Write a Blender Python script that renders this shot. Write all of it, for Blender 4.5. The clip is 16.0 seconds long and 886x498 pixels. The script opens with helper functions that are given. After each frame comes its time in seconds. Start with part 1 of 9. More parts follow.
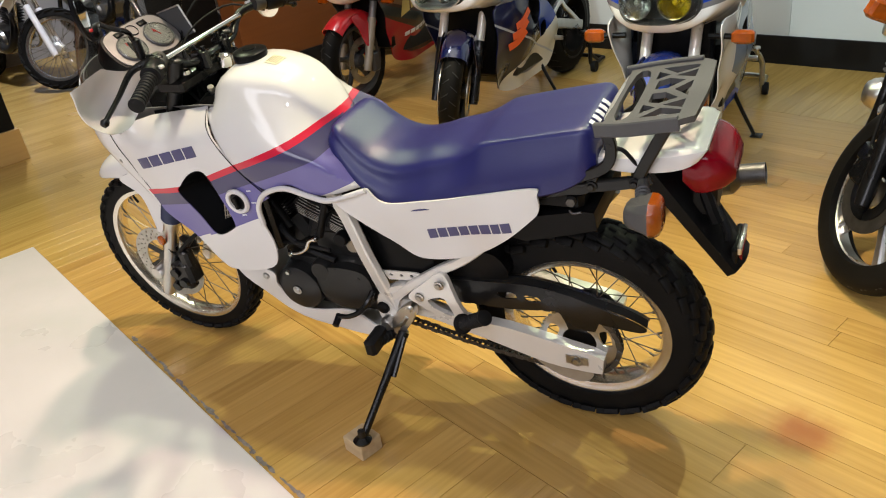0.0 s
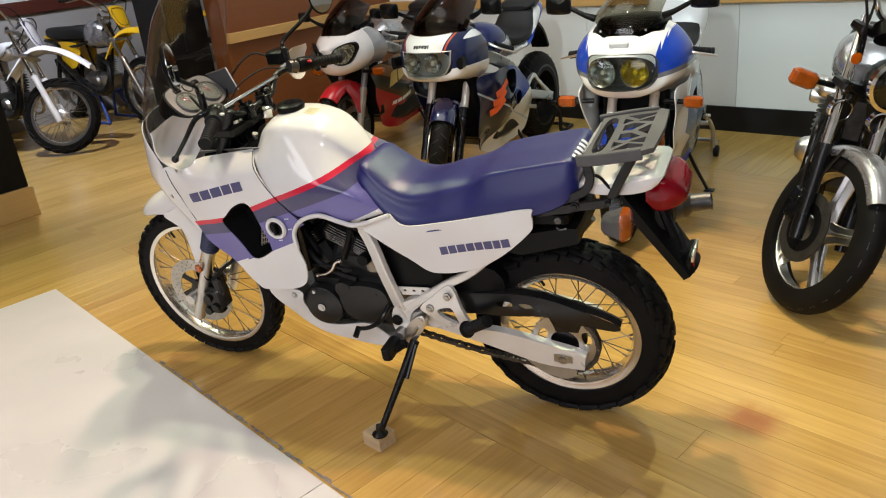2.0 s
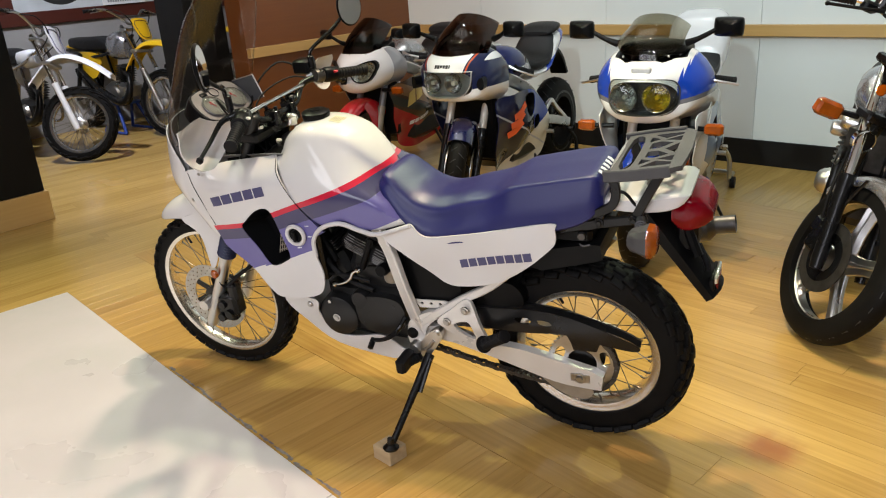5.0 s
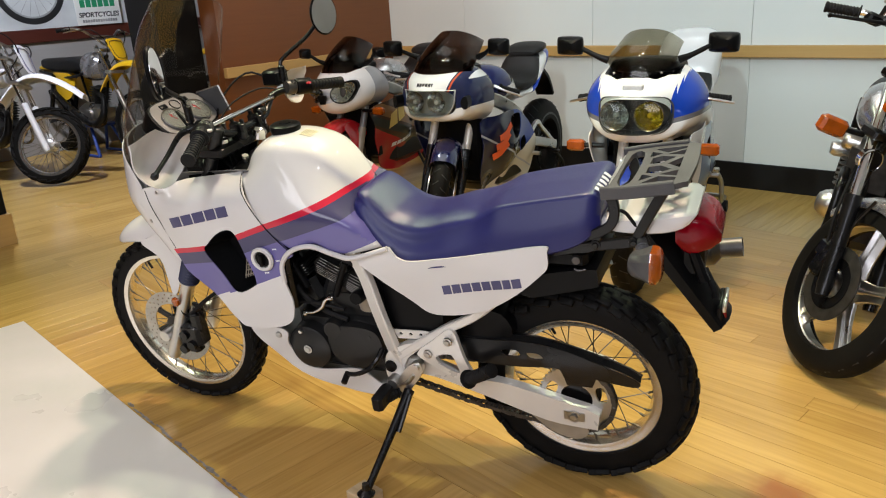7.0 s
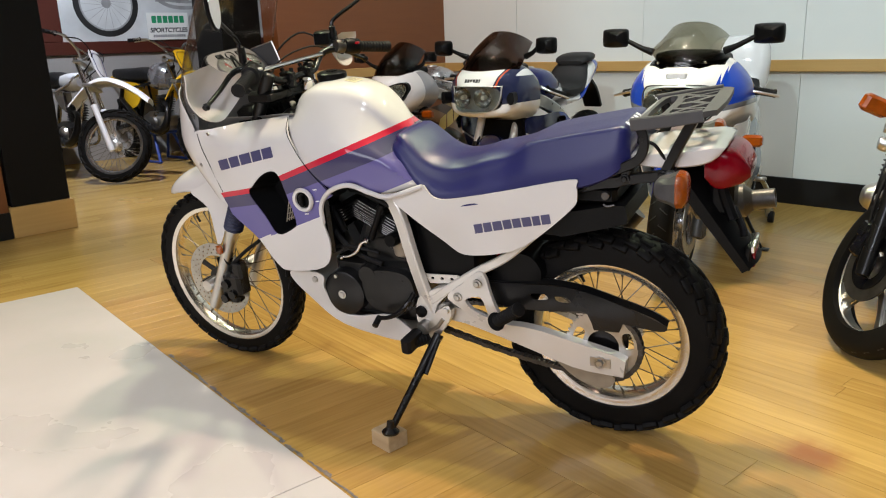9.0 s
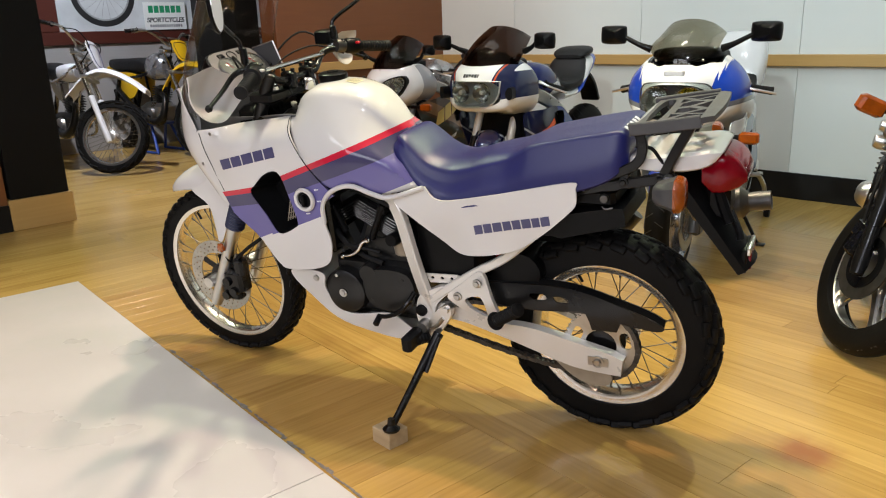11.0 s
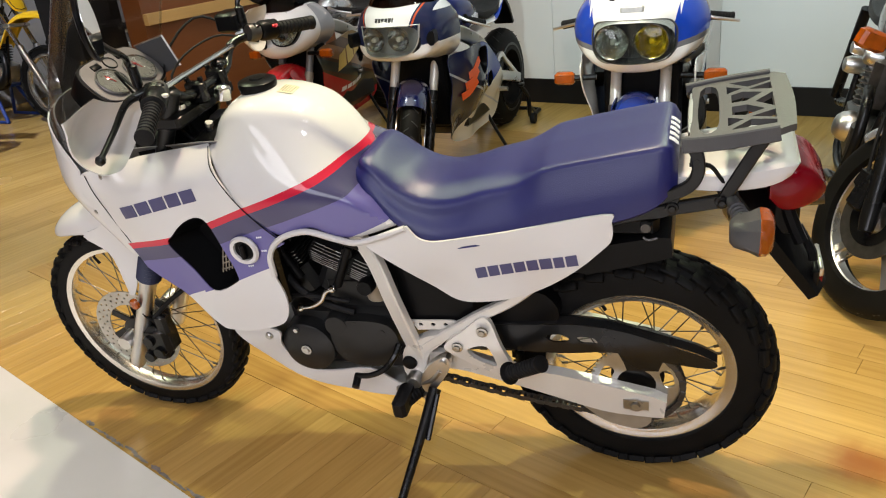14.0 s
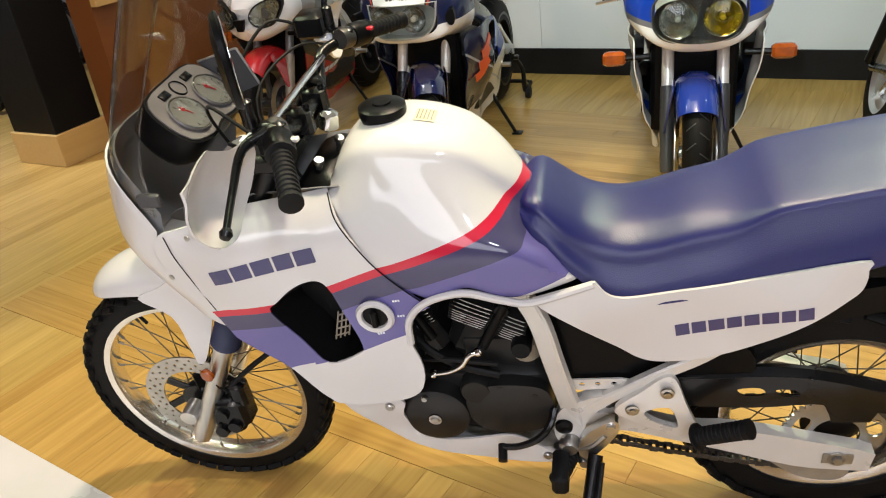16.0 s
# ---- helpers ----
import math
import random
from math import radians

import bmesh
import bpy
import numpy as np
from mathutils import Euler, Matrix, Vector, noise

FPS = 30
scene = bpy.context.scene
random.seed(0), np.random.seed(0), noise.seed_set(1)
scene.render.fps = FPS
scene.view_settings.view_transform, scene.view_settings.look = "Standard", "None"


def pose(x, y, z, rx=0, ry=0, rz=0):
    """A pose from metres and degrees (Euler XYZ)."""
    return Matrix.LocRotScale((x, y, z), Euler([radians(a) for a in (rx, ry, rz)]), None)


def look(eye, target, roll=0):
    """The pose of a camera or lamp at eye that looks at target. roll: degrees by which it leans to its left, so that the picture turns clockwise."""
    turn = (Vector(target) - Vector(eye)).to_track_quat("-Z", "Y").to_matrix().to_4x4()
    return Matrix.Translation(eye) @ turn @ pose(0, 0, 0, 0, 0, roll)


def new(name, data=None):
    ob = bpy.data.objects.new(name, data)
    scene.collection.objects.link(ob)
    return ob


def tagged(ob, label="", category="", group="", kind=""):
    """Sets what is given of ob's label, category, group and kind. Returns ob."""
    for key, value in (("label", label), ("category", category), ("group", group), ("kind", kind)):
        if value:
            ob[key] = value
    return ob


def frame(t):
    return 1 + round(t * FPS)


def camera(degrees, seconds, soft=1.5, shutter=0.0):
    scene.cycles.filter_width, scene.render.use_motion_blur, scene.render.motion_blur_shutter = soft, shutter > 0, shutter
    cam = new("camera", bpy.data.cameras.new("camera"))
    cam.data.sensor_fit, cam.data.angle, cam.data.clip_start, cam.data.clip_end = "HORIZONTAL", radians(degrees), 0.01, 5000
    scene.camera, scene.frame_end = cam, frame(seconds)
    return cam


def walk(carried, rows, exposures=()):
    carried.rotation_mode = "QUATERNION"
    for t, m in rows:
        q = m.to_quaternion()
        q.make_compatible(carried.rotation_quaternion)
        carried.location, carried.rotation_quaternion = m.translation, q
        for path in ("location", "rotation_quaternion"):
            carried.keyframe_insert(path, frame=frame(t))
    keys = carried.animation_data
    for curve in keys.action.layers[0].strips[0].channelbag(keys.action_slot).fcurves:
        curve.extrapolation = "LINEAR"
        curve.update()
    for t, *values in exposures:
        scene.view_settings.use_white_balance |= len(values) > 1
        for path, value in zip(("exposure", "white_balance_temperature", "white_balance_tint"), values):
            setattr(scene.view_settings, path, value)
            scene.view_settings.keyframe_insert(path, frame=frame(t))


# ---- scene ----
from mathutils.geometry import delaunay_2d_cdt

cam = camera(60.2, 16.0, 1.1)
PATH = [
    (0, (0.523, 0.595, 1.462), (-0.75, 1.821, 0.526), -7.6),
    (0.5, (0.618, 0.454, 1.5), (-0.668, 1.687, 0.59), -8.1),
    (1, (0.675, 0.313, 1.503), (-0.598, 1.578, 0.621), -8.4),
    (1.5, (0.712, 0.244, 1.498), (-0.542, 1.566, 0.674), -7.6),
    (2, (0.719, 0.206, 1.502), (-0.532, 1.563, 0.731), -6.3),
    (2.5, (0.715, 0.192, 1.507), (-0.554, 1.559, 0.786), -5.3),
    (3, (0.701, 0.176, 1.508), (-0.585, 1.544, 0.819), -4.4),
    (3.5, (0.689, 0.168, 1.498), (-0.611, 1.53, 0.824), -4.1),
    (4, (0.68, 0.16, 1.502), (-0.619, 1.518, 0.819), -3.9),
    (4.5, (0.686, 0.166, 1.493), (-0.608, 1.523, 0.796), -4.2),
    (4.7, (0.693, 0.162, 1.477), (-0.593, 1.523, 0.774), -4.2),
    (6.8, (0.54, 0.353, 1.427), (-0.694, 1.778, 0.759), -3.9),
    (7, (0.565, 0.315, 1.386), (-0.691, 1.734, 0.744), -3.6),
    (7.5, (0.611, 0.247, 1.253), (-0.688, 1.654, 0.675), -2.5),
    (8, (0.681, 0.247, 1.116), (-0.686, 1.614, 0.604), -2.2),
    (10.5, (0.672, 0.219, 1.16), (-0.689, 1.579, 0.613), -2.0),
    (11, (0.682, 0.219, 1.168), (-0.673, 1.58, 0.613), -1.9),
    (11.5, (0.689, 0.214, 1.2), (-0.635, 1.591, 0.607), -2.0),
    (12, (0.686, 0.198, 1.329), (-0.578, 1.611, 0.693), -2.8),
    (12.5, (0.624, 0.236, 1.374), (-0.585, 1.688, 0.719), -4.0),
    (13, (0.494, 0.389, 1.368), (-0.694, 1.863, 0.723), -4.7),
    (13.5, (0.342, 0.483, 1.363), (-0.815, 1.956, 0.662), -5.2),
    (14, (0.152, 0.481, 1.362), (-0.941, 1.947, 0.552), -6.4),
    (14.5, (-0.027, 0.491, 1.382), (-1.074, 1.965, 0.525), -7.2),
    (15, (-0.203, 0.57, 1.405), (-1.238, 2.034, 0.52), -7.5),
    (15.5, (-0.332, 0.584, 1.418), (-1.335, 2.059, 0.513), -7.4),
    (16, (-0.458, 0.547, 1.45), (-1.36, 2.072, 0.522), -7.4),
]
walk(cam, [(t, look(eye, target, roll)) for t, eye, target, roll in PATH], [(0.0, 0.08), (1.5, 0.0), (13.0, 0.0), (15.0, 0.14), (16.0, 0.14)])

# ---- light: a closed hall, unseen spots fitted to shadows, plus added fills ----
world = bpy.data.worlds.new("world")
scene.world = world
world.use_nodes = True
world.node_tree.nodes["Background"].inputs[0].default_value = (0.8, 0.85, 0.9, 1)
world.node_tree.nodes["Background"].inputs[1].default_value = 0.02
CEIL = 4.4


def spot(at, to, watts, colour, cone=80, radius=0.035, blend=0.6):
    data = bpy.data.lights.new("spot_light", "SPOT")
    data.energy, data.color, data.spot_size, data.spot_blend, data.shadow_soft_size = watts, colour, radians(cone), blend, radius
    ob = new("spot_light", data)
    ob.matrix_world = look(at, to)
    return ob


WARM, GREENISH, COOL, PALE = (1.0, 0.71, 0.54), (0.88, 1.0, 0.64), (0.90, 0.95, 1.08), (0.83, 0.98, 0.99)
PINK = (1.0, 0.90, 0.88)
SPOTS = [
    # positions inferred from the shadows that fall on the floor
    ((-1.15, 2.70, 4.2), (-1.0, 1.6, 0.0), 375, WARM, 75, 0.10),
    ((-1.25, 2.25, 4.2), (-1.1, 1.6, 0.0), 215, GREENISH, 75, 0.09),
    ((-0.45, 4.60, 4.2), (-0.40, 1.5, 0.0), 310, GREENISH, 34, 0.03),
    ((-3.47, 2.01, 4.2), (-1.7, 1.6, 0.0), 210, GREENISH, 75, 0.05),
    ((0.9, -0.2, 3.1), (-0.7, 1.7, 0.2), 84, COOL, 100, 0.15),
    # added fill over the floor sheet, to thin the shadows on it
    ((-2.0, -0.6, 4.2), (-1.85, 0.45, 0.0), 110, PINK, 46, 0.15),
    # added fills for the wall and parked bikes; no lamps known there
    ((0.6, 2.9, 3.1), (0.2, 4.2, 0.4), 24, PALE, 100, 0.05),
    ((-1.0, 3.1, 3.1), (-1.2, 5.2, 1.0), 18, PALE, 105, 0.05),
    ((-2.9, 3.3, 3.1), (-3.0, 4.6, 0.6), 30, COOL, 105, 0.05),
    # position inferred from the shadow behind the white and blue bike
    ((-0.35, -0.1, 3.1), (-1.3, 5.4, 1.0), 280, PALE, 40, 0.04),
    # added fills for the alcove, the brown wall and the right-hand wall
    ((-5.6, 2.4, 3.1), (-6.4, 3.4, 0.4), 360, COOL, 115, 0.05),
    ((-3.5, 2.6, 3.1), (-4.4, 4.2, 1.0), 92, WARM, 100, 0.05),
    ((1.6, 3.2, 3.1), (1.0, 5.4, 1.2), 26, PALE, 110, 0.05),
    # wall washers inferred from the shadow under the oak rail
    ((-2.9, 4.30, 3.5), (-2.9, 5.42, 1.5), 22, PALE, 120, 0.05),
    ((-1.3, 4.30, 3.5), (-1.3, 5.42, 1.5), 22, PALE, 120, 0.05),
    ((0.3, 4.30, 3.5), (0.3, 5.42, 1.5), 22, PALE, 120, 0.05),
    ((1.9, 4.30, 3.5), (1.9, 5.42, 1.5), 22, PALE, 120, 0.05),
]
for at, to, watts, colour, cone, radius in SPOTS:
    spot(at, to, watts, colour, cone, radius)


def fill_area(at, to, size_x, size_y, watts, colour):
    data = bpy.data.lights.new("ceiling_panel_light", "AREA")
    data.shape, data.size, data.size_y, data.energy, data.color = "RECTANGLE", size_x, size_y, watts, colour
    ob = new("ceiling_panel_light", data)
    ob.matrix_world = look(at, to)
    return ob


# added soft fills, one for the hall's other light; neither is a real panel
fill_area((0.2, -3.6, 2.7), (-0.6, 1.9, 0.6), 6.0, 2.2, 195, (0.96, 0.96, 1.06))
fill_area((-2.2, 3.6, CEIL - 0.06), (-2.2, 3.61, 0), 2.4, 1.2, 16, (0.97, 1.0, 0.94))

# ---- materials ----
def mat(name, base, rough=0.5, metal=0.0, coat=0.0, var=0.12, scale=6.0, fine=120.0, bump=0.03, rvar=0.12, spec=0.5):
    """A painted, moulded or metal surface with broad and fine variation of tone, gloss and relief."""
    m = bpy.data.materials.new(name)
    m.use_nodes = True
    nt = m.node_tree
    b = nt.nodes["Principled BSDF"]
    b.inputs["Metallic"].default_value = metal
    b.inputs["Coat Weight"].default_value = coat
    b.inputs["Coat Roughness"].default_value = 0.03
    b.inputs["Specular IOR Level"].default_value = spec
    tc = nt.nodes.new("ShaderNodeTexCoord")
    n1, n2 = nt.nodes.new("ShaderNodeTexNoise"), nt.nodes.new("ShaderNodeTexNoise")
    n1.inputs["Scale"].default_value, n1.inputs["Detail"].default_value = scale, 5
    n2.inputs["Scale"].default_value, n2.inputs["Detail"].default_value = fine, 2
    nt.links.new(tc.outputs["Object"], n1.inputs["Vector"])
    nt.links.new(tc.outputs["Object"], n2.inputs["Vector"])
    ramp = nt.nodes.new("ShaderNodeValToRGB")
    ramp.color_ramp.elements[0].position, ramp.color_ramp.elements[1].position = 0.3, 0.72
    ramp.color_ramp.elements[0].color = (*[c * (1 - var) for c in base], 1)
    ramp.color_ramp.elements[1].color = (*[min(1, c * (1 + var * 0.6)) for c in base], 1)
    nt.links.new(n1.outputs["Fac"], ramp.inputs["Fac"])
    nt.links.new(ramp.outputs["Color"], b.inputs["Base Color"])
    r = nt.nodes.new("ShaderNodeMapRange")
    r.inputs["To Min"].default_value, r.inputs["To Max"].default_value = max(0.02, rough - rvar), min(1, rough + rvar)
    nt.links.new(n1.outputs["Fac"], r.inputs["Value"])
    nt.links.new(r.outputs["Result"], b.inputs["Roughness"])
    if bump:
        bp = nt.nodes.new("ShaderNodeBump")
        bp.inputs["Strength"].default_value, bp.inputs["Distance"].default_value = bump, 0.004
        nt.links.new(n2.outputs["Fac"], bp.inputs["Height"])
        nt.links.new(bp.outputs["Normal"], b.inputs["Normal"])
    return m


def zoned(name, base, zones, rough=0.45, coat=1.0, metal=0.0):
    """Paint with decal zones: each zone is a colour and planes (a, b, c, d) of object space, inside where a x + b y + c z > d for all."""
    m = mat(name, base, rough, metal, coat, var=0.04, scale=3, fine=60, bump=0.0, rvar=0.05, spec=0.1)
    nt = m.node_tree
    b = nt.nodes["Principled BSDF"]
    link = b.inputs["Base Color"].links[0]
    colour = link.from_socket
    tc = nt.nodes.new("ShaderNodeTexCoord")
    for tint, planes in zones:
        mask = None
        for a, bb, c, d in planes:
            dot = nt.nodes.new("ShaderNodeVectorMath")
            dot.operation = "DOT_PRODUCT"
            dot.inputs[1].default_value = (a, bb, c)
            nt.links.new(tc.outputs["Object"], dot.inputs[0])
            step = nt.nodes.new("ShaderNodeMath")
            step.operation = "GREATER_THAN"
            step.inputs[1].default_value = d
            nt.links.new(dot.outputs["Value"], step.inputs[0])
            if mask is None:
                mask = step.outputs[0]
            else:
                mul = nt.nodes.new("ShaderNodeMath")
                mul.operation = "MULTIPLY"
                nt.links.new(mask, mul.inputs[0])
                nt.links.new(step.outputs[0], mul.inputs[1])
                mask = mul.outputs[0]
        mix = nt.nodes.new("ShaderNodeMix")
        mix.data_type = "RGBA"
        nt.links.new(mask, mix.inputs["Factor"])
        nt.links.new(colour, mix.inputs["A"])
        mix.inputs["B"].default_value = (*tint, 1)
        colour = mix.outputs["Result"]
    nt.links.new(colour, b.inputs["Base Color"])
    return m


def glass(name, tint, rough=0.02):
    """Thin clear or smoked plastic: mostly see-through, with real surface gloss."""
    m = bpy.data.materials.new(name)
    m.use_nodes = True
    nt = m.node_tree
    out = nt.nodes["Material Output"]
    nt.nodes.remove(nt.nodes["Principled BSDF"])
    tr, gl, mix, lw = (nt.nodes.new(n) for n in ("ShaderNodeBsdfTransparent", "ShaderNodeBsdfGlossy", "ShaderNodeMixShader", "ShaderNodeLayerWeight"))
    power, gain = nt.nodes.new("ShaderNodeMath"), nt.nodes.new("ShaderNodeMath")
    power.operation, gain.operation = "POWER", "MULTIPLY_ADD"
    power.inputs[1].default_value, gain.inputs[1].default_value, gain.inputs[2].default_value = 4.0, 0.7, 0.035
    tr.inputs["Color"].default_value = (*tint, 1)
    gl.inputs["Roughness"].default_value = rough
    nt.links.new(lw.outputs["Facing"], power.inputs[0])
    nt.links.new(power.outputs[0], gain.inputs[0])
    nt.links.new(gain.outputs[0], mix.inputs[0])
    nt.links.new(tr.outputs[0], mix.inputs[1])
    nt.links.new(gl.outputs[0], mix.inputs[2])
    nt.links.new(mix.outputs[0], out.inputs["Surface"])
    return m


def lens(name, tint, rough=0.12):
    """Coloured moulded lens plastic that light gets into."""
    m = mat(name, tint, rough, coat=0.2, var=0.3, scale=26, fine=110, bump=0.35)
    b = m.node_tree.nodes["Principled BSDF"]
    b.inputs["Transmission Weight"].default_value = 0.35
    b.inputs["Subsurface Weight"].default_value = 0.0
    return m


def wood(name, dark, light, rough=0.28, along="X", grain=1.0, stain=None):
    """Strip-bamboo or timber: long fibres along one axis, each board of its own tone."""
    m = bpy.data.materials.new(name)
    m.use_nodes = True
    nt = m.node_tree
    b = nt.nodes["Principled BSDF"]
    tc, mp = nt.nodes.new("ShaderNodeTexCoord"), nt.nodes.new("ShaderNodeMapping")
    mp.inputs["Scale"].default_value = (1.2, 26, 26) if along == "X" else ((26, 1.2, 26) if along == "Y" else (26, 26, 1.2))
    info, geo = nt.nodes.new("ShaderNodeObjectInfo"), nt.nodes.new("ShaderNodeNewGeometry")
    add = nt.nodes.new("ShaderNodeMath")
    nt.links.new(info.outputs["Random"], add.inputs[0])
    nt.links.new(geo.outputs["Random Per Island"], add.inputs[1])
    shift = nt.nodes.new("ShaderNodeVectorMath")
    shift.operation = "SCALE"
    shift.inputs[0].default_value = (3.1, 5.7, 1.3)
    nt.links.new(add.outputs[0], shift.inputs["Scale"])
    vadd = nt.nodes.new("ShaderNodeVectorMath")
    nt.links.new(tc.outputs["Object"], vadd.inputs[0])
    nt.links.new(shift.outputs[0], vadd.inputs[1])
    nt.links.new(vadd.outputs[0], mp.inputs["Vector"])
    n1, n2 = nt.nodes.new("ShaderNodeTexNoise"), nt.nodes.new("ShaderNodeTexNoise")
    n1.inputs["Scale"].default_value, n1.inputs["Detail"].default_value = 2.2, 6
    n2.inputs["Scale"].default_value, n2.inputs["Detail"].default_value = 9, 3
    for n in (n1, n2):
        nt.links.new(mp.outputs[0], n.inputs["Vector"])
    wide = nt.nodes.new("ShaderNodeTexNoise")
    wide.inputs["Scale"].default_value = 1.6
    nt.links.new(tc.outputs["Object"], wide.inputs["Vector"])
    frac = nt.nodes.new("ShaderNodeMath")
    frac.operation = "FRACT"
    nt.links.new(add.outputs[0], frac.inputs[0])
    f1 = nt.nodes.new("ShaderNodeMath")
    f1.operation = "MULTIPLY_ADD"
    f1.inputs[1].default_value, f1.inputs[2].default_value = 0.22, 0.14
    nt.links.new(frac.outputs[0], f1.inputs[0])
    f2 = nt.nodes.new("ShaderNodeMath")
    f2.operation = "MULTIPLY_ADD"
    f2.inputs[1].default_value = 0.55 * grain
    nt.links.new(n1.outputs["Fac"], f2.inputs[0])
    nt.links.new(f1.outputs[0], f2.inputs[2])
    f3 = nt.nodes.new("ShaderNodeMath")
    f3.operation = "MULTIPLY_ADD"
    f3.inputs[1].default_value = 0.22
    nt.links.new(wide.outputs["Fac"], f3.inputs[0])
    nt.links.new(f2.outputs[0], f3.inputs[2])
    ramp = nt.nodes.new("ShaderNodeValToRGB")
    ramp.color_ramp.elements[0].position, ramp.color_ramp.elements[1].position = 0.22, 0.85
    ramp.color_ramp.elements[0].color, ramp.color_ramp.elements[1].color = (*dark, 1), (*light, 1)
    nt.links.new(f3.outputs[0], ramp.inputs["Fac"])
    colour = ramp.outputs["Color"]
    if stain:
        at, radius, tint = stain
        far = nt.nodes.new("ShaderNodeVectorMath")
        far.operation = "DISTANCE"
        far.inputs[1].default_value = at
        nt.links.new(geo.outputs["Position"], far.inputs[0])
        blot = nt.nodes.new("ShaderNodeTexNoise")
        blot.inputs["Scale"].default_value, blot.inputs["Detail"].default_value = 14, 4
        nt.links.new(geo.outputs["Position"], blot.inputs["Vector"])
        rough_edge = nt.nodes.new("ShaderNodeMath")
        rough_edge.operation = "MULTIPLY_ADD"
        rough_edge.inputs[1].default_value = radius * 0.9
        nt.links.new(blot.outputs["Fac"], rough_edge.inputs[0])
        nt.links.new(far.outputs["Value"], rough_edge.inputs[2])
        fade = nt.nodes.new("ShaderNodeMapRange")
        fade.interpolation_type = "SMOOTHSTEP"
        fade.inputs["From Min"].default_value, fade.inputs["From Max"].default_value = radius * 1.75, radius * 0.55
        nt.links.new(rough_edge.outputs[0], fade.inputs["Value"])
        soak = nt.nodes.new("ShaderNodeMix")
        soak.data_type = "RGBA"
        soak.inputs["B"].default_value = (*tint, 1)
        nt.links.new(fade.outputs["Result"], soak.inputs["Factor"])
        nt.links.new(colour, soak.inputs["A"])
        colour = soak.outputs["Result"]
    nt.links.new(colour, b.inputs["Base Color"])
    r = nt.nodes.new("ShaderNodeMapRange")
    r.inputs["To Min"].default_value, r.inputs["To Max"].default_value = rough - 0.1, rough + 0.14
    nt.links.new(wide.outputs["Fac"], r.inputs["Value"])
    nt.links.new(r.outputs["Result"], b.inputs["Roughness"])
    bp = nt.nodes.new("ShaderNodeBump")
    bp.inputs["Strength"].default_value, bp.inputs["Distance"].default_value = 0.12, 0.002
    nt.links.new(n2.outputs["Fac"], bp.inputs["Height"])
    nt.links.new(bp.outputs["Normal"], b.inputs["Normal"])
    return m


STAIN = ((0.056, 2.246, 0.0), 0.100, (0.34, 0.125, 0.030))
M_FLOOR_X = wood("bamboo_floor_along", (0.27, 0.142, 0.031), (0.58, 0.355, 0.106), 0.19, "X", stain=STAIN)
M_FLOOR_Y = wood("bamboo_floor_across", (0.29, 0.170, 0.040), (0.60, 0.395, 0.122), 0.20, "Y", stain=STAIN)
M_RAIL = wood("oak_rail", (0.42, 0.25, 0.075), (0.62, 0.41, 0.15), 0.42, "X", grain=0.5)
M_RAIL_Y = wood("oak_rail_return", (0.42, 0.25, 0.075), (0.62, 0.41, 0.15), 0.42, "Y", grain=0.5)
M_BROWN = wood("stained_ply_panel", (0.135, 0.044, 0.012), (0.22, 0.078, 0.020), 0.38, "Y", grain=0.55)
M_BLOCK = wood("rough_pine_block", (0.30, 0.20, 0.095), (0.58, 0.44, 0.26), 0.85, "X")
M_WALL = mat("white_wall_panel", (0.71, 0.76, 0.735), 0.45, var=0.03, scale=1.5, fine=160, bump=0.02)
M_BASE = mat("black_baseboard", (0.007, 0.007, 0.007), 0.5, var=0.3, fine=80, bump=0.05, spec=0.3)
M_COLUMN = mat("black_column_paint", (0.0030, 0.0029, 0.0028), 0.55, var=0.3, scale=3, fine=90, bump=0.05, spec=0.2)
M_PLASTER = mat("grey_plaster", (0.32, 0.31, 0.30), 0.7, var=0.08, scale=2, fine=140, bump=0.08)
M_CEIL = mat("ceiling_paint", (0.55, 0.55, 0.53), 0.85, var=0.05, scale=2, fine=100, bump=0.05)
M_MAROON = wood("mahogany_frame", (0.055, 0.012, 0.008), (0.10, 0.024, 0.014), 0.4, "Y", grain=0.5)
M_PANEL = mat("white_floor_sheet", (0.64, 0.59, 0.595), 0.30, spec=0.8, coat=0.25, var=0.06, scale=2.2, fine=70, bump=0.03, rvar=0.16)
M_TAPE = mat("worn_tape", (0.21, 0.175, 0.165), 0.6, var=0.5, scale=45, fine=180, bump=0.2)
M_WHITE = mat("white_gloss_paint", (0.65, 0.625, 0.60), 0.4, spec=0.3, coat=1.0, var=0.03, scale=3, fine=60, bump=0.0, rvar=0.05)
M_BLACKP = mat("black_plastic", (0.004, 0.004, 0.0043), 0.33, var=0.3, scale=9, fine=260, bump=0.10, spec=0.12)
M_GREYP = mat("dark_grey_plastic", (0.055, 0.054, 0.056), 0.42, var=0.2, scale=8, fine=260, bump=0.10)
M_COWL = mat("grey_cowl_lining", (0.21, 0.21, 0.215), 0.4, var=0.15, scale=8, fine=260, bump=0.08)
M_RACK = mat("grey_moulded_rack", (0.064, 0.063, 0.065), 0.42, var=0.2, scale=12, fine=300, bump=0.12)
M_BLACKM = mat("black_enamel", (0.004, 0.004, 0.0043), 0.28, spec=0.3, coat=0.1, var=0.25, fine=90, bump=0.03)
M_ENGINE = mat("black_engine_casing", (0.011, 0.0108, 0.0105), 0.34, var=0.3, scale=14, fine=220, bump=0.06, spec=0.35)
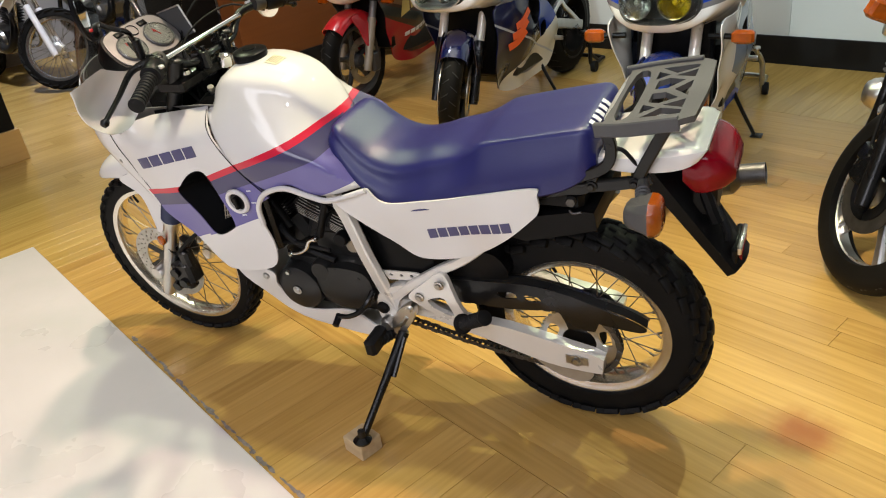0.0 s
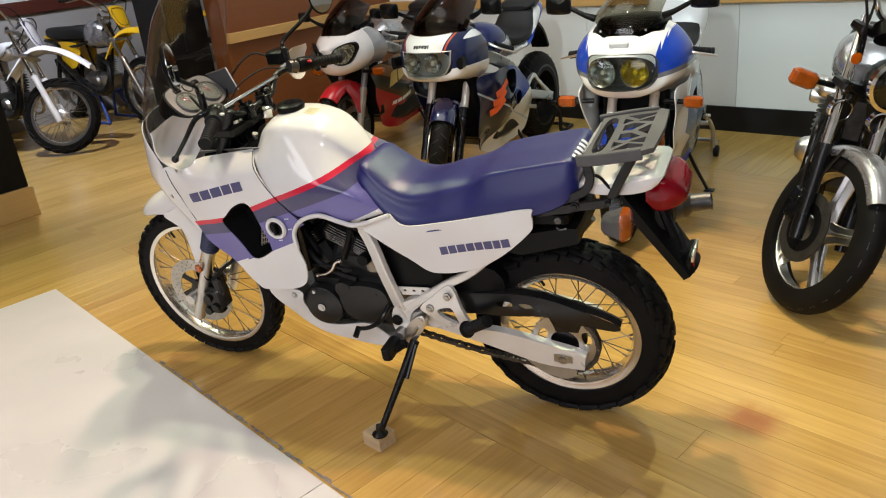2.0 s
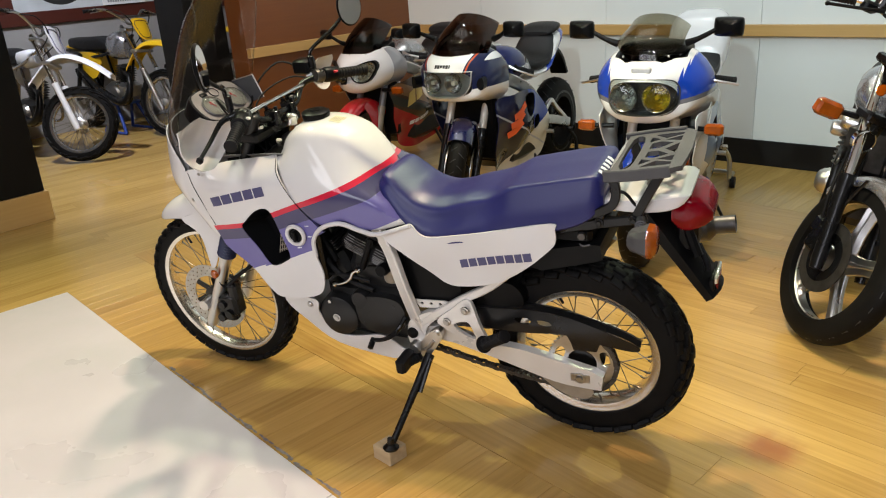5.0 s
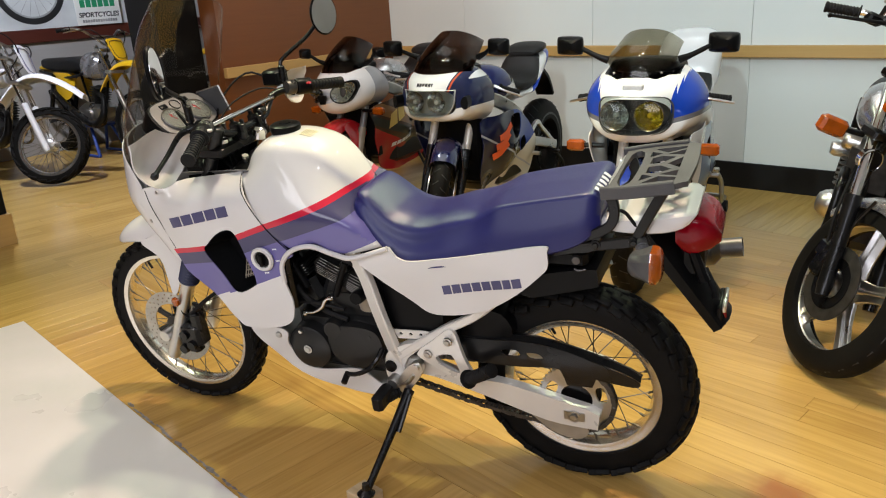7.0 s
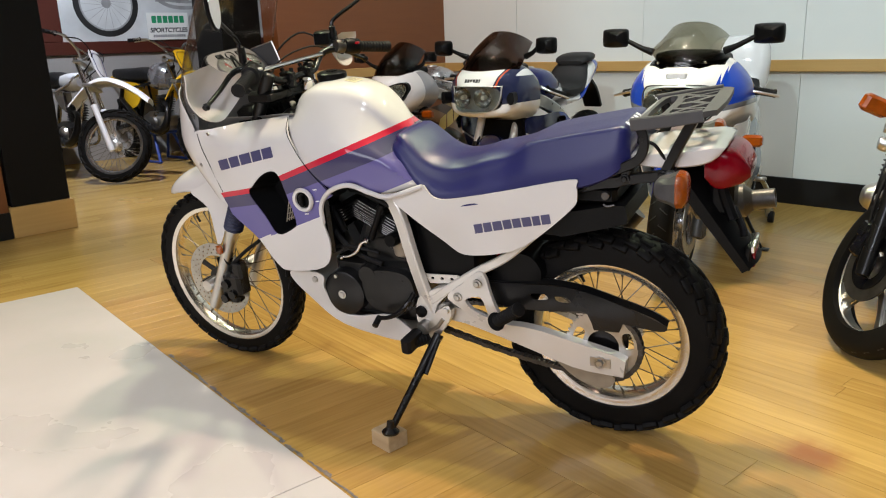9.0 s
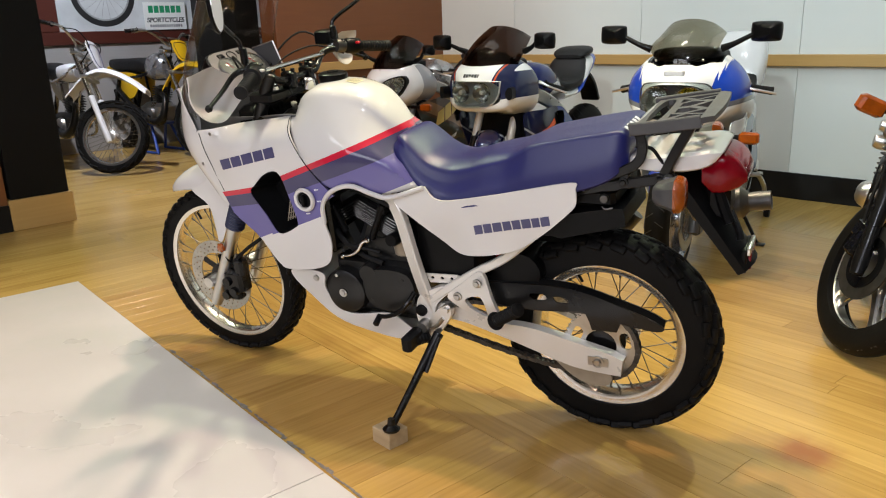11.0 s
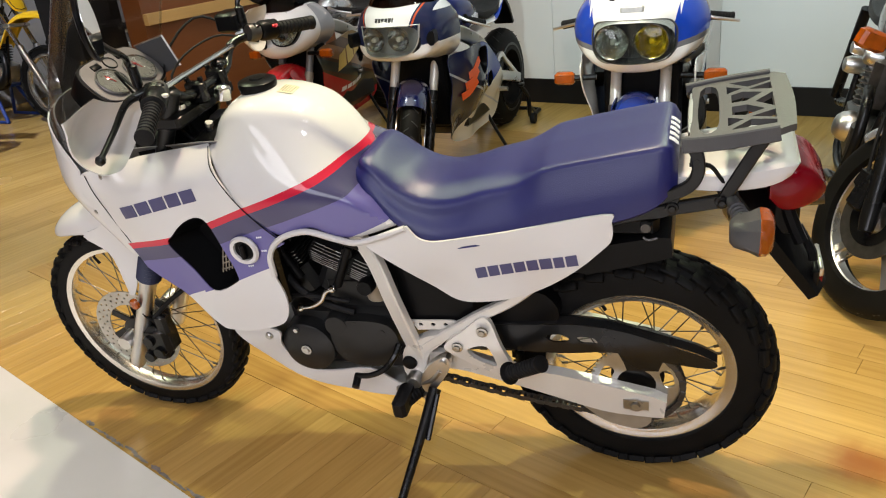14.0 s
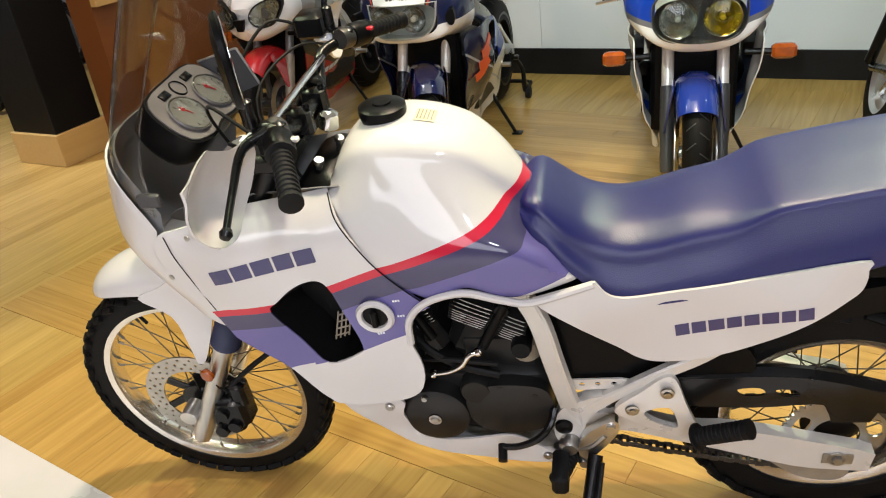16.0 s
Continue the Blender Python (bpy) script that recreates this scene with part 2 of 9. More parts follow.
M_TYRE = mat("tyre_rubber", (0.007, 0.0066, 0.0062), 0.6, var=0.35, scale=10, fine=220, bump=0.15, spec=0.12)
M_RUBBER = mat("black_rubber", (0.007, 0.0066, 0.0066), 0.6, var=0.25, scale=12, fine=200, bump=0.12, spec=0.2)
M_ALU = mat("satin_aluminium", (0.66, 0.65, 0.63), 0.30, 1.0, var=0.12, scale=10, fine=220, bump=0.04)
M_ALUP = mat("silver_frame_paint", (0.70, 0.665, 0.61), 0.30, 0.22, 0.3, var=0.06, scale=7, fine=160, bump=0.03)
M_RIM = mat("anodised_rim", (0.82, 0.79, 0.73), 0.20, 0.95, var=0.08, scale=12, fine=160, bump=0.02)
M_FORK = mat("grey_fork_anodising", (0.20, 0.195, 0.19), 0.38, 0.4, var=0.1, scale=10, fine=200, bump=0.02)
M_CHROME = mat("chrome", (0.80, 0.80, 0.80), 0.08, 1.0, var=0.06, scale=10, fine=100, bump=0.0, rvar=0.04)
M_STEEL = mat("bright_steel", (0.50, 0.49, 0.47), 0.32, 1.0, var=0.2, scale=16, fine=200, bump=0.06)
M_SPOKE = mat("dull_spoke_steel", (0.17, 0.15, 0.12), 0.38, 0.9, var=0.2, scale=30, fine=200, bump=0.05)
M_DSTEEL = mat("dark_steel", (0.10, 0.095, 0.09), 0.42, 0.85, var=0.3, scale=30, fine=240, bump=0.12)
M_BRONZE = mat("cast_bronze_paint", (0.35, 0.30, 0.23), 0.45, 0.3, var=0.15, scale=20, fine=200, bump=0.08)
M_SEAT = mat("blue_vinyl_seat", (0.012, 0.0135, 0.098), 0.36, var=0.10, scale=5, fine=560, bump=0.14, rvar=0.06, spec=0.5)
M_NAVY = mat("navy_decal", (0.045, 0.043, 0.13), 0.32, coat=0.3, var=0.05, bump=0.0)
M_GAITER = mat("navy_rubber_gaiter", (0.018, 0.022, 0.055), 0.6, var=0.2, fine=160, bump=0.1)
M_AMBER = lens("amber_lens", (0.44, 0.088, 0.003))
M_REDLENS = mat("red_lens", (0.165, 0.0005, 0.006), 0.07, spec=0.28, coat=0.0, var=0.2, scale=30, fine=150, bump=0.05)
M_CLEAR = glass("clear_screen", (0.93, 0.93, 0.92))
M_SMOKE = glass("smoked_screen", (0.26, 0.19, 0.165))
M_LSMOKE = glass("light_smoked_screen", (0.60, 0.58, 0.50))
M_LAMPGLASS = glass("headlamp_glass", (0.88, 0.90, 0.88))
M_YLAMP = glass("yellow_headlamp_glass", (0.97, 0.88, 0.36))
M_MIRROR = mat("mirror_silver", (0.92, 0.92, 0.92), 0.02, 1.0, var=0.01, bump=0.0, rvar=0.01)
M_CLUSTER = mat("cluster_face_grey", (0.19, 0.175, 0.172), 0.32, 0.3, var=0.1, scale=14, fine=200, bump=0.04)
M_REFLECTOR = mat("lamp_reflector", (0.42, 0.42, 0.41), 0.25, 1.0, var=0.2, scale=40, fine=200, bump=0.05)
M_LAMPSILVER = mat("pale_lamp_silver", (0.62, 0.63, 0.64), 0.36, 0.45, var=0.15, scale=40, fine=160, bump=0.05)
M_DIALFACE = mat("pale_dial_face", (0.24, 0.215, 0.21), 0.3, coat=0.3, var=0.1, bump=0.0)
M_DIAL = mat("dial_face", (0.68, 0.66, 0.63), 0.35, 0.3, var=0.08, bump=0.0)
M_REDP = mat("red_gloss_paint", (0.52, 0.014, 0.022), 0.2, coat=0.7, var=0.05, bump=0.0, rvar=0.04)
M_BLUEP = mat("blue_gloss_paint", (0.006, 0.032, 0.26), 0.2, coat=0.7, var=0.06, bump=0.0, rvar=0.04)
M_NAVYP = mat("navy_gloss_paint", (0.003, 0.006, 0.052), 0.2, coat=0.7, var=0.1, bump=0.0, rvar=0.04)
M_SILVERP = mat("silver_metallic_paint", (0.40, 0.40, 0.42), 0.25, 0.75, 0.6, var=0.05, fine=500, bump=0.02)
M_COOLWHITE = mat("cool_white_paint", (0.72, 0.72, 0.72), 0.22, coat=0.6, var=0.03, bump=0.0, rvar=0.05)
M_PLASTW = mat("white_moulded_plastic", (0.74, 0.75, 0.78), 0.4, var=0.05, scale=5, fine=160, bump=0.05)
M_PLASTY = mat("yellow_moulded_plastic", (0.72, 0.44, 0.012), 0.35, var=0.06, scale=5, fine=160, bump=0.04)
M_ORANGE = mat("orange_decal", (0.75, 0.11, 0.02), 0.35, var=0.1, bump=0.0)
M_GOLD = mat("gold_decal", (0.50, 0.36, 0.10), 0.35, var=0.1, bump=0.0)
M_BLUESTAND = mat("blue_stand_paint", (0.012, 0.05, 0.32), 0.4, var=0.15, bump=0.05)
M_LABEL = mat("cream_label", (0.70, 0.64, 0.42), 0.45, var=0.1, bump=0.0)
M_GREEN = mat("green_lettering", (0.015, 0.27, 0.12), 0.5, var=0.1, bump=0.0)
M_POSTER = mat("poster_paper", (0.58, 0.61, 0.62), 0.5, var=0.22, scale=2.5, fine=12, bump=0.0)
M_SIGN = mat("sign_white", (0.78, 0.80, 0.78), 0.45, var=0.04, bump=0.0)
M_INK = mat("poster_ink", (0.016, 0.017, 0.018), 0.5, var=0.3, bump=0.0)
M_INKGREY = mat("poster_grey_ink", (0.30, 0.31, 0.32), 0.5, var=0.3, bump=0.0)
M_WORDBAR = mat("dark_lettering", (0.022, 0.024, 0.03), 0.45, var=0.1, bump=0.0)
M_WORDWHITE = mat("white_lettering", (0.75, 0.76, 0.80), 0.45, var=0.05, bump=0.0)
M_SEATBLK = mat("black_vinyl_seat", (0.008, 0.008, 0.0085), 0.5, var=0.2, fine=320, bump=0.2, spec=0.35)


def soil(m, tone, scale, lo, hi):
    """Small scuffs and specks over a plain surface."""
    nt = m.node_tree
    b = nt.nodes["Principled BSDF"]
    base = b.inputs["Base Color"].links[0].from_socket
    tc, n, ramp, mix = (nt.nodes.new(k) for k in ("ShaderNodeTexCoord", "ShaderNodeTexNoise", "ShaderNodeMapRange", "ShaderNodeMix"))
    n.inputs["Scale"].default_value, n.inputs["Detail"].default_value, n.inputs["Roughness"].default_value = scale, 8, 0.68
    nt.links.new(tc.outputs["Object"], n.inputs["Vector"])
    ramp.inputs["From Min"].default_value, ramp.inputs["From Max"].default_value = lo, hi
    nt.links.new(n.outputs["Fac"], ramp.inputs["Value"])
    mix.data_type = "RGBA"
    mix.inputs["B"].default_value = (*tone, 1)
    nt.links.new(ramp.outputs["Result"], mix.inputs["Factor"])
    nt.links.new(base, mix.inputs["A"])
    nt.links.new(mix.outputs["Result"], b.inputs["Base Color"])


soil(M_PANEL, (0.42, 0.40, 0.40), 5.5, 0.715, 0.80)
soil(M_PANEL, (0.60, 0.57, 0.56), 1.7, 0.52, 0.70)

# ---- mesh helpers ----
def part(name, bm, material, parent=None, label="", flat=False):
    """Links a bmesh as one mesh object, under a thing or a part where one is given."""
    bmesh.ops.recalc_face_normals(bm, faces=bm.faces)
    for f in bm.faces:
        f.smooth = not flat
    me = bpy.data.meshes.new(name)
    bm.to_mesh(me)
    bm.free()
    for m in material if isinstance(material, (list, tuple)) else [material]:
        me.materials.append(m)
    if not flat:
        me.set_sharp_from_angle(angle=radians(38))
    ob = new(name, me)
    if parent is not None:
        ob.parent = parent
    if label:
        ob["label"] = label
    return ob


def share(name, ob, m, parent):
    """Another object on the same mesh, at the pose m under a parent."""
    o = new(name, ob.data)
    o.parent = parent
    o.matrix_basis = m
    if "label" in ob:
        o["label"] = ob["label"]
    return o


def thing(name, m, label, category, group="", kind=""):
    ob = new(name)
    ob.empty_display_size = 0.1
    ob.matrix_world = m
    return tagged(ob, label, category, group, kind)


def smooth_path(pts, n=6, closed=False):
    """Catmull-Rom through the points, n steps a span."""
    P = [Vector(p) for p in pts]
    out, k = [], len(P)
    for i in range(k if closed else k - 1):
        a, b = P[i], P[(i + 1) % k]
        z = P[i - 1] if closed or i > 0 else a + (a - b)
        c = P[(i + 2) % k] if closed or i + 2 < k else b + (b - a)
        for j in range(n):
            t = j / n
            out.append(0.5 * ((2 * a) + (b - z) * t + (2 * z - 5 * a + 4 * b - c) * t * t + (3 * a - z - 3 * b + c) * t ** 3))
    if not closed:
        out.append(P[-1].copy())
    return out


def rings(bm, loops, cap=True, closed=False):
    """Quads between successive rings of equal count."""
    vs = [[bm.verts.new(p) for p in ring] for ring in loops]
    n = len(vs[0])
    pairs = list(zip(vs, vs[1:])) + ([(vs[-1], vs[0])] if closed else [])
    for a, b in pairs:
        for i in range(n):
            j = (i + 1) % n
            bm.faces.new((a[i], a[j], b[j], b[i]))
    if cap and not closed:
        bm.faces.new(vs[0])
        bm.faces.new(list(reversed(vs[-1])))
    return vs


def tube(bm, pts, r, seg=8, steps=5, closed=False, flat=None):
    """A round (or, with flat=(width, height), boxed) bar along a smooth path; r may be a list, one a control point."""
    P = smooth_path(pts, steps, closed) if len(pts) > 2 else [Vector(p) for p in pts]
    m = len(P)
    rs = r if isinstance(r, (list, tuple)) else None
    loops, up = [], None
    for i, p in enumerate(P):
        d = (P[(i + 1) % m] - P[i - 1]) if closed or 0 < i < m - 1 else (P[1] - P[0] if i == 0 else P[-1] - P[-2])
        d.normalize()
        if up is None:
            up = d.orthogonal().normalized() if abs(d.z) > 0.95 else (Vector((0, 0, 1)) - d * d.z).normalized()
        else:
            up = (up - d * up.dot(d)).normalized()
        side = d.cross(up)
        if rs:
            s = i / (m - 1) * (len(rs) - 1)
            k = min(int(s), len(rs) - 2)
            rad = rs[k] + (rs[k + 1] - rs[k]) * (s - k)
        else:
            rad = r
        if flat:
            w, h = flat[0] / 2, flat[1] / 2
            c = min(w, h) * 0.35
            loops.append([p + side * a + up * b for a, b in ((w, h - c), (w - c, h), (c - w, h), (-w, h - c), (-w, c - h), (c - w, -h), (w - c, -h), (w, c - h))])
        else:
            loops.append([p + side * (rad * math.cos(2 * math.pi * k / seg)) + up * (rad * math.sin(2 * math.pi * k / seg)) for k in range(seg)])
    rings(bm, loops, cap=not closed, closed=closed)
    return bm


def lathe(bm, profile, at=(0, 0, 0), axis=(0, 1, 0), seg=32, start=0.0, closed=True):
    """Turns a profile of (radius, along) round an axis through a point."""
    ax = Vector(axis).normalized()
    u = ax.orthogonal().normalized() if abs(ax.y) < 0.99 else Vector((1, 0, 0))
    u = (u - ax * u.dot(ax)).normalized()
    v = ax.cross(u)
    at = Vector(at)
    loops = [[at + ax * h + (u * math.cos(start + 2 * math.pi * k / seg) + v * math.sin(start + 2 * math.pi * k / seg)) * max(r, 1e-5) for k in range(seg)] for r, h in profile]
    rings(bm, loops, cap=True)
    return bm


def ring_lathe(bm, profile, at=(0, 0, 0), axis=(0, 1, 0), seg=32):
    """A closed profile turned round an axis: tyres, rims, rings."""
    ax = Vector(axis).normalized()
    u = Vector((1, 0, 0)) if abs(ax.x) < 0.9 else Vector((0, 0, 1))
    u = (u - ax * u.dot(ax)).normalized()
    v = ax.cross(u)
    at = Vector(at)
    loops = []
    for k in range(seg):
        a = 2 * math.pi * k / seg
        d = u * math.cos(a) + v * math.sin(a)
        loops.append([at + ax * h + d * r for r, h in profile])
    rings(bm, loops, cap=False, closed=True)
    return bm


def cbox(bm, lo, hi, c=0.004, m=None):
    """A box with chamfered edges."""
    lo, hi = Vector(lo), Vector(hi)
    mid, half = (lo + hi) / 2, (hi - lo) / 2
    c = min(c, *(0.45 * h for h in half))
    xs = []
    for s in (-1, 1):
        for inset_z in ((1, 0) if s < 0 else (0, 1)):
            z = half.z - (0 if inset_z else c)
            k = c if inset_z else 0
            w, h = half.x - k, half.y - k
            xs.append([mid + Vector((a, b, s * z)) for a, b in ((w, h - c), (w - c, h), (c - w, h), (-w, h - c), (-w, c - h), (c - w, -h), (w - c, -h), (w, c - h))])
    if m is not None:
        xs = [[m @ p for p in ring] for ring in xs]
    rings(bm, xs)
    return bm


def inside(p, poly):
    x, y, hit = p[0], p[1], False
    for i in range(len(poly)):
        (x1, y1), (x2, y2) = poly[i - 1], poly[i]
        if (y1 > y) != (y2 > y) and x < (x2 - x1) * (y - y1) / (y2 - y1) + x1:
            hit = not hit
    return hit


def outline(pts, n=5, sharp=()):
    """A smooth closed 2D outline; control points whose index is in sharp stay corners."""
    k, out = len(pts), []
    for i in range(k):
        a, b = Vector(pts[i]), Vector(pts[(i + 1) % k])
        z, c = Vector(pts[i - 1]), Vector(pts[(i + 2) % k])
        if i in sharp:
            z = a + (a - b)
        if (i + 1) % k in sharp:
            c = b + (b - a)
        for j in range(n):
            t = j / n
            out.append(tuple(0.5 * ((2 * a) + (b - z) * t + (2 * z - 5 * a + 4 * b - c) * t * t + (3 * a - z - 3 * b + c) * t ** 3)))
    return out


def shell(bm, poly, holes=(), place=lambda u, v: Vector((u, 0, v)), thick=0.004, step=0.03, rim=0.0, inner=None):
    """A curved sheet: a 2D outline with holes, meshed evenly and laid on place(u, v), with a thickness towards inner (a vector) and a rolled rim."""
    pts, edges = [], []
    for loop in (poly, *holes):
        s = len(pts)
        pts += [Vector(p) for p in loop]
        edges += [(s + i, s + (i + 1) % len(loop)) for i in range(len(loop))]
    us, vs = [p[0] for p in poly], [p[1] for p in poly]
    nu, nv = int((max(us) - min(us)) / step), int((max(vs) - min(vs)) / step)
    border = [Vector(p) for p in pts]
    for i in range(1, nu + 1):
        for j in range(1, nv + 1):
            q = Vector((min(us) + i * step + (j % 2) * step * 0.5, min(vs) + j * step))
            if inside(q, poly) and not any(inside(q, h) for h in holes) and min((q - b).length_squared for b in border) > (step * 0.45) ** 2:
                pts.append(q)
    out = delaunay_2d_cdt(pts, edges, [], 0, 1e-6)
    P = [Vector(p) for p in out[0]]
    front = [bm.verts.new(place(p.x, p.y)) for p in P]
    inner = Vector(inner) if inner is not None else Vector((0, 1, 0))
    back = [bm.verts.new(v.co + inner * thick) for v in front]
    count = {}
    for f in out[2]:
        c = sum((P[i] for i in f), Vector((0, 0))) / len(f)
        if not inside(c, poly) or any(inside(c, h) for h in holes):
            continue
        bm.faces.new([front[i] for i in f])
        bm.faces.new([back[i] for i in reversed(f)])
        for i in range(len(f)):
            e = (f[i], f[(i + 1) % len(f)])
            count[e] = count.get(e, 0) + 1
    for (a, b) in list(count):
        if (b, a) not in count:
            bm.faces.new((front[b], front[a], back[a], back[b]))
    bmesh.ops.delete(bm, geom=[v for v in bm.verts if not v.link_faces], context="VERTS")
    return bm


def field(ctrl, power=2.4):
    """A smooth height over the plane from a few given places (u, v, height)."""
    def f(u, v):
        top = bot = 0.0
        for a, b, h in ctrl:
            w = 1.0 / ((u - a) ** 2 + (v - b) ** 2 + 2.2e-3) ** (power / 2)
            top, bot = top + w * h, bot + w
        return top / bot
    return f


def section(x, w, top, bot, n=20, square=2.6, shift=0.0):
    """A superellipse ring across the thing at x: half-width w, from bot to top."""
    h, mid, out = (top - bot) / 2, (top + bot) / 2, []
    for k in range(n):
        a = 2 * math.pi * k / n
        c, s = math.cos(a), math.sin(a)
        out.append(Vector((x, shift + w * math.copysign(abs(c) ** (2 / square), c), mid + h * math.copysign(abs(s) ** (2 / square), s))))
    return out


def spline(keys, x):
    """Smooth value at x through (x, value) pairs in rising x."""
    if x <= keys[0][0]:
        return keys[0][1]
    for i in range(len(keys) - 1):
        (x0, y0), (x1, y1) = keys[i], keys[i + 1]
        if x <= x1:
            t = (x - x0) / (x1 - x0)
            m0 = (y1 - keys[i - 1][1]) / (x1 - keys[i - 1][0]) if i else (y1 - y0) / (x1 - x0)
            m1 = (keys[i + 2][1] - y0) / (keys[i + 2][0] - x0) if i + 2 < len(keys) else (y1 - y0) / (x1 - x0)
            d = x1 - x0
            return (2 * t ** 3 - 3 * t * t + 1) * y0 + (t ** 3 - 2 * t * t + t) * m0 * d + (3 * t * t - 2 * t ** 3) * y1 + (t ** 3 - t * t) * m1 * d
    return keys[-1][1]


def loft(bm, x0, x1, n, width, top, bot, square=2.6, ring=20, shift=0.0):
    """A body along x whose half-width, top and bottom follow smooth keys."""
    loops = []
    for i in range(n + 1):
        x = x0 + (x1 - x0) * i / n
        sq = spline(square, x) if isinstance(square, list) else square
        loops.append(section(x, spline(width, x), spline(top, x), spline(bot, x), ring, sq, shift))
    rings(bm, loops)
    return bm


def bars(name, parent, place, u0, v0, u1, v1, widths, material, slant=0.0, gap=0.35, thick=0.0012, split=0.0, out=(0, 1, 0)):
    """A row of plain blocks along a line, each block a part of its own."""
    total = sum(widths) + gap * (len(widths) - 1)
    du = Vector((u1 - u0, v1 - v0))
    length = du.length
    e = du / length
    s = 0.0
    for w in widths:
        a, b = s / total * length, (s + w) / total * length
        bm = bmesh.new()
        grid = []
        for i in range(4):
            row = []
            for q in (0.0, 0.5, 1.0):
                p = a + (b - a) * i / 3
                n = e * (p + slant * q * split) + Vector((-e.y, e.x)) * (q * split)
                row.append(bm.verts.new(place(u0 + n.x, v0 + n.y)))
            grid.append(row)
        for i in range(3):
            for k in range(2):
                bm.faces.new((grid[i][k], grid[i + 1][k], grid[i + 1][k + 1], grid[i][k + 1]))
        r = bmesh.ops.extrude_face_region(bm, geom=bm.faces[:])
        for v in (g for g in r["geom"] if isinstance(g, bmesh.types.BMVert)):
            v.co += Vector(out) * thick
        part(name, bm, material, parent, flat=True)
        s += w + gap


def convex(pts, s=1):
    """The planes that bound a convex outline, given counter-clockwise as (y, z), on the side s."""
    out = []
    for i in range(len(pts)):
        (ay, az), (by, bz) = pts[i], pts[(i + 1) % len(pts)]
        out.append((0, -s * (bz - az), by - ay, -(bz - az) * ay + (by - ay) * az))
    out.append((0, s, 0, 0.0))
    return tuple(out)


def both(name, make, material, parent, label=""):
    """The same part on the left and, mirrored, on the right."""
    for s in (-1, 1):
        bm = bmesh.new()
        make(bm, s)
        part(name, bm, material, parent, label)

# ---- the hall ----
WALL_Y, WALL_X, TURN_FLOOR = 5.42, -4.40, -5.3
CORNER = Vector((-3.44, 2.0, 0))
FLOOR_M = Matrix.Translation(CORNER) @ pose(0, 0, 0, 0, 0, TURN_FLOOR)


def box_part(name, lo, hi, material, parent=None, c=0.003, label=""):
    bm = bmesh.new()
    cbox(bm, lo, hi, c)
    return part(name, bm, material, parent, label, flat=True)


def structure(ob, label, category):
    return tagged(ob, label, category, kind="structure")


subfloor = structure(box_part("floor", (-9.5, -4.0, -0.12), (5.5, WALL_Y, -0.016), M_BASE, c=0.0005), "strip bamboo floor with a cross-laid inlay", "floor")
structure(box_part("wall_north", (WALL_X - 0.2, WALL_Y, -0.12), (5.5, WALL_Y + 0.18, CEIL), M_BASE, c=0.0005), "white panelled wall with oak rail", "wall")
wall_north = bpy.data.objects["wall_north"]
seams = [WALL_X, -3.55, -2.36, -1.215, -0.07, 1.075, 2.22, 3.365, 4.51, 5.5]
for a, b in zip(seams, seams[1:]):
    box_part("panel", (a + 0.0015, WALL_Y - 0.012, 0.17), (b - 0.0015, WALL_Y - 0.001, CEIL), M_WALL, wall_north, c=0.0012)
structure(box_part("rail_north", (WALL_X, WALL_Y - 0.060, 0.862), (5.5, WALL_Y - 0.013, 0.935), M_RAIL), "honey oak wall rail", "rail")
structure(box_part("baseboard_north", (WALL_X, WALL_Y - 0.022, 0.0), (5.5, WALL_Y - 0.002, 0.172), M_BASE), "black painted baseboard", "baseboard")
structure(box_part("wall_west", (WALL_X - 0.2, 3.62, -0.12), (WALL_X, WALL_Y - 0.001, CEIL), M_BROWN, c=0.0005), "brown stained plywood wall", "wall")
structure(box_part("rail_west", (WALL_X + 0.001, 3.62, 0.862), (WALL_X + 0.05, WALL_Y - 0.061, 0.935), M_RAIL_Y), "honey oak wall rail", "rail")
structure(box_part("baseboard_west", (WALL_X + 0.001, 3.62, 0.0), (WALL_X + 0.02, WALL_Y - 0.023, 0.172), M_BASE), "black painted baseboard", "baseboard")
structure(box_part("wall_southwest", (WALL_X - 0.45, -4.0, -0.12), (WALL_X - 0.25, 1.66, CEIL), M_BROWN, c=0.0005), "brown stained plywood wall", "wall")
structure(box_part("baseboard_southwest", (WALL_X - 0.249, -4.0, 0.0), (WALL_X - 0.23, 1.66, 0.172), M_BASE), "black painted baseboard", "baseboard")
structure(box_part("wall_south", (-9.5, -4.2, -0.12), (5.5, -4.0, CEIL), M_PLASTER, c=0.0005), "grey plain plaster wall", "wall")
structure(box_part("wall_east", (5.5, -4.2, -0.12), (5.7, WALL_Y + 0.18, CEIL), M_WALL, c=0.0005), "white plain wall", "wall")
structure(box_part("alcove_wall_west", (-8.05, -1.0, -0.12), (-7.85, 7.0, CEIL), M_PLASTER, c=0.0005), "grey plaster alcove wall", "wall")
structure(box_part("alcove_wall_north", (-7.85, 6.8, -0.12), (WALL_X - 0.2, 7.0, CEIL), M_PLASTER, c=0.0005), "grey plaster alcove wall", "wall")
structure(box_part("alcove_wall_south", (-7.85, -1.0, -0.12), (WALL_X - 0.45, -0.8, CEIL), M_PLASTER, c=0.0005), "grey plaster alcove wall", "wall")
structure(box_part("ceiling", (-9.5, -4.2, CEIL), (5.7, 7.0, CEIL + 0.15), M_CEIL, c=0.0005), "matt grey painted ceiling", "ceiling")
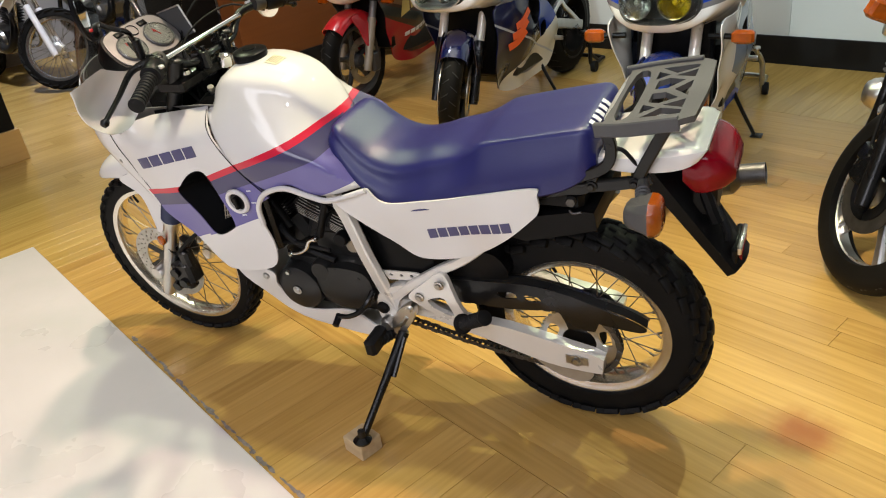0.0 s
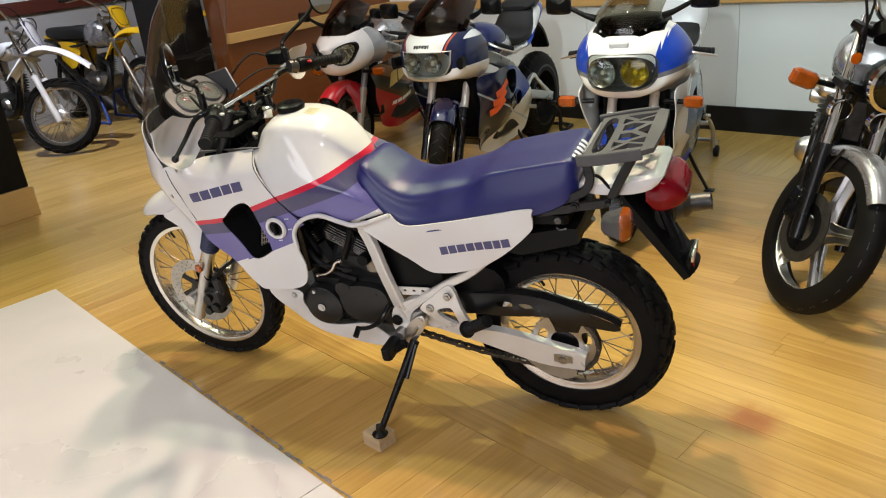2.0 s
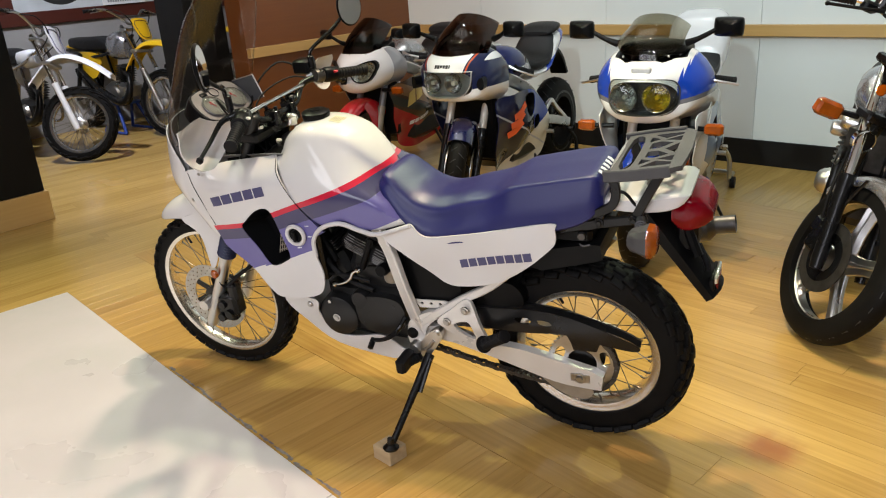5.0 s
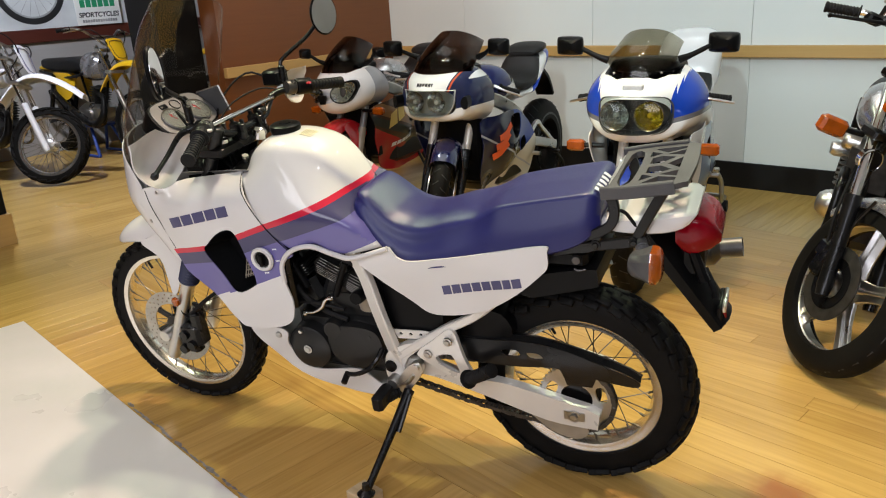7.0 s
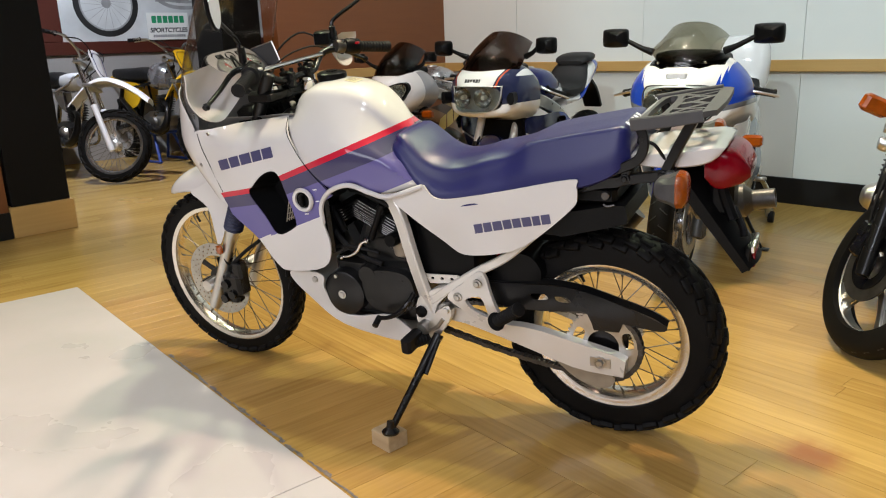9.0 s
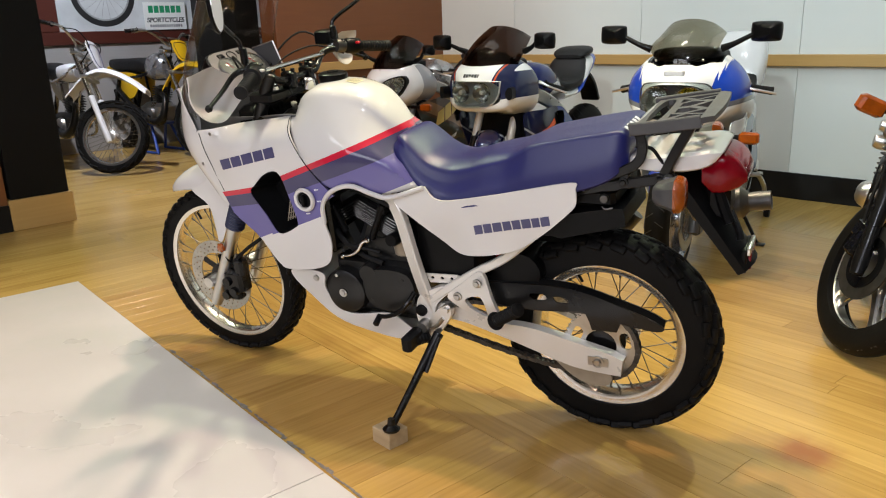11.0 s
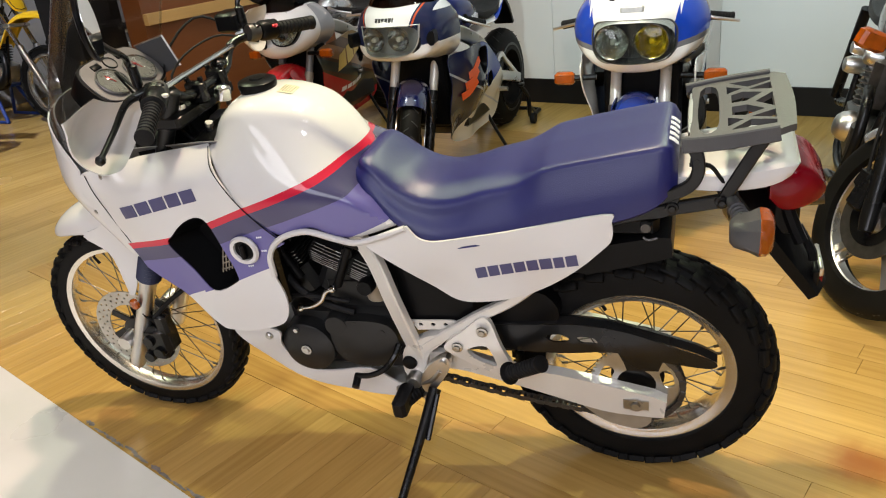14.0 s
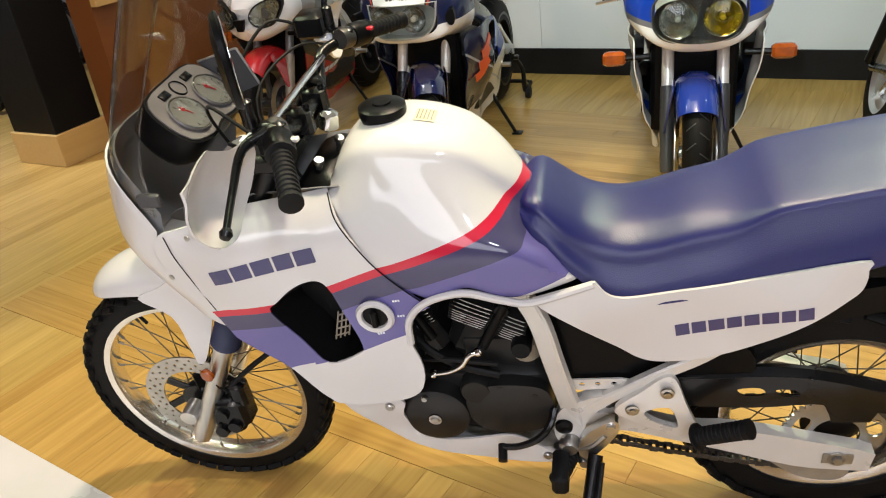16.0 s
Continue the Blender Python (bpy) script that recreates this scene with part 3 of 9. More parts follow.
structure(box_part("alcove_floor", (-7.85, WALL_Y, -0.12), (WALL_X - 0.2, 6.8, -0.016), M_BASE, c=0.0005), "dark alcove floor edge", "floor")


def column(x0, y0, x1, y1):
    c = thing("column", pose((x0 + x1) / 2, (y0 + y1) / 2, 0), "square black painted column on an oak plinth", "column", "columns of the alcove", "structure")
    hx, hy = (x1 - x0) / 2, (y1 - y0) / 2
    bm = bmesh.new()
    cbox(bm, (-hx, -hy, 0.20), (hx, hy, CEIL), 0.004)
    part("shaft", bm, M_COLUMN, c, flat=True)
    bm = bmesh.new()
    cbox(bm, (-hx - 0.018, -hy - 0.018, 0), (hx + 0.018, hy + 0.018, 0.199), 0.004)
    part("plinth", bm, M_RAIL_Y, c, "honey oak plinth", flat=True)
    return c


column(-5.02, 1.68, -4.65, 2.04)
column(-5.02, 3.28, -4.62, 3.615)


def plank_mesh(length, width, depth=0.016):
    bm = bmesh.new()
    cbox(bm, (0, 0, -depth), (length - 0.0010, width - 0.0010, 0), 0.0003)
    for f in bm.faces:
        f.smooth = False
    me = bpy.data.meshes.new("plank")
    bm.to_mesh(me)
    bm.free()
    return me


def boards(area, along, material, near, width=0.088, length=1.83):
    """Boards over a rectangle of the floor's own frame; those in the stretch near become parts, the rest one mesh."""
    u0, v0, u1, v1 = area
    rest, made = bmesh.new(), {}
    rows = int(math.ceil(((v1 - v0) if along == "X" else (u1 - u0)) / width))
    for k in range(rows):
        a = (v0 if along == "X" else u0) + k * width
        w = min(width, (v1 if along == "X" else u1) - a)
        if w < 0.02:
            continue
        s, end = (u0, u1) if along == "X" else (v0, v1)
        cut = s + random.uniform(0.25, 1.0) * length
        while s < end - 0.02:
            e = min(cut, end)
            mid = ((s + e) / 2, a) if along == "X" else (a, (s + e) / 2)
            turn = Matrix.Translation((s, a, 0)) if along == "X" else Matrix.Translation((a + w, s, 0)) @ pose(0, 0, 0, 0, 0, 90)
            if near(*mid):
                key = (round(e - s, 3), round(w, 3))
                if key not in made:
                    made[key] = plank_mesh(e - s, w)
                    made[key].materials.append(M_FLOOR_X)
                o = new("plank", made[key])
                o.parent = subfloor
                o.matrix_basis = FLOOR_M @ turn
            else:
                cbox(rest, (0, 0, -0.016), (e - s - 0.0010, w - 0.0010, 0), 0.0003, FLOOR_M @ turn)
            s, cut = e, e + length * random.uniform(0.75, 1.0)
    return rest


def clipped(bm, x0, y1):
    """Cuts boards away that lie past the walls."""
    for co, no in (((x0, 0, 0), (1, 0, 0)), ((0, y1, 0), (0, -1, 0))):
        bmesh.ops.bisect_plane(bm, geom=bm.verts[:] + bm.edges[:] + bm.faces[:], plane_co=co, plane_no=no, clear_inner=True)
    return bm


INLAY = (0.0, 0.0, 9.2, 2.78)
SHEET_W = 0.50


def near_x(u, v):
    return v < 1.1 and u < 4.6


def near_y(u, v):
    return -1.1 < v < 0 and 0.6 < u < 4.6


rest_x = boards(INLAY, "X", M_FLOOR_X, near_x)
tagged(part("plank", rest_x, M_FLOOR_X, subfloor, flat=True), kind="stuff")
rest_y = bmesh.new()
for area in ((-4.6, -6.0, 0.0, 5.0), (0.0, -6.0, 9.2, -1.751), (0.0, -1.75, 9.2, -0.001), (0.0, 2.781, 9.2, 4.4)):
    piece = boards(area, "Y", M_FLOOR_Y, near_y, length=8.0 if area[1] == -1.75 else 1.83)
    me = bpy.data.meshes.new("boards")
    piece.to_mesh(me)
    piece.free()
    rest_y.from_mesh(me)
    bpy.data.meshes.remove(me)
clipped(rest_y, -7.85, WALL_Y - 0.023)
tagged(part("plank", rest_y, M_FLOOR_Y, subfloor, flat=True), kind="stuff")


def floor_sheet(u0, u1, name):
    """A white sheet laid on the floor, its top edge along u."""
    m = Matrix.Translation((-3.20, 1.515, 0)) @ pose(0, 0, 0, 0, 0, -5.6)
    t = thing(name, m @ Matrix.Translation((u0, 0, 0)), "white scuffed floor sheet laid over the boards", "floor sheet", "white floor sheets")
    bm = bmesh.new()
    cbox(bm, (0, -3.4, 0.0008), (u1 - u0, 0, 0.0065), 0.0015)
    part("sheet", bm, M_PANEL, t, flat=True)
    return t


floor_sheet(0.0, 2.342, "floor_sheet")
floor_sheet(2.345, 4.685, "floor_sheet")
floor_sheet(4.688, 7.0, "floor_sheet")

tape = thing("worn_tape", Matrix.Translation((-3.20, 1.515, 0)) @ pose(0, 0, 0, 0, 0, -5.6), "worn grey tape remains along the floor sheet", "tape", kind="stuff")
bm = bmesh.new()
u, k_scrap = 1.18, 0
while u < 2.66:
    run, mid, wide = random.uniform(0.025, 0.09), random.uniform(0.010, 0.020), random.uniform(0.004, 0.0105)
    n = 18
    ring = [Vector((u + run / 2 + run / 2 * math.cos(2 * math.pi * k / n) * random.uniform(0.6, 1.1), mid + wide * math.sin(2 * math.pi * k / n) * random.uniform(0.35, 1.15), 0)) for k in range(n)]
    lift = 0.0006 + 0.0005 * (k_scrap % 3)
    rings(bm, [[p + Vector((0, 0, z)) for p in ring] for z in (lift, lift + 0.0003)])
    u += run * random.uniform(0.45, 1.15)
    k_scrap += 1
tagged(part("tape_scrap", bm, M_TAPE, tape), kind="stuff")

# ---- wheels and shared motorcycle parts ----
def knobbly_tyre(bm, c, R, half, knobs=64, depth=0.009, road=False, blocks=None):
    """A tyre of outer radius R: round carcass and, off road, rows of raised blocks."""
    r0 = R - (0 if road else depth)
    prof = []
    inner = R - half * 1.55
    for k in range(15):
        a = math.pi * (k / 14)
        y = -half * 0.96 * math.cos(a) * (0.86 + 0.14 * math.sin(a))
        r = inner + (r0 - inner) * math.sin(a) ** 0.62
        prof.append((r, y))
    prof += [(inner - 0.004, half * 0.55), (inner - 0.004, -half * 0.55)]
    ring_lathe(bm, prof, c, seg=64)
    if road:
        return bm
    c = Vector(c)
    for k in range(knobs):
        a = 2 * math.pi * k / knobs
        for row, off in (((-0.70, 0.0), (0.70, 0.0), (0.0, 0.5)) if k % 2 == 0 else ((-0.34, 0.0), (0.34, 0.0), (-0.93, 0.2), (0.93, 0.2))):
            ang = a + off * 2 * math.pi / knobs
            y = row * half
            drop = (abs(row) ** 2.4) * half * 0.42
            tilt = -math.degrees(math.asin(max(-0.9, min(0.9, row * 0.72))))
            m = Matrix.Translation(c) @ Matrix.Rotation(ang, 4, "Y") @ Matrix.Translation((0, y, r0 - drop)) @ Matrix.Rotation(radians(tilt), 4, "X")
            w = 1.12 * math.pi * R / knobs
            cbox(blocks, (-w, -half * 0.165, -0.012), (w, half * 0.165, depth * (0.55 if abs(row) > 0.8 else 1.0)), 0.002, m @ Matrix.Rotation(radians(14 * (1 if row > 0 else -1)), 4, "Z"))
    return bm


def spokes(bm, c, hub_r, hub_y, rim_r, n=36, r=0.0016):
    c = Vector(c)
    for k in range(n):
        side = 1 if k % 2 else -1
        a = 2 * math.pi * k / n
        lead = (0.55 if (k // 2) % 2 else -0.55)
        p = c + Vector((hub_r * math.cos(a + lead), side * hub_y, hub_r * math.sin(a + lead)))
        q = c + Vector((rim_r * math.cos(a), side * 0.006, rim_r * math.sin(a)))
        tube(bm, [p, q], r, 5)
        e = (p - q).normalized()
        tube(bm, [q, q + e * 0.014], r * 2.2, 5)
    return bm


def spoked_wheel(parent, c, tyre_r, tyre_half, rim_r, rim_half, hub_r, hub_half, rim_mat, hub_mat, knobs=64, depth=0.009):
    """A wire wheel as one part of its motorcycle, with tyre, rim, spokes and hub under it."""
    bm = bmesh.new()
    lathe(bm, [(0.012, -hub_half - 0.012), (hub_r * 0.62, -hub_half - 0.012), (hub_r, -hub_half), (hub_r, -hub_half + 0.008), (hub_r * 0.55, -hub_half * 0.4), (hub_r * 0.55, hub_half * 0.4), (hub_r, hub_half - 0.008), (hub_r, hub_half), (hub_r * 0.62, hub_half + 0.012), (0.012, hub_half + 0.012)], c, seg=28)
    wheel = part("wheel", bm, hub_mat, parent, "wire-spoked wheel")
    bm = bmesh.new()
    tread = bmesh.new()
    knobbly_tyre(bm, c, tyre_r, tyre_half, knobs, depth, blocks=tread)
    part("tyre", bm, M_TYRE, wheel, "black block-tread tyre")
    tagged(part("tread", tread, M_TYRE, wheel), kind="stuff")
    bm = bmesh.new()
    h = rim_half
    ring_lathe(bm, [(rim_r, -h), (rim_r + 0.002, -h * 0.9), (rim_r - 0.006, -h * 0.78), (rim_r - 0.018, -h * 0.7), (rim_r - 0.024, -h * 0.25), (rim_r - 0.024, h * 0.25), (rim_r - 0.018, h * 0.7), (rim_r - 0.006, h * 0.78), (rim_r + 0.002, h * 0.9), (rim_r, h), (rim_r - 0.010, h * 1.0), (rim_r - 0.026, h * 0.82), (rim_r - 0.033, h * 0.3), (rim_r - 0.033, -h * 0.3), (rim_r - 0.026, -h * 0.82), (rim_r - 0.010, -h)], c, seg=72)
    part("rim", bm, rim_mat, wheel, "pale anodised aluminium rim")
    bm = bmesh.new()
    spokes(bm, c, hub_r * 0.95, hub_half * 0.9, rim_r - 0.031)
    tagged(part("spokes", bm, M_SPOKE, wheel), kind="stuff")
    bm = bmesh.new()
    a = radians(118)
    p = Vector(c) + Vector((math.cos(a), 0, math.sin(a))) * (rim_r - 0.034)
    e = Vector((-math.cos(a), 0, -math.sin(a)))
    tube(bm, [p, p + e * 0.026], 0.0042, 8)
    part("valve", bm, M_RUBBER, wheel)
    return wheel


def brake_disc(bm, c, outer, inner, y, holes=3, per=26, thick=0.004, seg=52):
    """A drilled disc: a ring with real holes."""
    poly = [(outer * math.cos(2 * math.pi * k / seg), outer * math.sin(2 * math.pi * k / seg)) for k in range(seg)]
    cut = [[(inner * math.cos(2 * math.pi * k / 36), inner * math.sin(2 * math.pi * k / 36)) for k in range(36)]]
    for k in range(per):
        for j in range(holes):
            a = 2 * math.pi * (k + j * 0.5) / per
            r = inner + (outer - inner) * (0.22 + 0.56 * j / max(1, holes - 1))
            cut.append([(r * math.cos(a) + 0.0042 * math.cos(b), r * math.sin(a) + 0.0042 * math.sin(b)) for b in (2 * math.pi * i / 6 for i in range(6))])
    shell(bm, poly, cut, lambda u, v: Vector((c[0] + u, y, c[2] + v)), thick, step=0.2)
    return bm


def grip(bm, a, b, r=0.017, ridges=9):
    """A moulded rubber grip with ridges and a flange."""
    a, b = Vector(a), Vector(b)
    prof = [(r * 1.5, 0.0), (r * 1.5, 0.004), (r, 0.006)]
    length = (b - a).length
    for k in range(ridges):
        s = 0.010 + (length - 0.022) * k / ridges
        prof += [(r * 0.92, s), (r * 1.06, s + 0.002), (r * 1.06, s + 0.006), (r * 0.92, s + 0.008)]
    prof += [(r * 1.12, length - 0.008), (r * 1.12, length - 0.002), (r * 0.7, length)]
    lathe(bm, [(0.003, 0.0)] + prof, a, b - a, seg=16)
    return bm


def gauge(bm, c, n, r, depth=0.03):
    lathe(bm, [(r, -depth), (r * 1.12, -depth * 0.5), (r * 1.12, 0), (r * 0.98, 0.003), (r * 0.94, -0.003)], c, n, seg=28)
    return bm

# ---- the white touring-enduro motorcycle on its side stand ----
def line_above(m, k):
    return (-m, 0, 1, k)


def line_below(m, k):
    return (m, 0, -1, -k)


RED, INKBLUE, VIOLET = (0.56, 0.012, 0.040), (0.055, 0.050, 0.115), (0.125, 0.108, 0.295)
FRONT, AFT = (-1, 0, 0, 1.06), (1, 0, 0, -1.06)
MID, REAR = (-1, 0, 0, 0.62), (1, 0, 0, -0.62)
KF, KA = 0.738 + 0.213 * 1.108, 0.819 + 0.376 * 0.891
KR = (-0.62 * 0.376 + KA) + 0.62 * 0.62
M_LIVERY = zoned("white_paint_with_stripes", (0.65, 0.625, 0.60), [
    (VIOLET, (FRONT, line_below(0.213, KF - 0.01), line_above(0.41, 1.024))),
    (VIOLET, (AFT, line_below(0.376, KA - 0.01), line_above(0.385, 0.992))),
    (INKBLUE, (FRONT, line_below(0.213, KF - 0.01), line_above(0.19, 0.675 + 0.19 * 1.14))),
    (INKBLUE, (AFT, line_below(0.376, KA - 0.01), line_above(0.36, 0.714 + 0.36 * 1.001))),
    (RED, (FRONT, line_below(0.213, KF), line_above(0.213, KF - 0.017))),
    (RED, (AFT, MID, line_below(0.376, KA), line_above(0.376, KA - 0.0185))),
    (INKBLUE, (REAR, line_below(0.62, KR - 0.01), line_above(0.36, 0.714 + 0.36 * 1.001))),
    (RED, (REAR, line_below(0.62, KR), line_above(0.62, KR - 0.022))),
])

tourer = thing("touring_enduro_motorcycle", pose(-0.414, 2.055, 0, 0, 0, 16.8) @ pose(0, 0, 0, 7.2), "white touring enduro motorcycle with violet stripes on side stand", "motorcycle")
F_AX, R_AX = (-1.47, 0.012, 0.327), (-0.030, 0.0, 0.316)

# wheels
front_wheel = spoked_wheel(tourer, F_AX, 0.325, 0.039, 0.276, 0.030, 0.042, 0.045, M_RIM, M_BLACKM, 76, 0.0045)
rear_wheel = spoked_wheel(tourer, R_AX, 0.314, 0.058, 0.224, 0.040, 0.062, 0.055, M_RIM, M_BLACKM, 54, 0.006)
bm = bmesh.new()
brake_disc(bm, F_AX, 0.138, 0.092, F_AX[1] - 0.062, 3, 26)
part("brake_disc", bm, M_STEEL, front_wheel, "drilled steel brake disc")
bm = bmesh.new()
lathe(bm, [(0.01, -0.066), (0.043, -0.062), (0.045, -0.045), (0.02, -0.04)], (F_AX[0], F_AX[1], F_AX[2]), seg=24)
part("disc_carrier", bm, M_BLACKM, front_wheel)
for k in range(6):
    a = 2 * math.pi * k / 6
    bm = bmesh.new()
    tube(bm, [(F_AX[0] + 0.035 * math.cos(a), F_AX[1] - 0.056, F_AX[2] + 0.035 * math.sin(a)), (F_AX[0] + 0.09 * math.cos(a + 0.3), F_AX[1] - 0.061, F_AX[2] + 0.09 * math.sin(a + 0.3))], 0.004, flat=(0.006, 0.02))
    part("carrier_arm", bm, M_BLACKM, front_wheel)

# fork: sliders, gaiters, stanchions; the left leg carries caliper and reflector
RAKE = Vector((math.sin(radians(27.5)), 0, math.cos(radians(27.5))))


def fork_leg(y, name):
    foot = Vector((-1.474, y, 0.236))
    bm = bmesh.new()
    lathe(bm, [(0.012, 0), (0.021, 0.004), (0.024, 0.03), (0.023, 0.06), (0.0225, 0.330), (0.026, 0.340), (0.026, 0.358), (0.01, 0.359)], foot, RAKE, seg=20)
    lathe(bm, [(0.006, -0.026), (0.020, -0.024), (0.022, 0.024), (0.006, 0.026)], (F_AX[0], y, F_AX[2]), seg=18)
    leg = part("fork_leg", bm, M_ALU, tourer, "satin aluminium fork slider")
    bm = bmesh.new()
    prof = [(0.02, 0)]
    for k in range(9):
        prof += [(0.034, 0.008 + k * 0.0125), (0.028, 0.0142 + k * 0.0125)]
    lathe(bm, prof + [(0.02, 0.13)], foot + RAKE * 0.352, RAKE, seg=20)
    part("gaiter", bm, M_GAITER, leg, "navy ribbed rubber gaiter")
    bm = bmesh.new()
    lathe(bm, [(0.005, 0.46), (0.0205, 0.46), (0.0205, 0.94), (0.014, 0.945), (0.004, 0.945)], foot, RAKE, seg=18)
    part("stanchion", bm, M_BLACKM, leg)
    return leg


left_leg = fork_leg(-0.092, "left")
fork_leg(0.116, "right")
bm = bmesh.new()
lathe(bm, [(0.001, 0.0), (0.016, 0.0), (0.017, 0.008), (0.013, 0.012), (0.001, 0.0125)], (-1.366, -0.114, 0.478), (-0.25, -1, 0), seg=20)
part("reflector", bm, M_AMBER, left_leg, "round amber reflector")
caliper = bmesh.new()
for lo, hi in (((-1.395, -0.115, 0.295), (-1.315, -0.05, 0.385)), ((-1.42, -0.102, 0.262), (-1.345, -0.06, 0.33)), ((-1.345, -0.108, 0.36), (-1.305, -0.066, 0.43))):
    cbox(caliper, lo, hi, 0.012)
for cx, cz in ((-1.375, 0.345), (-1.352, 0.308), (-1.39, 0.29)):
    lathe(caliper, [(0.002, -0.012), (0.016, -0.012), (0.018, 0), (0.018, 0.02)], (cx, -0.112, cz), seg=14)
part("brake_caliper", caliper, M_BLACKM, left_leg, "black brake caliper")
bm = bmesh.new()
tube(bm, [(-1.34, -0.10, 0.42), (-1.28, -0.085, 0.47), (-1.20, -0.06, 0.53), (-1.17, -0.03, 0.62), (-1.15, 0.0, 0.85)], 0.0065, 8)
tube(bm, [(-1.33, -0.085, 0.38), (-1.36, -0.11, 0.44), (-1.33, -0.10, 0.50), (-1.27, -0.09, 0.58)], 0.004, 6)
part("brake_hose", bm, M_RUBBER, left_leg)
bm = bmesh.new()
for z, x in ((0.86, -1.15), (1.0, -1.078)):
    cbox(bm, (x - 0.045, -0.115, z - 0.018), (x + 0.045, 0.139, z + 0.018), 0.012)
part("triple_clamp", bm, M_BLACKM, tourer, "black triple clamp")

# front mudguard: crown over the wheel with skirts down to the fork
bm = bmesh.new()
loops = []
for i in range(15):
    s = i / 14
    x = -1.665 + s * 0.365
    zt = spline([(-1.665, 0.640), (-1.64, 0.672), (-1.58, 0.712), (-1.50, 0.743), (-1.40, 0.762), (-1.30, 0.760)], x)
    w = spline([(-1.665, 0.024), (-1.63, 0.056), (-1.55, 0.076), (-1.45, 0.085), (-1.30, 0.090)], x)
    d = spline([(-1.665, 0.014), (-1.60, 0.050), (-1.45, 0.085), (-1.30, 0.105)], x)
    ring = [Vector((x + 0.01 * math.cos(a), F_AX[1] - w * math.cos(a), zt - d * (1 - math.sin(a) ** 0.8))) for a in (math.pi * k / 14 for k in range(15))]
    ring += [Vector((p.x, F_AX[1] + (p.y - F_AX[1]) * 0.95, p.z - 0.004)) for p in reversed(ring)]
    loops.append(ring)
rings(bm, loops)
mudguard = part("front_mudguard", bm, M_WHITE, tourer, "white front mudguard")


def skirt(bm, s):
    poly = outline([(-1.43, 0.695), (-1.36, 0.735), (-1.30, 0.715), (-1.325, 0.62), (-1.375, 0.50), (-1.398, 0.488), (-1.405, 0.53), (-1.425, 0.615), (-1.49, 0.665)], 4, sharp=(5,))
    shell(bm, poly, (), lambda u, v: Vector((u, F_AX[1] + s * (0.088 + 0.25 * max(0, 0.70 - v) * (0.7 - v) + 0.05 * max(0, 0.6 - v)), v)), 0.004, 0.03, inner=(0, -s, 0))


both("fork_guard", skirt, M_WHITE, mudguard)

# fairing: side panels with the scoop, nose, screen
side_w = field([(-1.23, 0.91, 0.206), (-1.27, 0.88, 0.192), (-1.20, 0.82, 0.196), (-1.00, 0.87, 0.186), (-0.93, 0.96, 0.155), (-0.90, 0.82, 0.178), (-0.82, 0.74, 0.180), (-0.91, 0.716, 0.176), (-1.25, 0.70, 0.158), (-1.29, 0.80, 0.168), (-1.12, 0.60, 0.168), (-1.00, 0.50, 0.182), (-0.90, 0.54, 0.188), (-0.85, 0.62, 0.178), (-1.04, 0.66, 0.186), (-1.02, 0.575, 0.198), (-0.96, 0.60, 0.196)])
FAIR = outline([(-1.285, 0.912), (-1.236, 0.918), (-1.141, 0.930), (-1.033, 0.943), (-0.975, 0.950), (-0.928, 0.885), (-0.891, 0.822), (-0.848, 0.773), (-0.803, 0.730), (-0.846, 0.700), (-0.853, 0.645), (-0.837, 0.575), (-0.853, 0.512), (-0.917, 0.482), (-1.020, 0.470), (-1.056, 0.490), (-1.115, 0.558), (-1.221, 0.641), (-1.255, 0.700), (-1.290, 0.765), (-1.312, 0.860)], 4, sharp=(4, 8, 17))
SCOOP = outline([(-1.017, 0.795), (-0.992, 0.780), (-0.972, 0.715), (-0.949, 0.640), (-0.962, 0.618), (-1.028, 0.593), (-1.075, 0.650), (-1.122, 0.716), (-1.100, 0.745), (-1.058, 0.780)], 4)


def fair_y(u, v):
    """Half-width of the side fairing, its shoulder rolled in towards the cockpit."""
    brow = spline([(-1.32, 0.90), (-1.285, 0.912), (-1.236, 0.918), (-1.141, 0.930), (-1.033, 0.943), (-0.95, 0.955)], u)
    near = max(0.0, 1 - (brow - v) / 0.075)
    return side_w(u, v) - 0.062 * near ** 2 * min(1.0, max(0.0, (u + 1.27) / 0.10))


def fairing_side(bm, s):
    shell(bm, FAIR, [SCOOP], lambda u, v: Vector((u, s * fair_y(u, v), v)), 0.005, 0.026, inner=(0, -s, 0))


bm = bmesh.new()
tube(bm, [(u, -side_w(u, v) - 0.0012, v) for u, v in ((-1.276, 0.908), (-1.274, 0.860), (-1.266, 0.800), (-1.246, 0.710))], 0.0011, 6)
part("nose_seam", bm, M_RUBBER, tourer)
both("side_fairing", fairing_side, M_LIVERY, tourer, "white side fairing with red, navy and violet stripes")


def scoop_liner(bm, s):
    loops = []
    for d, k in ((0.0, 1.0), (0.03, 0.97), (0.075, 0.82)):
        loops.append([Vector((-1.03 + (u + 1.03) * k + d * 0.3, s * (side_w(u, v) - 0.003 - d), 0.69 + (v - 0.69) * k)) for u, v in SCOOP])
    rings(bm, loops, cap=False)
    bm.faces.new([bm.verts.new(p) for p in loops[-1]])


both("scoop_liner", scoop_liner, M_BLACKP, tourer, "black radiator scoop")


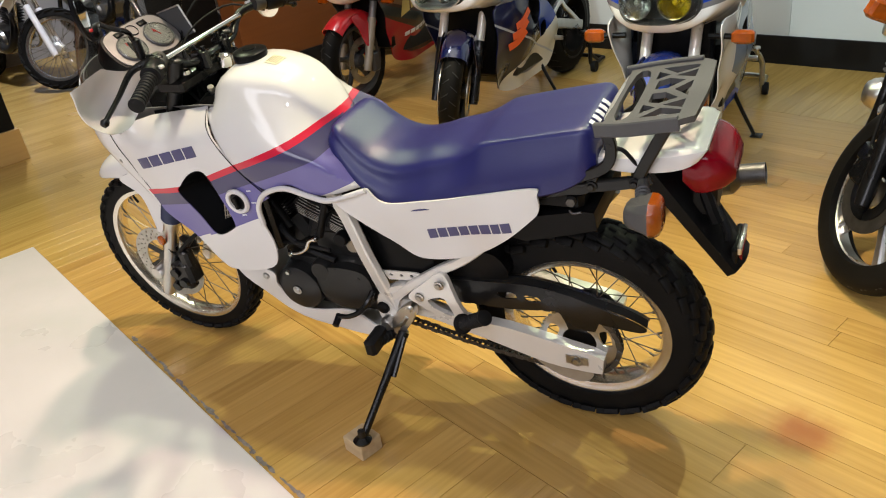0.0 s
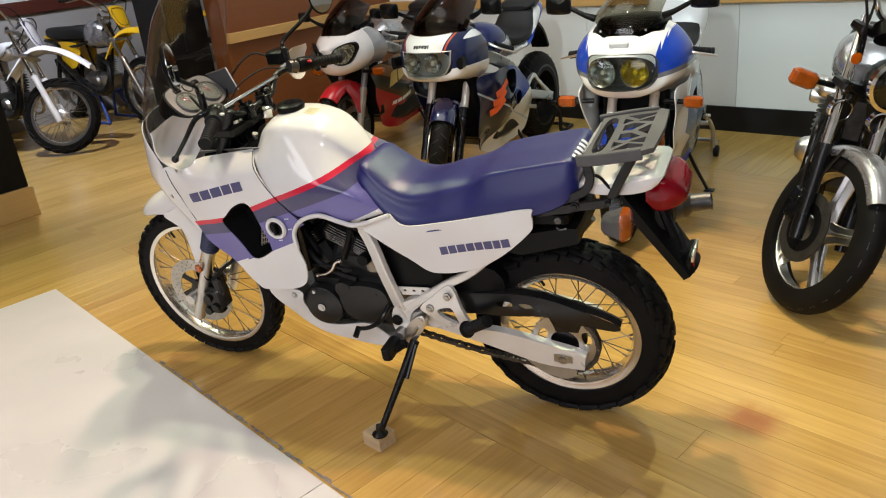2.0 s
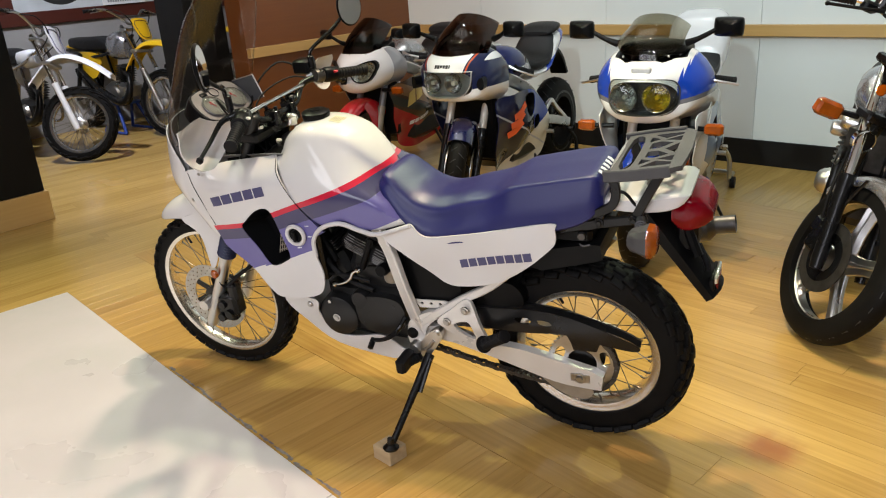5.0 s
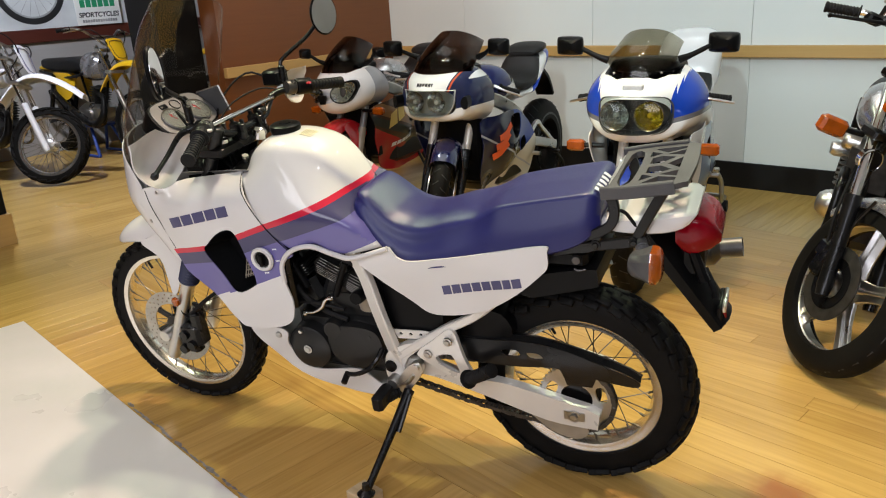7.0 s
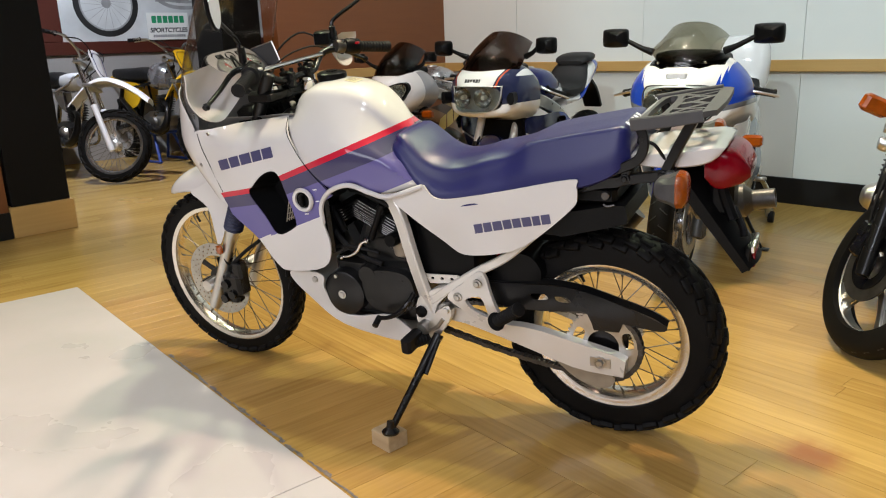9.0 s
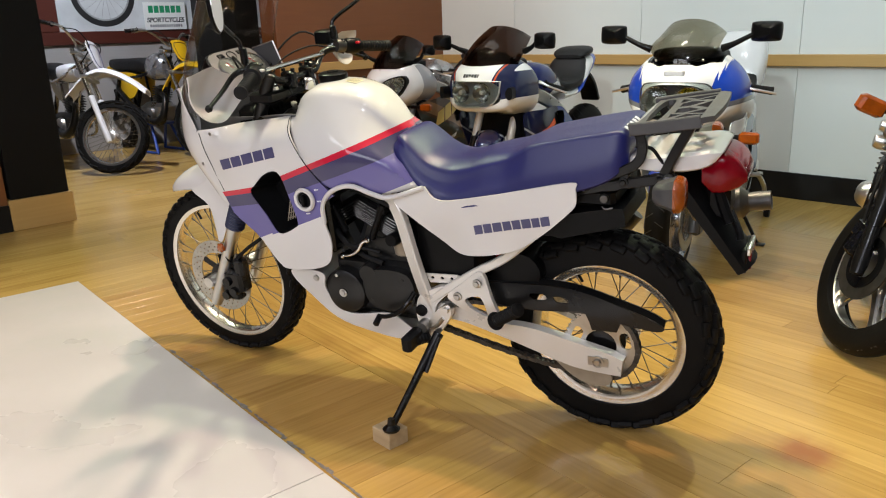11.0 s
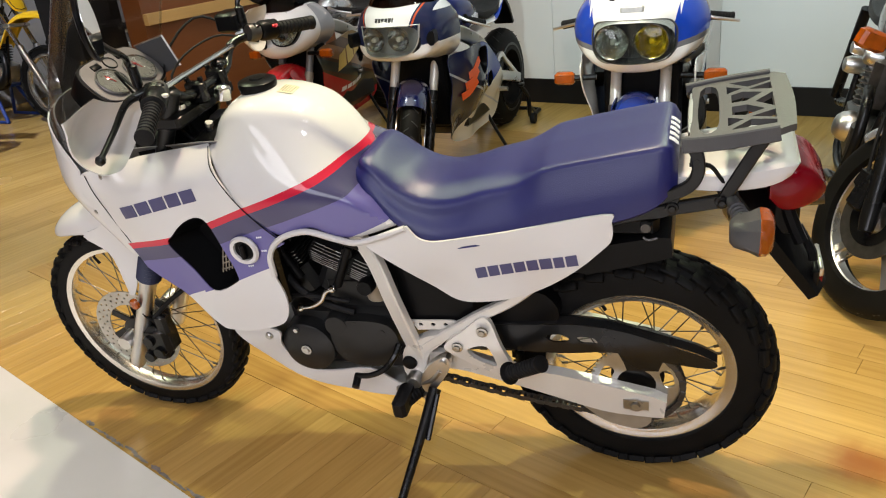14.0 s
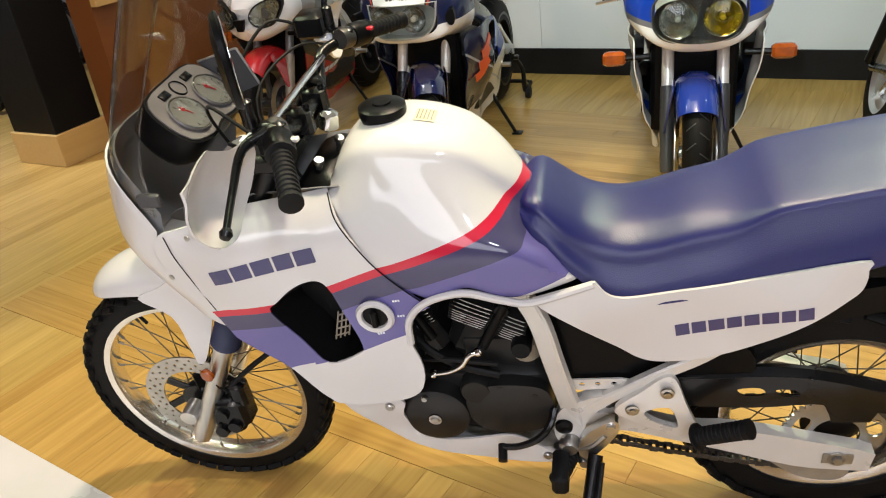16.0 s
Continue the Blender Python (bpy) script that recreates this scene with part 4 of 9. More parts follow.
def scoop_grille(bm, s):
    for k in range(4):
        u = -1.018 + k * 0.010
        tube(bm, [(u, s * 0.150, 0.622 + k * 0.004), (u + 0.018, s * 0.144, 0.690 + k * 0.004)], 0.0018, 5)
    for k in range(4):
        tube(bm, [(-1.018 + k * 0.006, s * 0.149, 0.630 + 0.018 * k), (-0.986 + k * 0.006, s * 0.149, 0.640 + 0.018 * k)], 0.0018, 5)


both("scoop_grille", scoop_grille, M_BRONZE, tourer, "pale mesh grille in the scoop")


def nose_point(u, z, inset=0.0):
    xn = spline([(0.60, -1.285), (0.67, -1.358), (0.75, -1.410), (0.82, -1.446), (0.90, -1.456), (0.96, -1.444), (1.02, -1.424), (1.07, -1.402)], z) + inset
    xs = spline([(0.60, -1.235), (0.70, -1.262), (0.77, -1.296), (0.86, -1.316), (0.92, -1.290), (1.02, -1.270)], z) + inset * 0.4
    w = spline([(0.60, 0.150), (0.70, 0.158), (0.80, 0.172), (0.90, 0.190), (1.02, 0.198)], z) - inset
    a = u * math.pi / 2
    return Vector((xs + (xn - xs) * math.cos(a) ** 1.12, w * math.sin(a), z))


def nose_rows(bm, z0, z1, inset, n=12, m=24, crest=0.0):
    loops = []
    for i in range(n + 1):
        row = []
        for k in range(m + 1):
            u = -1 + 2 * k / m
            top = z1 - crest * abs(u) ** 3
            low = z0 + (0.08 * (1 - abs(u)) if inset == 0 else 0)
            row.append(nose_point(u, low + (top - low) * i / n, inset))
        loops.append(row)
    front = [[bm.verts.new(p) for p in row] for row in loops]
    back = [[bm.verts.new(p + Vector((0.005, 0, 0))) for p in row] for row in loops]
    for i in range(n):
        for k in range(m):
            bm.faces.new((front[i][k], front[i][k + 1], front[i + 1][k + 1], front[i + 1][k]))
            bm.faces.new((back[i][k], back[i + 1][k], back[i + 1][k + 1], back[i][k + 1]))
    for k in range(m):
        bm.faces.new((front[n][k], front[n][k + 1], back[n][k + 1], back[n][k]))
        bm.faces.new((front[0][k], back[0][k], back[0][k + 1], front[0][k + 1]))


bm = bmesh.new()
nose_rows(bm, 0.66, 1.048, 0.0, crest=0.128)
nose = part("nose_fairing", bm, M_WHITE, tourer, "white nose fairing")
for p in (Vector((-1.225, -side_w(-1.225, 0.908), 0.908)), nose_point(-0.985, 0.80)):
    bm = bmesh.new()
    lathe(bm, [(0.001, 0.0), (0.0055, 0.0), (0.006, 0.003), (0.001, 0.004)], p, (-0.3, -1, 0), seg=12)
    part("screw", bm, M_STEEL, nose)
bm = bmesh.new()
nose_rows(bm, 0.80, 1.062, 0.014, crest=0.110)
part("inner_cowl", bm, M_COWL, nose, "grey inner cowl")


def cockpit_floor(bm, s):
    poly = outline([(-1.30, 0.90), (-1.24, 0.94), (-1.10, 0.945), (-0.95, 0.955), (-0.95, 0.90), (-1.1, 0.86), (-1.28, 0.84)], 3)
    shell(bm, poly, (), lambda u, v: Vector((u, s * (spline([(-1.30, 0.176), (-1.18, 0.128), (-0.95, 0.105)], u) - 1.2 * (0.95 - v)), v)), 0.004, 0.03, inner=(0, -s, 0))


both("cockpit_trim", cockpit_floor, M_COWL, tourer, "grey cockpit trim")
bm = bmesh.new()
loops = []
N, K = 16, 22
for i in range(N + 1):
    t = i / N
    row = []
    for k in range(K + 1):
        u = -1 + 2 * k / K
        z = 1.005 + (0.415 * t) - (0.055 * abs(u) ** 2) * (1 - t) - 0.05 * abs(u) ** 4 * t
        xc = spline([(0.90, -1.436), (1.0, -1.414), (1.06, -1.394), (1.16, -1.350), (1.35, -1.258), (1.42, -1.205)], z)
        xe = spline([(0.90, -1.282), (1.07, -1.262), (1.20, -1.205), (1.42, -1.10)], z)
        w = spline([(0.90, 0.19), (1.07, 0.190), (1.20, 0.178), (1.36, 0.150), (1.42, 0.118)], z)
        a = u * math.pi / 2
        row.append(Vector((xe + (xc - xe) * math.cos(a), w * math.sin(a), z)))
    loops.append(row)
front = [[bm.verts.new(p) for p in row] for row in loops]
back = [[bm.verts.new(p + Vector((0.003, 0, 0))) for p in row] for row in loops]
for i in range(N):
    for k in range(K):
        bm.faces.new((front[i][k], front[i][k + 1], front[i + 1][k + 1], front[i + 1][k]))
        bm.faces.new((back[i][k], back[i + 1][k], back[i + 1][k + 1], back[i][k + 1]))
for k in range(K):
    bm.faces.new((front[N][k], front[N][k + 1], back[N][k + 1], back[N][k]))
for i in range(N):
    bm.faces.new((front[i][0], front[i + 1][0], back[i + 1][0], back[i][0]))
    bm.faces.new((front[i][K], back[i][K], back[i + 1][K], front[i + 1][K]))
screen = part("windscreen", bm, M_CLEAR, tourer, "tall clear plastic windscreen")
bm = bmesh.new()
tube(bm, [r[0] for r in loops[::4]] , 0.0028, 6)
tube(bm, [r[-1] for r in loops[::4]], 0.0028, 6)
tube(bm, [p for p in loops[-1][::3]] + [loops[-1][-1]], 0.0028, 6)
part("screen_edge", bm, M_LAMPGLASS, screen)
for s in (0, K):
    bm = bmesh.new()
    p = loops[1][s]
    cbox(bm, (p.x - 0.022, p.y - 0.006, p.z - 0.004), (p.x + 0.022, p.y + 0.006, p.z + 0.022), 0.004)
    part("screen_mount", bm, M_GREYP, screen)

# lettered marks as plain blocks
bars("maker_mark", tourer, lambda u, v: Vector((u, -side_w(u, v) - 0.0015, v)), -1.213, 0.790, -0.998, 0.840, (1.1, 1.0, 1.1, 1.0, 1.05), M_NAVY, slant=0.15, gap=0.16, split=0.032)


def fuel_tap(bm, s):
    c = (-0.91, s * 0.183, 0.712)
    ring_lathe(bm, [(0.036, -0.002), (0.038, 0.004), (0.034, 0.010), (0.026, 0.008), (0.024, -0.004)], c, (0, s, 0), 32)


bm = bmesh.new()
fuel_tap(bm, -1)
tap = part("fuel_tap", bm, M_WHITE, tourer, "fuel tap in a white ring")
bm = bmesh.new()
lathe(bm, [(0.002, -0.003), (0.025, -0.003), (0.024, 0.001), (0.002, 0.001)], (-0.91, -0.185, 0.712), (0, -1, 0), 24)
cbox(bm, (-0.916, -0.199, 0.692), (-0.904, -0.184, 0.730), 0.004)
part("knob", bm, M_BLACKP, tap)

for u, v in ((-0.872, 0.742), (-0.868, 0.706), (-0.914, 0.664)):
    bars("tap_mark", tourer, lambda a, b: Vector((a, -side_w(a, b) - 0.001, b)), u, v, u + 0.014, v + 0.002, (1, 1, 1), M_WORDWHITE, gap=0.4, split=0.004)

seat_top = [(-0.638, 0.880), (-0.622, 0.896), (-0.600, 0.900), (-0.570, 0.878), (-0.530, 0.848), (-0.490, 0.833), (-0.445, 0.829), (-0.395, 0.838), (-0.345, 0.853), (-0.270, 0.868), (-0.236, 0.880), (-0.205, 0.894), (-0.150, 0.906), (-0.080, 0.920), (0.000, 0.935), (0.030, 0.938), (0.046, 0.930), (0.054, 0.915)]
seat_low = [(-0.638, 0.872), (-0.622, 0.850), (-0.590, 0.816), (-0.53, 0.764), (-0.47, 0.716), (-0.42, 0.710), (-0.2, 0.755), (-0.04, 0.793), (0.02, 0.820), (0.054, 0.852)]
seat_wide = [(-0.638, 0.074), (-0.625, 0.104), (-0.600, 0.123), (-0.56, 0.140), (-0.50, 0.153), (-0.42, 0.159), (-0.30, 0.160), (-0.1, 0.160), (0.00, 0.152), (0.035, 0.140), (0.054, 0.118)]
seat_flat = [(-0.638, 0.052), (-0.625, 0.078), (-0.600, 0.096), (-0.55, 0.110), (-0.45, 0.114), (-0.35, 0.116), (-0.28, 0.118), (-0.20, 0.123), (0.00, 0.122), (0.035, 0.117), (0.054, 0.100)]
seat_round = [(-0.638, 0.010), (-0.60, 0.022), (-0.52, 0.036), (-0.40, 0.042), (-0.28, 0.034), (-0.20, 0.017), (0.03, 0.015), (0.054, 0.012)]

# tank with the striped flanks, filler cap and label
tank_top = [(-0.974, 0.962), (-0.960, 0.992), (-0.940, 1.016), (-0.910, 1.032), (-0.87, 1.040), (-0.80, 1.035), (-0.73, 1.014), (-0.69, 0.984), (-0.655, 0.947), (-0.62, 0.904), (-0.57, 0.862), (-0.50, 0.828), (-0.48, 0.820)]


def half_ring(x, pts, n=5):
    """A closed ring across the thing from the right half of its outline, foot to crown."""
    half = smooth_path([(0, y, z) for y, z in pts], n)
    return [Vector((x, p.y, p.z)) for p in half] + [Vector((x, -p.y, p.z)) for p in reversed(half[1:-1])]


bm = bmesh.new()
loops = []
NT = 34
for i in range(NT + 1):
    x = -0.974 + 0.494 * i / NT
    top = spline(tank_top, x)
    low = spline([(-0.974, 0.92), (-0.93, 0.84), (-0.88, 0.79), (-0.80, 0.745), (-0.73, 0.770), (-0.67, 0.748), (-0.62, 0.745), (-0.48, 0.775)], x)
    w = spline([(-0.974, 0.122), (-0.93, 0.166), (-0.85, 0.186), (-0.72, 0.188), (-0.62, 0.176), (-0.55, 0.155), (-0.48, 0.125)], x)
    brow = min(w * 0.86, spline([(-0.974, 0.088), (-0.94, 0.104), (-0.88, 0.114), (-0.80, 0.112), (-0.73, 0.100), (-0.69, 0.090), (-0.65, 0.080), (-0.60, 0.066), (-0.48, 0.05)], x))
    h = top - low
    drop = min(0.046, 0.40 * h)
    belt = min(0.60 * h, max(0.30 * h, spline([(-0.974, 0.94), (-0.90, 0.865), (-0.80, 0.855), (-0.70, 0.860), (-0.62, 0.845), (-0.48, 0.81)], x) - low))
    ring = half_ring(x, [(0, low), (w * 0.80, low), (w * 0.955, low + 0.03 * h), (w * 0.985, low + 0.50 * belt), (w * 0.965, low + belt), (w - (w - brow) * 0.48, low + belt + (h - belt - drop) * 0.50), (brow, top - drop), (brow * 0.80, top - drop * 0.36), (brow * 0.42, top - 0.004), (0, top)], 4)
    for q in ring:
        tuck = min(1.0, max(0.0, (q.z - spline(seat_low, x) - 0.004) / 0.03))
        q.y *= 1 - tuck * (1 - spline([(-0.72, 1.0), (-0.67, 0.96), (-0.645, 0.84), (-0.62, 0.64), (-0.59, 0.48), (-0.56, 0.35), (-0.54, 0.2)], x))
    loops.append(ring)
rings(bm, loops)
tank = part("fuel_tank", bm, M_LIVERY, tourer, "white fuel tank with red, navy and violet stripes")
bm = bmesh.new()
prof = [(0.002, -0.01), (0.040, -0.01), (0.043, 0.0), (0.045, 0.010), (0.044, 0.019), (0.036, 0.023), (0.018, 0.024), (0.017, 0.027), (0.002, 0.028)]
lathe(bm, prof, (-0.878, 0.004, 1.036), (0.03, 0, 1), 36)
part("filler_cap", bm, M_BLACKP, tank, "black locking filler cap")
bm = bmesh.new()
shell(bm, [(-0.815, -0.026), (-0.779, -0.026), (-0.779, 0.020), (-0.815, 0.020)], (), lambda u, v: Vector((u, v, spline(tank_top, u) + 0.0015 - 2.2 * v * v)), 0.0006, 0.02, inner=(0, 0, 1))
part("warning_label", bm, M_LABEL, tank, "small cream warning label")
bm = bmesh.new()
for k in range(5):
    u = -0.811 + k * 0.0065
    shell(bm, [(u, -0.021), (u + 0.0022, -0.021), (u + 0.0022, 0.015), (u, 0.015)], (), lambda a, b: Vector((a, b, spline(tank_top, a) + 0.0025 - 2.2 * b * b)), 0.0005, 0.02, inner=(0, 0, 1))
part("label_print", bm, M_BRONZE, tank)
bm = bmesh.new()
tube(bm, [(u, -fair_y(u, v) - 0.001, v) for u, v in ((-0.972, 0.946), (-0.953, 0.916), (-0.926, 0.880), (-0.891, 0.822), (-0.848, 0.773), (-0.803, 0.732))], 0.0012, 6)
part("panel_gap", bm, M_RUBBER, tank)


def arch(bm, s):
    tube(bm, [(-0.853, s * 0.180, 0.640), (-0.846, s * 0.183, 0.700), (-0.806, s * 0.185, 0.746), (-0.735, s * 0.186, 0.768), (-0.668, s * 0.180, 0.747), (-0.612, s * 0.176, 0.738), (-0.505, s * 0.168, 0.772)], 0.0075, 8)


both("arch_trim", arch, M_WHITE, tourer)

# seat
bm = bmesh.new()
loops = []
for i in range(57):
    x = -0.638 + 0.692 * i / 56
    w, f, r, zt, zl = spline(seat_wide, x), spline(seat_flat, x), spline(seat_round, x), spline(seat_top, x), spline(seat_low, x)
    r = min(r, 0.4 * (zt - zl))
    h = zt - r - zl
    loops.append(half_ring(x, [(0, zl), (w * 0.85, zl), (w * 0.985, zl + 0.004), (w, zl + 0.12 * h), (w - (w - f) * 0.20, zl + 0.5 * h), (f + 0.35 * r, zt - r * 1.25), (f, zt - r * 0.55), (f - 0.9 * r, zt - r * 0.16), (f * 0.40, zt - 0.001), (0, zt)], 4))
rings(bm, loops)
seat = part("seat", bm, M_SEAT, tourer, "blue grained vinyl dual seat")
bars("seat_mark", seat, lambda u, v: Vector((0.030 + 1.27 * (0.932 - v), u, 0.9415 - 41 * (0.932 - v) ** 2)), -0.094, 0.914, 0.018, 0.914, (1, 1, 1, 1, 1), M_WORDWHITE, gap=0.9, split=0.013, thick=0.0015, out=(0.6, 0, 0.8))

# side covers
cover_w = field([(-0.60, 0.73, 0.168), (-0.50, 0.77, 0.168), (-0.45, 0.60, 0.142), (-0.45, 0.72, 0.165), (-0.35, 0.67, 0.153), (-0.25, 0.60, 0.146), (-0.14, 0.73, 0.172), (-0.07, 0.80, 0.170), (-0.07, 0.75, 0.158), (-0.30, 0.765, 0.168)])
COVER = outline([(-0.613, 0.738), (-0.502, 0.775), (-0.475, 0.742), (-0.423, 0.739), (-0.283, 0.767), (-0.082, 0.813), (-0.067, 0.795), (-0.068, 0.755), (-0.090, 0.727), (-0.157, 0.666), (-0.221, 0.618), (-0.278, 0.592), (-0.360, 0.576), (-0.415, 0.576), (-0.461, 0.604), (-0.551, 0.676), (-0.598, 0.715)], 4, sharp=(0, 1))


def side_cover(bm, s):
    shell(bm, COVER, (), lambda u, v: Vector((u, s * cover_w(u, v), v)), 0.006, 0.028, inner=(0, -s, 0))


both("side_cover", side_cover, M_WHITE, tourer, "white side cover")
bars("model_mark", tourer, lambda u, v: Vector((u, -cover_w(u, v) - 0.0015, v)), -0.360, 0.642, -0.136, 0.694, (1, 1, 1.1, 1, 1, 1.1, 0.9, 1), M_NAVY, slant=0.1, gap=0.18, split=0.026)

# engine: crankcase, two finned cylinders, covers, pipes
bm = bmesh.new()
cbox(bm, (-0.905, -0.105, 0.295), (-0.575, 0.125, 0.515), 0.03)
cbox(bm, (-0.80, -0.09, 0.47), (-0.60, 0.10, 0.60), 0.03)
engine = part("engine", bm, M_ENGINE, tourer, "black V-twin engine")


def cylinder(name, foot, lean, n, w, d, start, pitch, shift, boss):
    m = Matrix.Translation(foot) @ Matrix.Rotation(radians(lean), 4, "Y") @ Matrix.Translation((shift, 0, 0))
    end = start + n * pitch
    bm = bmesh.new()
    cbox(bm, (-w * 0.62, -d * 0.72, -0.02), (w * 0.62, d * 0.72, start), 0.02, m)
    cbox(bm, (-w * 0.80, -d * 0.84, start - 0.004), (w * 0.80, d * 0.84, end), 0.012, m)
    cbox(bm, (-w * 0.85, -d * 0.82, end), (w * 0.85, d * 0.82, end + 0.055), 0.020, m)
    cyl = part(name, bm, M_ENGINE, engine)
    for k in range(n):
        bm = bmesh.new()
        h = start + k * pitch
        grow = 1.0 - 0.02 * abs(k - n * 0.5)
        cbox(bm, (-w * grow, -d * grow, h), (w * grow, d * grow, h + 0.0026), 0.0012, m)
        part("fin", bm, M_ENGINE, cyl)
    bm = bmesh.new()
    for k in range(n):
        h = start + k * pitch
        grow = 1.0 - 0.02 * abs(k - n * 0.5)
        for a, b in ((-w * grow + 0.006, boss - 0.016), (boss + 0.016, w * grow - 0.006)):
            if b > a:
                y = -d * grow - 0.0004
                tube(bm, [m @ Vector((a, y + 0.004, h + 0.0013)), m @ Vector((a + 0.008, y, h + 0.0013)), m @ Vector((b - 0.004, y, h + 0.0013)), m @ Vector((b, y + 0.002, h + 0.0013))], 0.0011, 5, 3)
    tagged(part("fin_edge", bm, M_ALU, cyl, "bare machined fin edges"), kind="stuff")
    bm = bmesh.new()
    tube(bm, [m @ Vector((boss, -d - 0.002, start - 0.03)), m @ Vector((boss, -d - 0.002, end + 0.03))], 0.011, 10)
    lathe(bm, [(0.002, 0.012), (0.014, 0.012), (0.018, 0.0), (0.018, -0.02)], m @ Vector((boss, -d + 0.004, end + 0.012)), (0, -1, 0), 16)
    part("stud_boss", bm, M_BLACKP, cyl)
    return cyl


cylinder("rear_cylinder", (-0.735, 0.0, 0.520), 26, 8, 0.080, 0.122, 0.090, 0.0079, -0.033, 0.014)
cylinder("front_cylinder", (-0.850, 0.012, 0.515), -25, 5, 0.078, 0.118, 0.090, 0.0085, 0.0, 0.05)
bm = bmesh.new()
lathe(bm, [(0.002, 0.046), (0.014, 0.046), (0.015, 0.043), (0.062, 0.040), (0.073, 0.034), (0.076, 0.0), (0.078, -0.02)], (-0.846, -0.105, 0.392), (0, -1, 0), 40)
cover = part("generator_cover", bm, M_ENGINE, engine, "round black generator cover")
bm = bmesh.new()
lathe(bm, [(0.001, 0.006), (0.008, 0.006), (0.010, 0.002), (0.014, 0.002), (0.014, 0.0)], (-0.846, -0.150, 0.392), (0, -1, 0), 20)
part("cap_bolt", bm, M_ALU, cover)
bm = bmesh.new()
lathe(bm, [(0.001, 0.006), (0.006, 0.006), (0.007, 0.0)], (-0.862, -0.146, 0.452), (0, -1, 0), 14)
part("cap_bolt", bm, M_ALU, cover)
bm = bmesh.new()
poly = outline([(-0.765, 0.460), (-0.70, 0.485), (-0.615, 0.475), (-0.592, 0.42), (-0.610, 0.365), (-0.68, 0.345), (-0.745, 0.355), (-0.775, 0.40)], 4)
shell(bm, poly, (), lambda u, v: Vector((u, -0.142 + 0.9 * ((u + 0.685) ** 2 + (v - 0.41) ** 2), v)), 0.05, 0.03)
lathe(bm, [(0.002, 0.012), (0.030, 0.012), (0.034, 0.004), (0.035, -0.03)], (-0.752, -0.126, 0.462), (0, -1, 0), 24)
for cx, cz in ((-0.63, 0.455), (-0.60, 0.405), (-0.70, 0.475), (-0.66, 0.352), (-0.745, 0.375)):
    lathe(bm, [(0.002, 0.006), (0.007, 0.006), (0.008, -0.006)], (cx, -0.132, cz), (0, -1, 0), 10)
part("sprocket_cover", bm, M_ENGINE, engine, "black sprocket cover")
bm = bmesh.new()
tube(bm, [(-0.832, -0.138, 0.518), (-0.800, -0.140, 0.526), (-0.770, -0.141, 0.545), (-0.752, -0.140, 0.572), (-0.728, -0.136, 0.581)], 0.0062, 10)
for c in ((-0.832, -0.138, 0.518), (-0.733, -0.137, 0.580)):
    lathe(bm, [(0.004, -0.004), (0.0105, -0.004), (0.0105, 0.004), (0.004, 0.004)], c, (1, 0, 0.4), 14)
part("water_pipe", bm, M_CHROME, engine, "bright metal coolant pipe")
bm = bmesh.new()
tube(bm, [(-0.88, -0.10, 0.60), (-0.83, -0.13, 0.57), (-0.77, -0.12, 0.52), (-0.70, -0.12, 0.50)], 0.009, 8)
tube(bm, [(-0.80, -0.09, 0.72), (-0.74, -0.13, 0.73), (-0.66, -0.13, 0.70), (-0.62, -0.10, 0.66)], 0.007, 8)
tube(bm, [(-0.90, -0.11, 0.53), (-0.80, -0.135, 0.555), (-0.70, -0.13, 0.54)], 0.006, 8)
part("hose", bm, M_RUBBER, engine)
bm = bmesh.new()
lathe(bm, [(0.002, 0.04), (0.018, 0.04), (0.021, 0.03), (0.021, -0.02)], (-0.648, -0.105, 0.585), (0, -1, 0.1), 20)
part("plug_cap", bm, M_BLACKP, engine)
bm = bmesh.new()
lathe(bm, [(0.02, 0.0), (0.03, 0.01), (0.03, 0.06), (0.02, 0.07)], (-0.645, -0.075, 0.52), (0, -0.2, 1), 18)
part("starter_housing", bm, M_BRONZE, engine)
bm = bmesh.new()
cbox(bm, (-0.62, -0.10, 0.42), (-0.36, 0.12, 0.72), 0.04)
cbox(bm, (-0.36, -0.085, 0.60), (-0.10, 0.085, 0.74), 0.03)
part("airbox", bm, M_BLACKP, tourer, "black airbox")
bm = bmesh.new()
cbox(bm, (-0.90, -0.14, 0.52), (-0.86, 0.14, 0.80), 0.01)
part("radiator", bm, M_BLACKM, tourer)

# belly pan
BELLY = outline([(-1.040, 0.446), (-0.985, 0.458), (-0.929, 0.462), (-0.903, 0.447), (-0.913, 0.403), (-0.892, 0.335), (-0.850, 0.318), (-0.795, 0.320), (-0.685, 0.338), (-0.615, 0.298), (-0.585, 0.292), (-0.588, 0.262), (-0.660, 0.252), (-0.752, 0.256), (-0.898, 0.294), (-0.992, 0.377)], 4)
belly_w = field([(-1.0, 0.44, 0.158), (-0.93, 0.44, 0.168), (-0.95, 0.38, 0.150), (-0.9, 0.31, 0.135), (-0.75, 0.29, 0.150), (-0.60, 0.28, 0.140), (-0.75, 0.255, 0.12), (-0.95, 0.35, 0.13)])


def belly_side(bm, s):
    shell(bm, BELLY, (), lambda u, v: Vector((u, s * belly_w(u, v), v)), 0.005, 0.026, inner=(0, -s, 0))


both("belly_pan", belly_side, M_WHITE, tourer, "white belly pan")
bm = bmesh.new()
loops = []
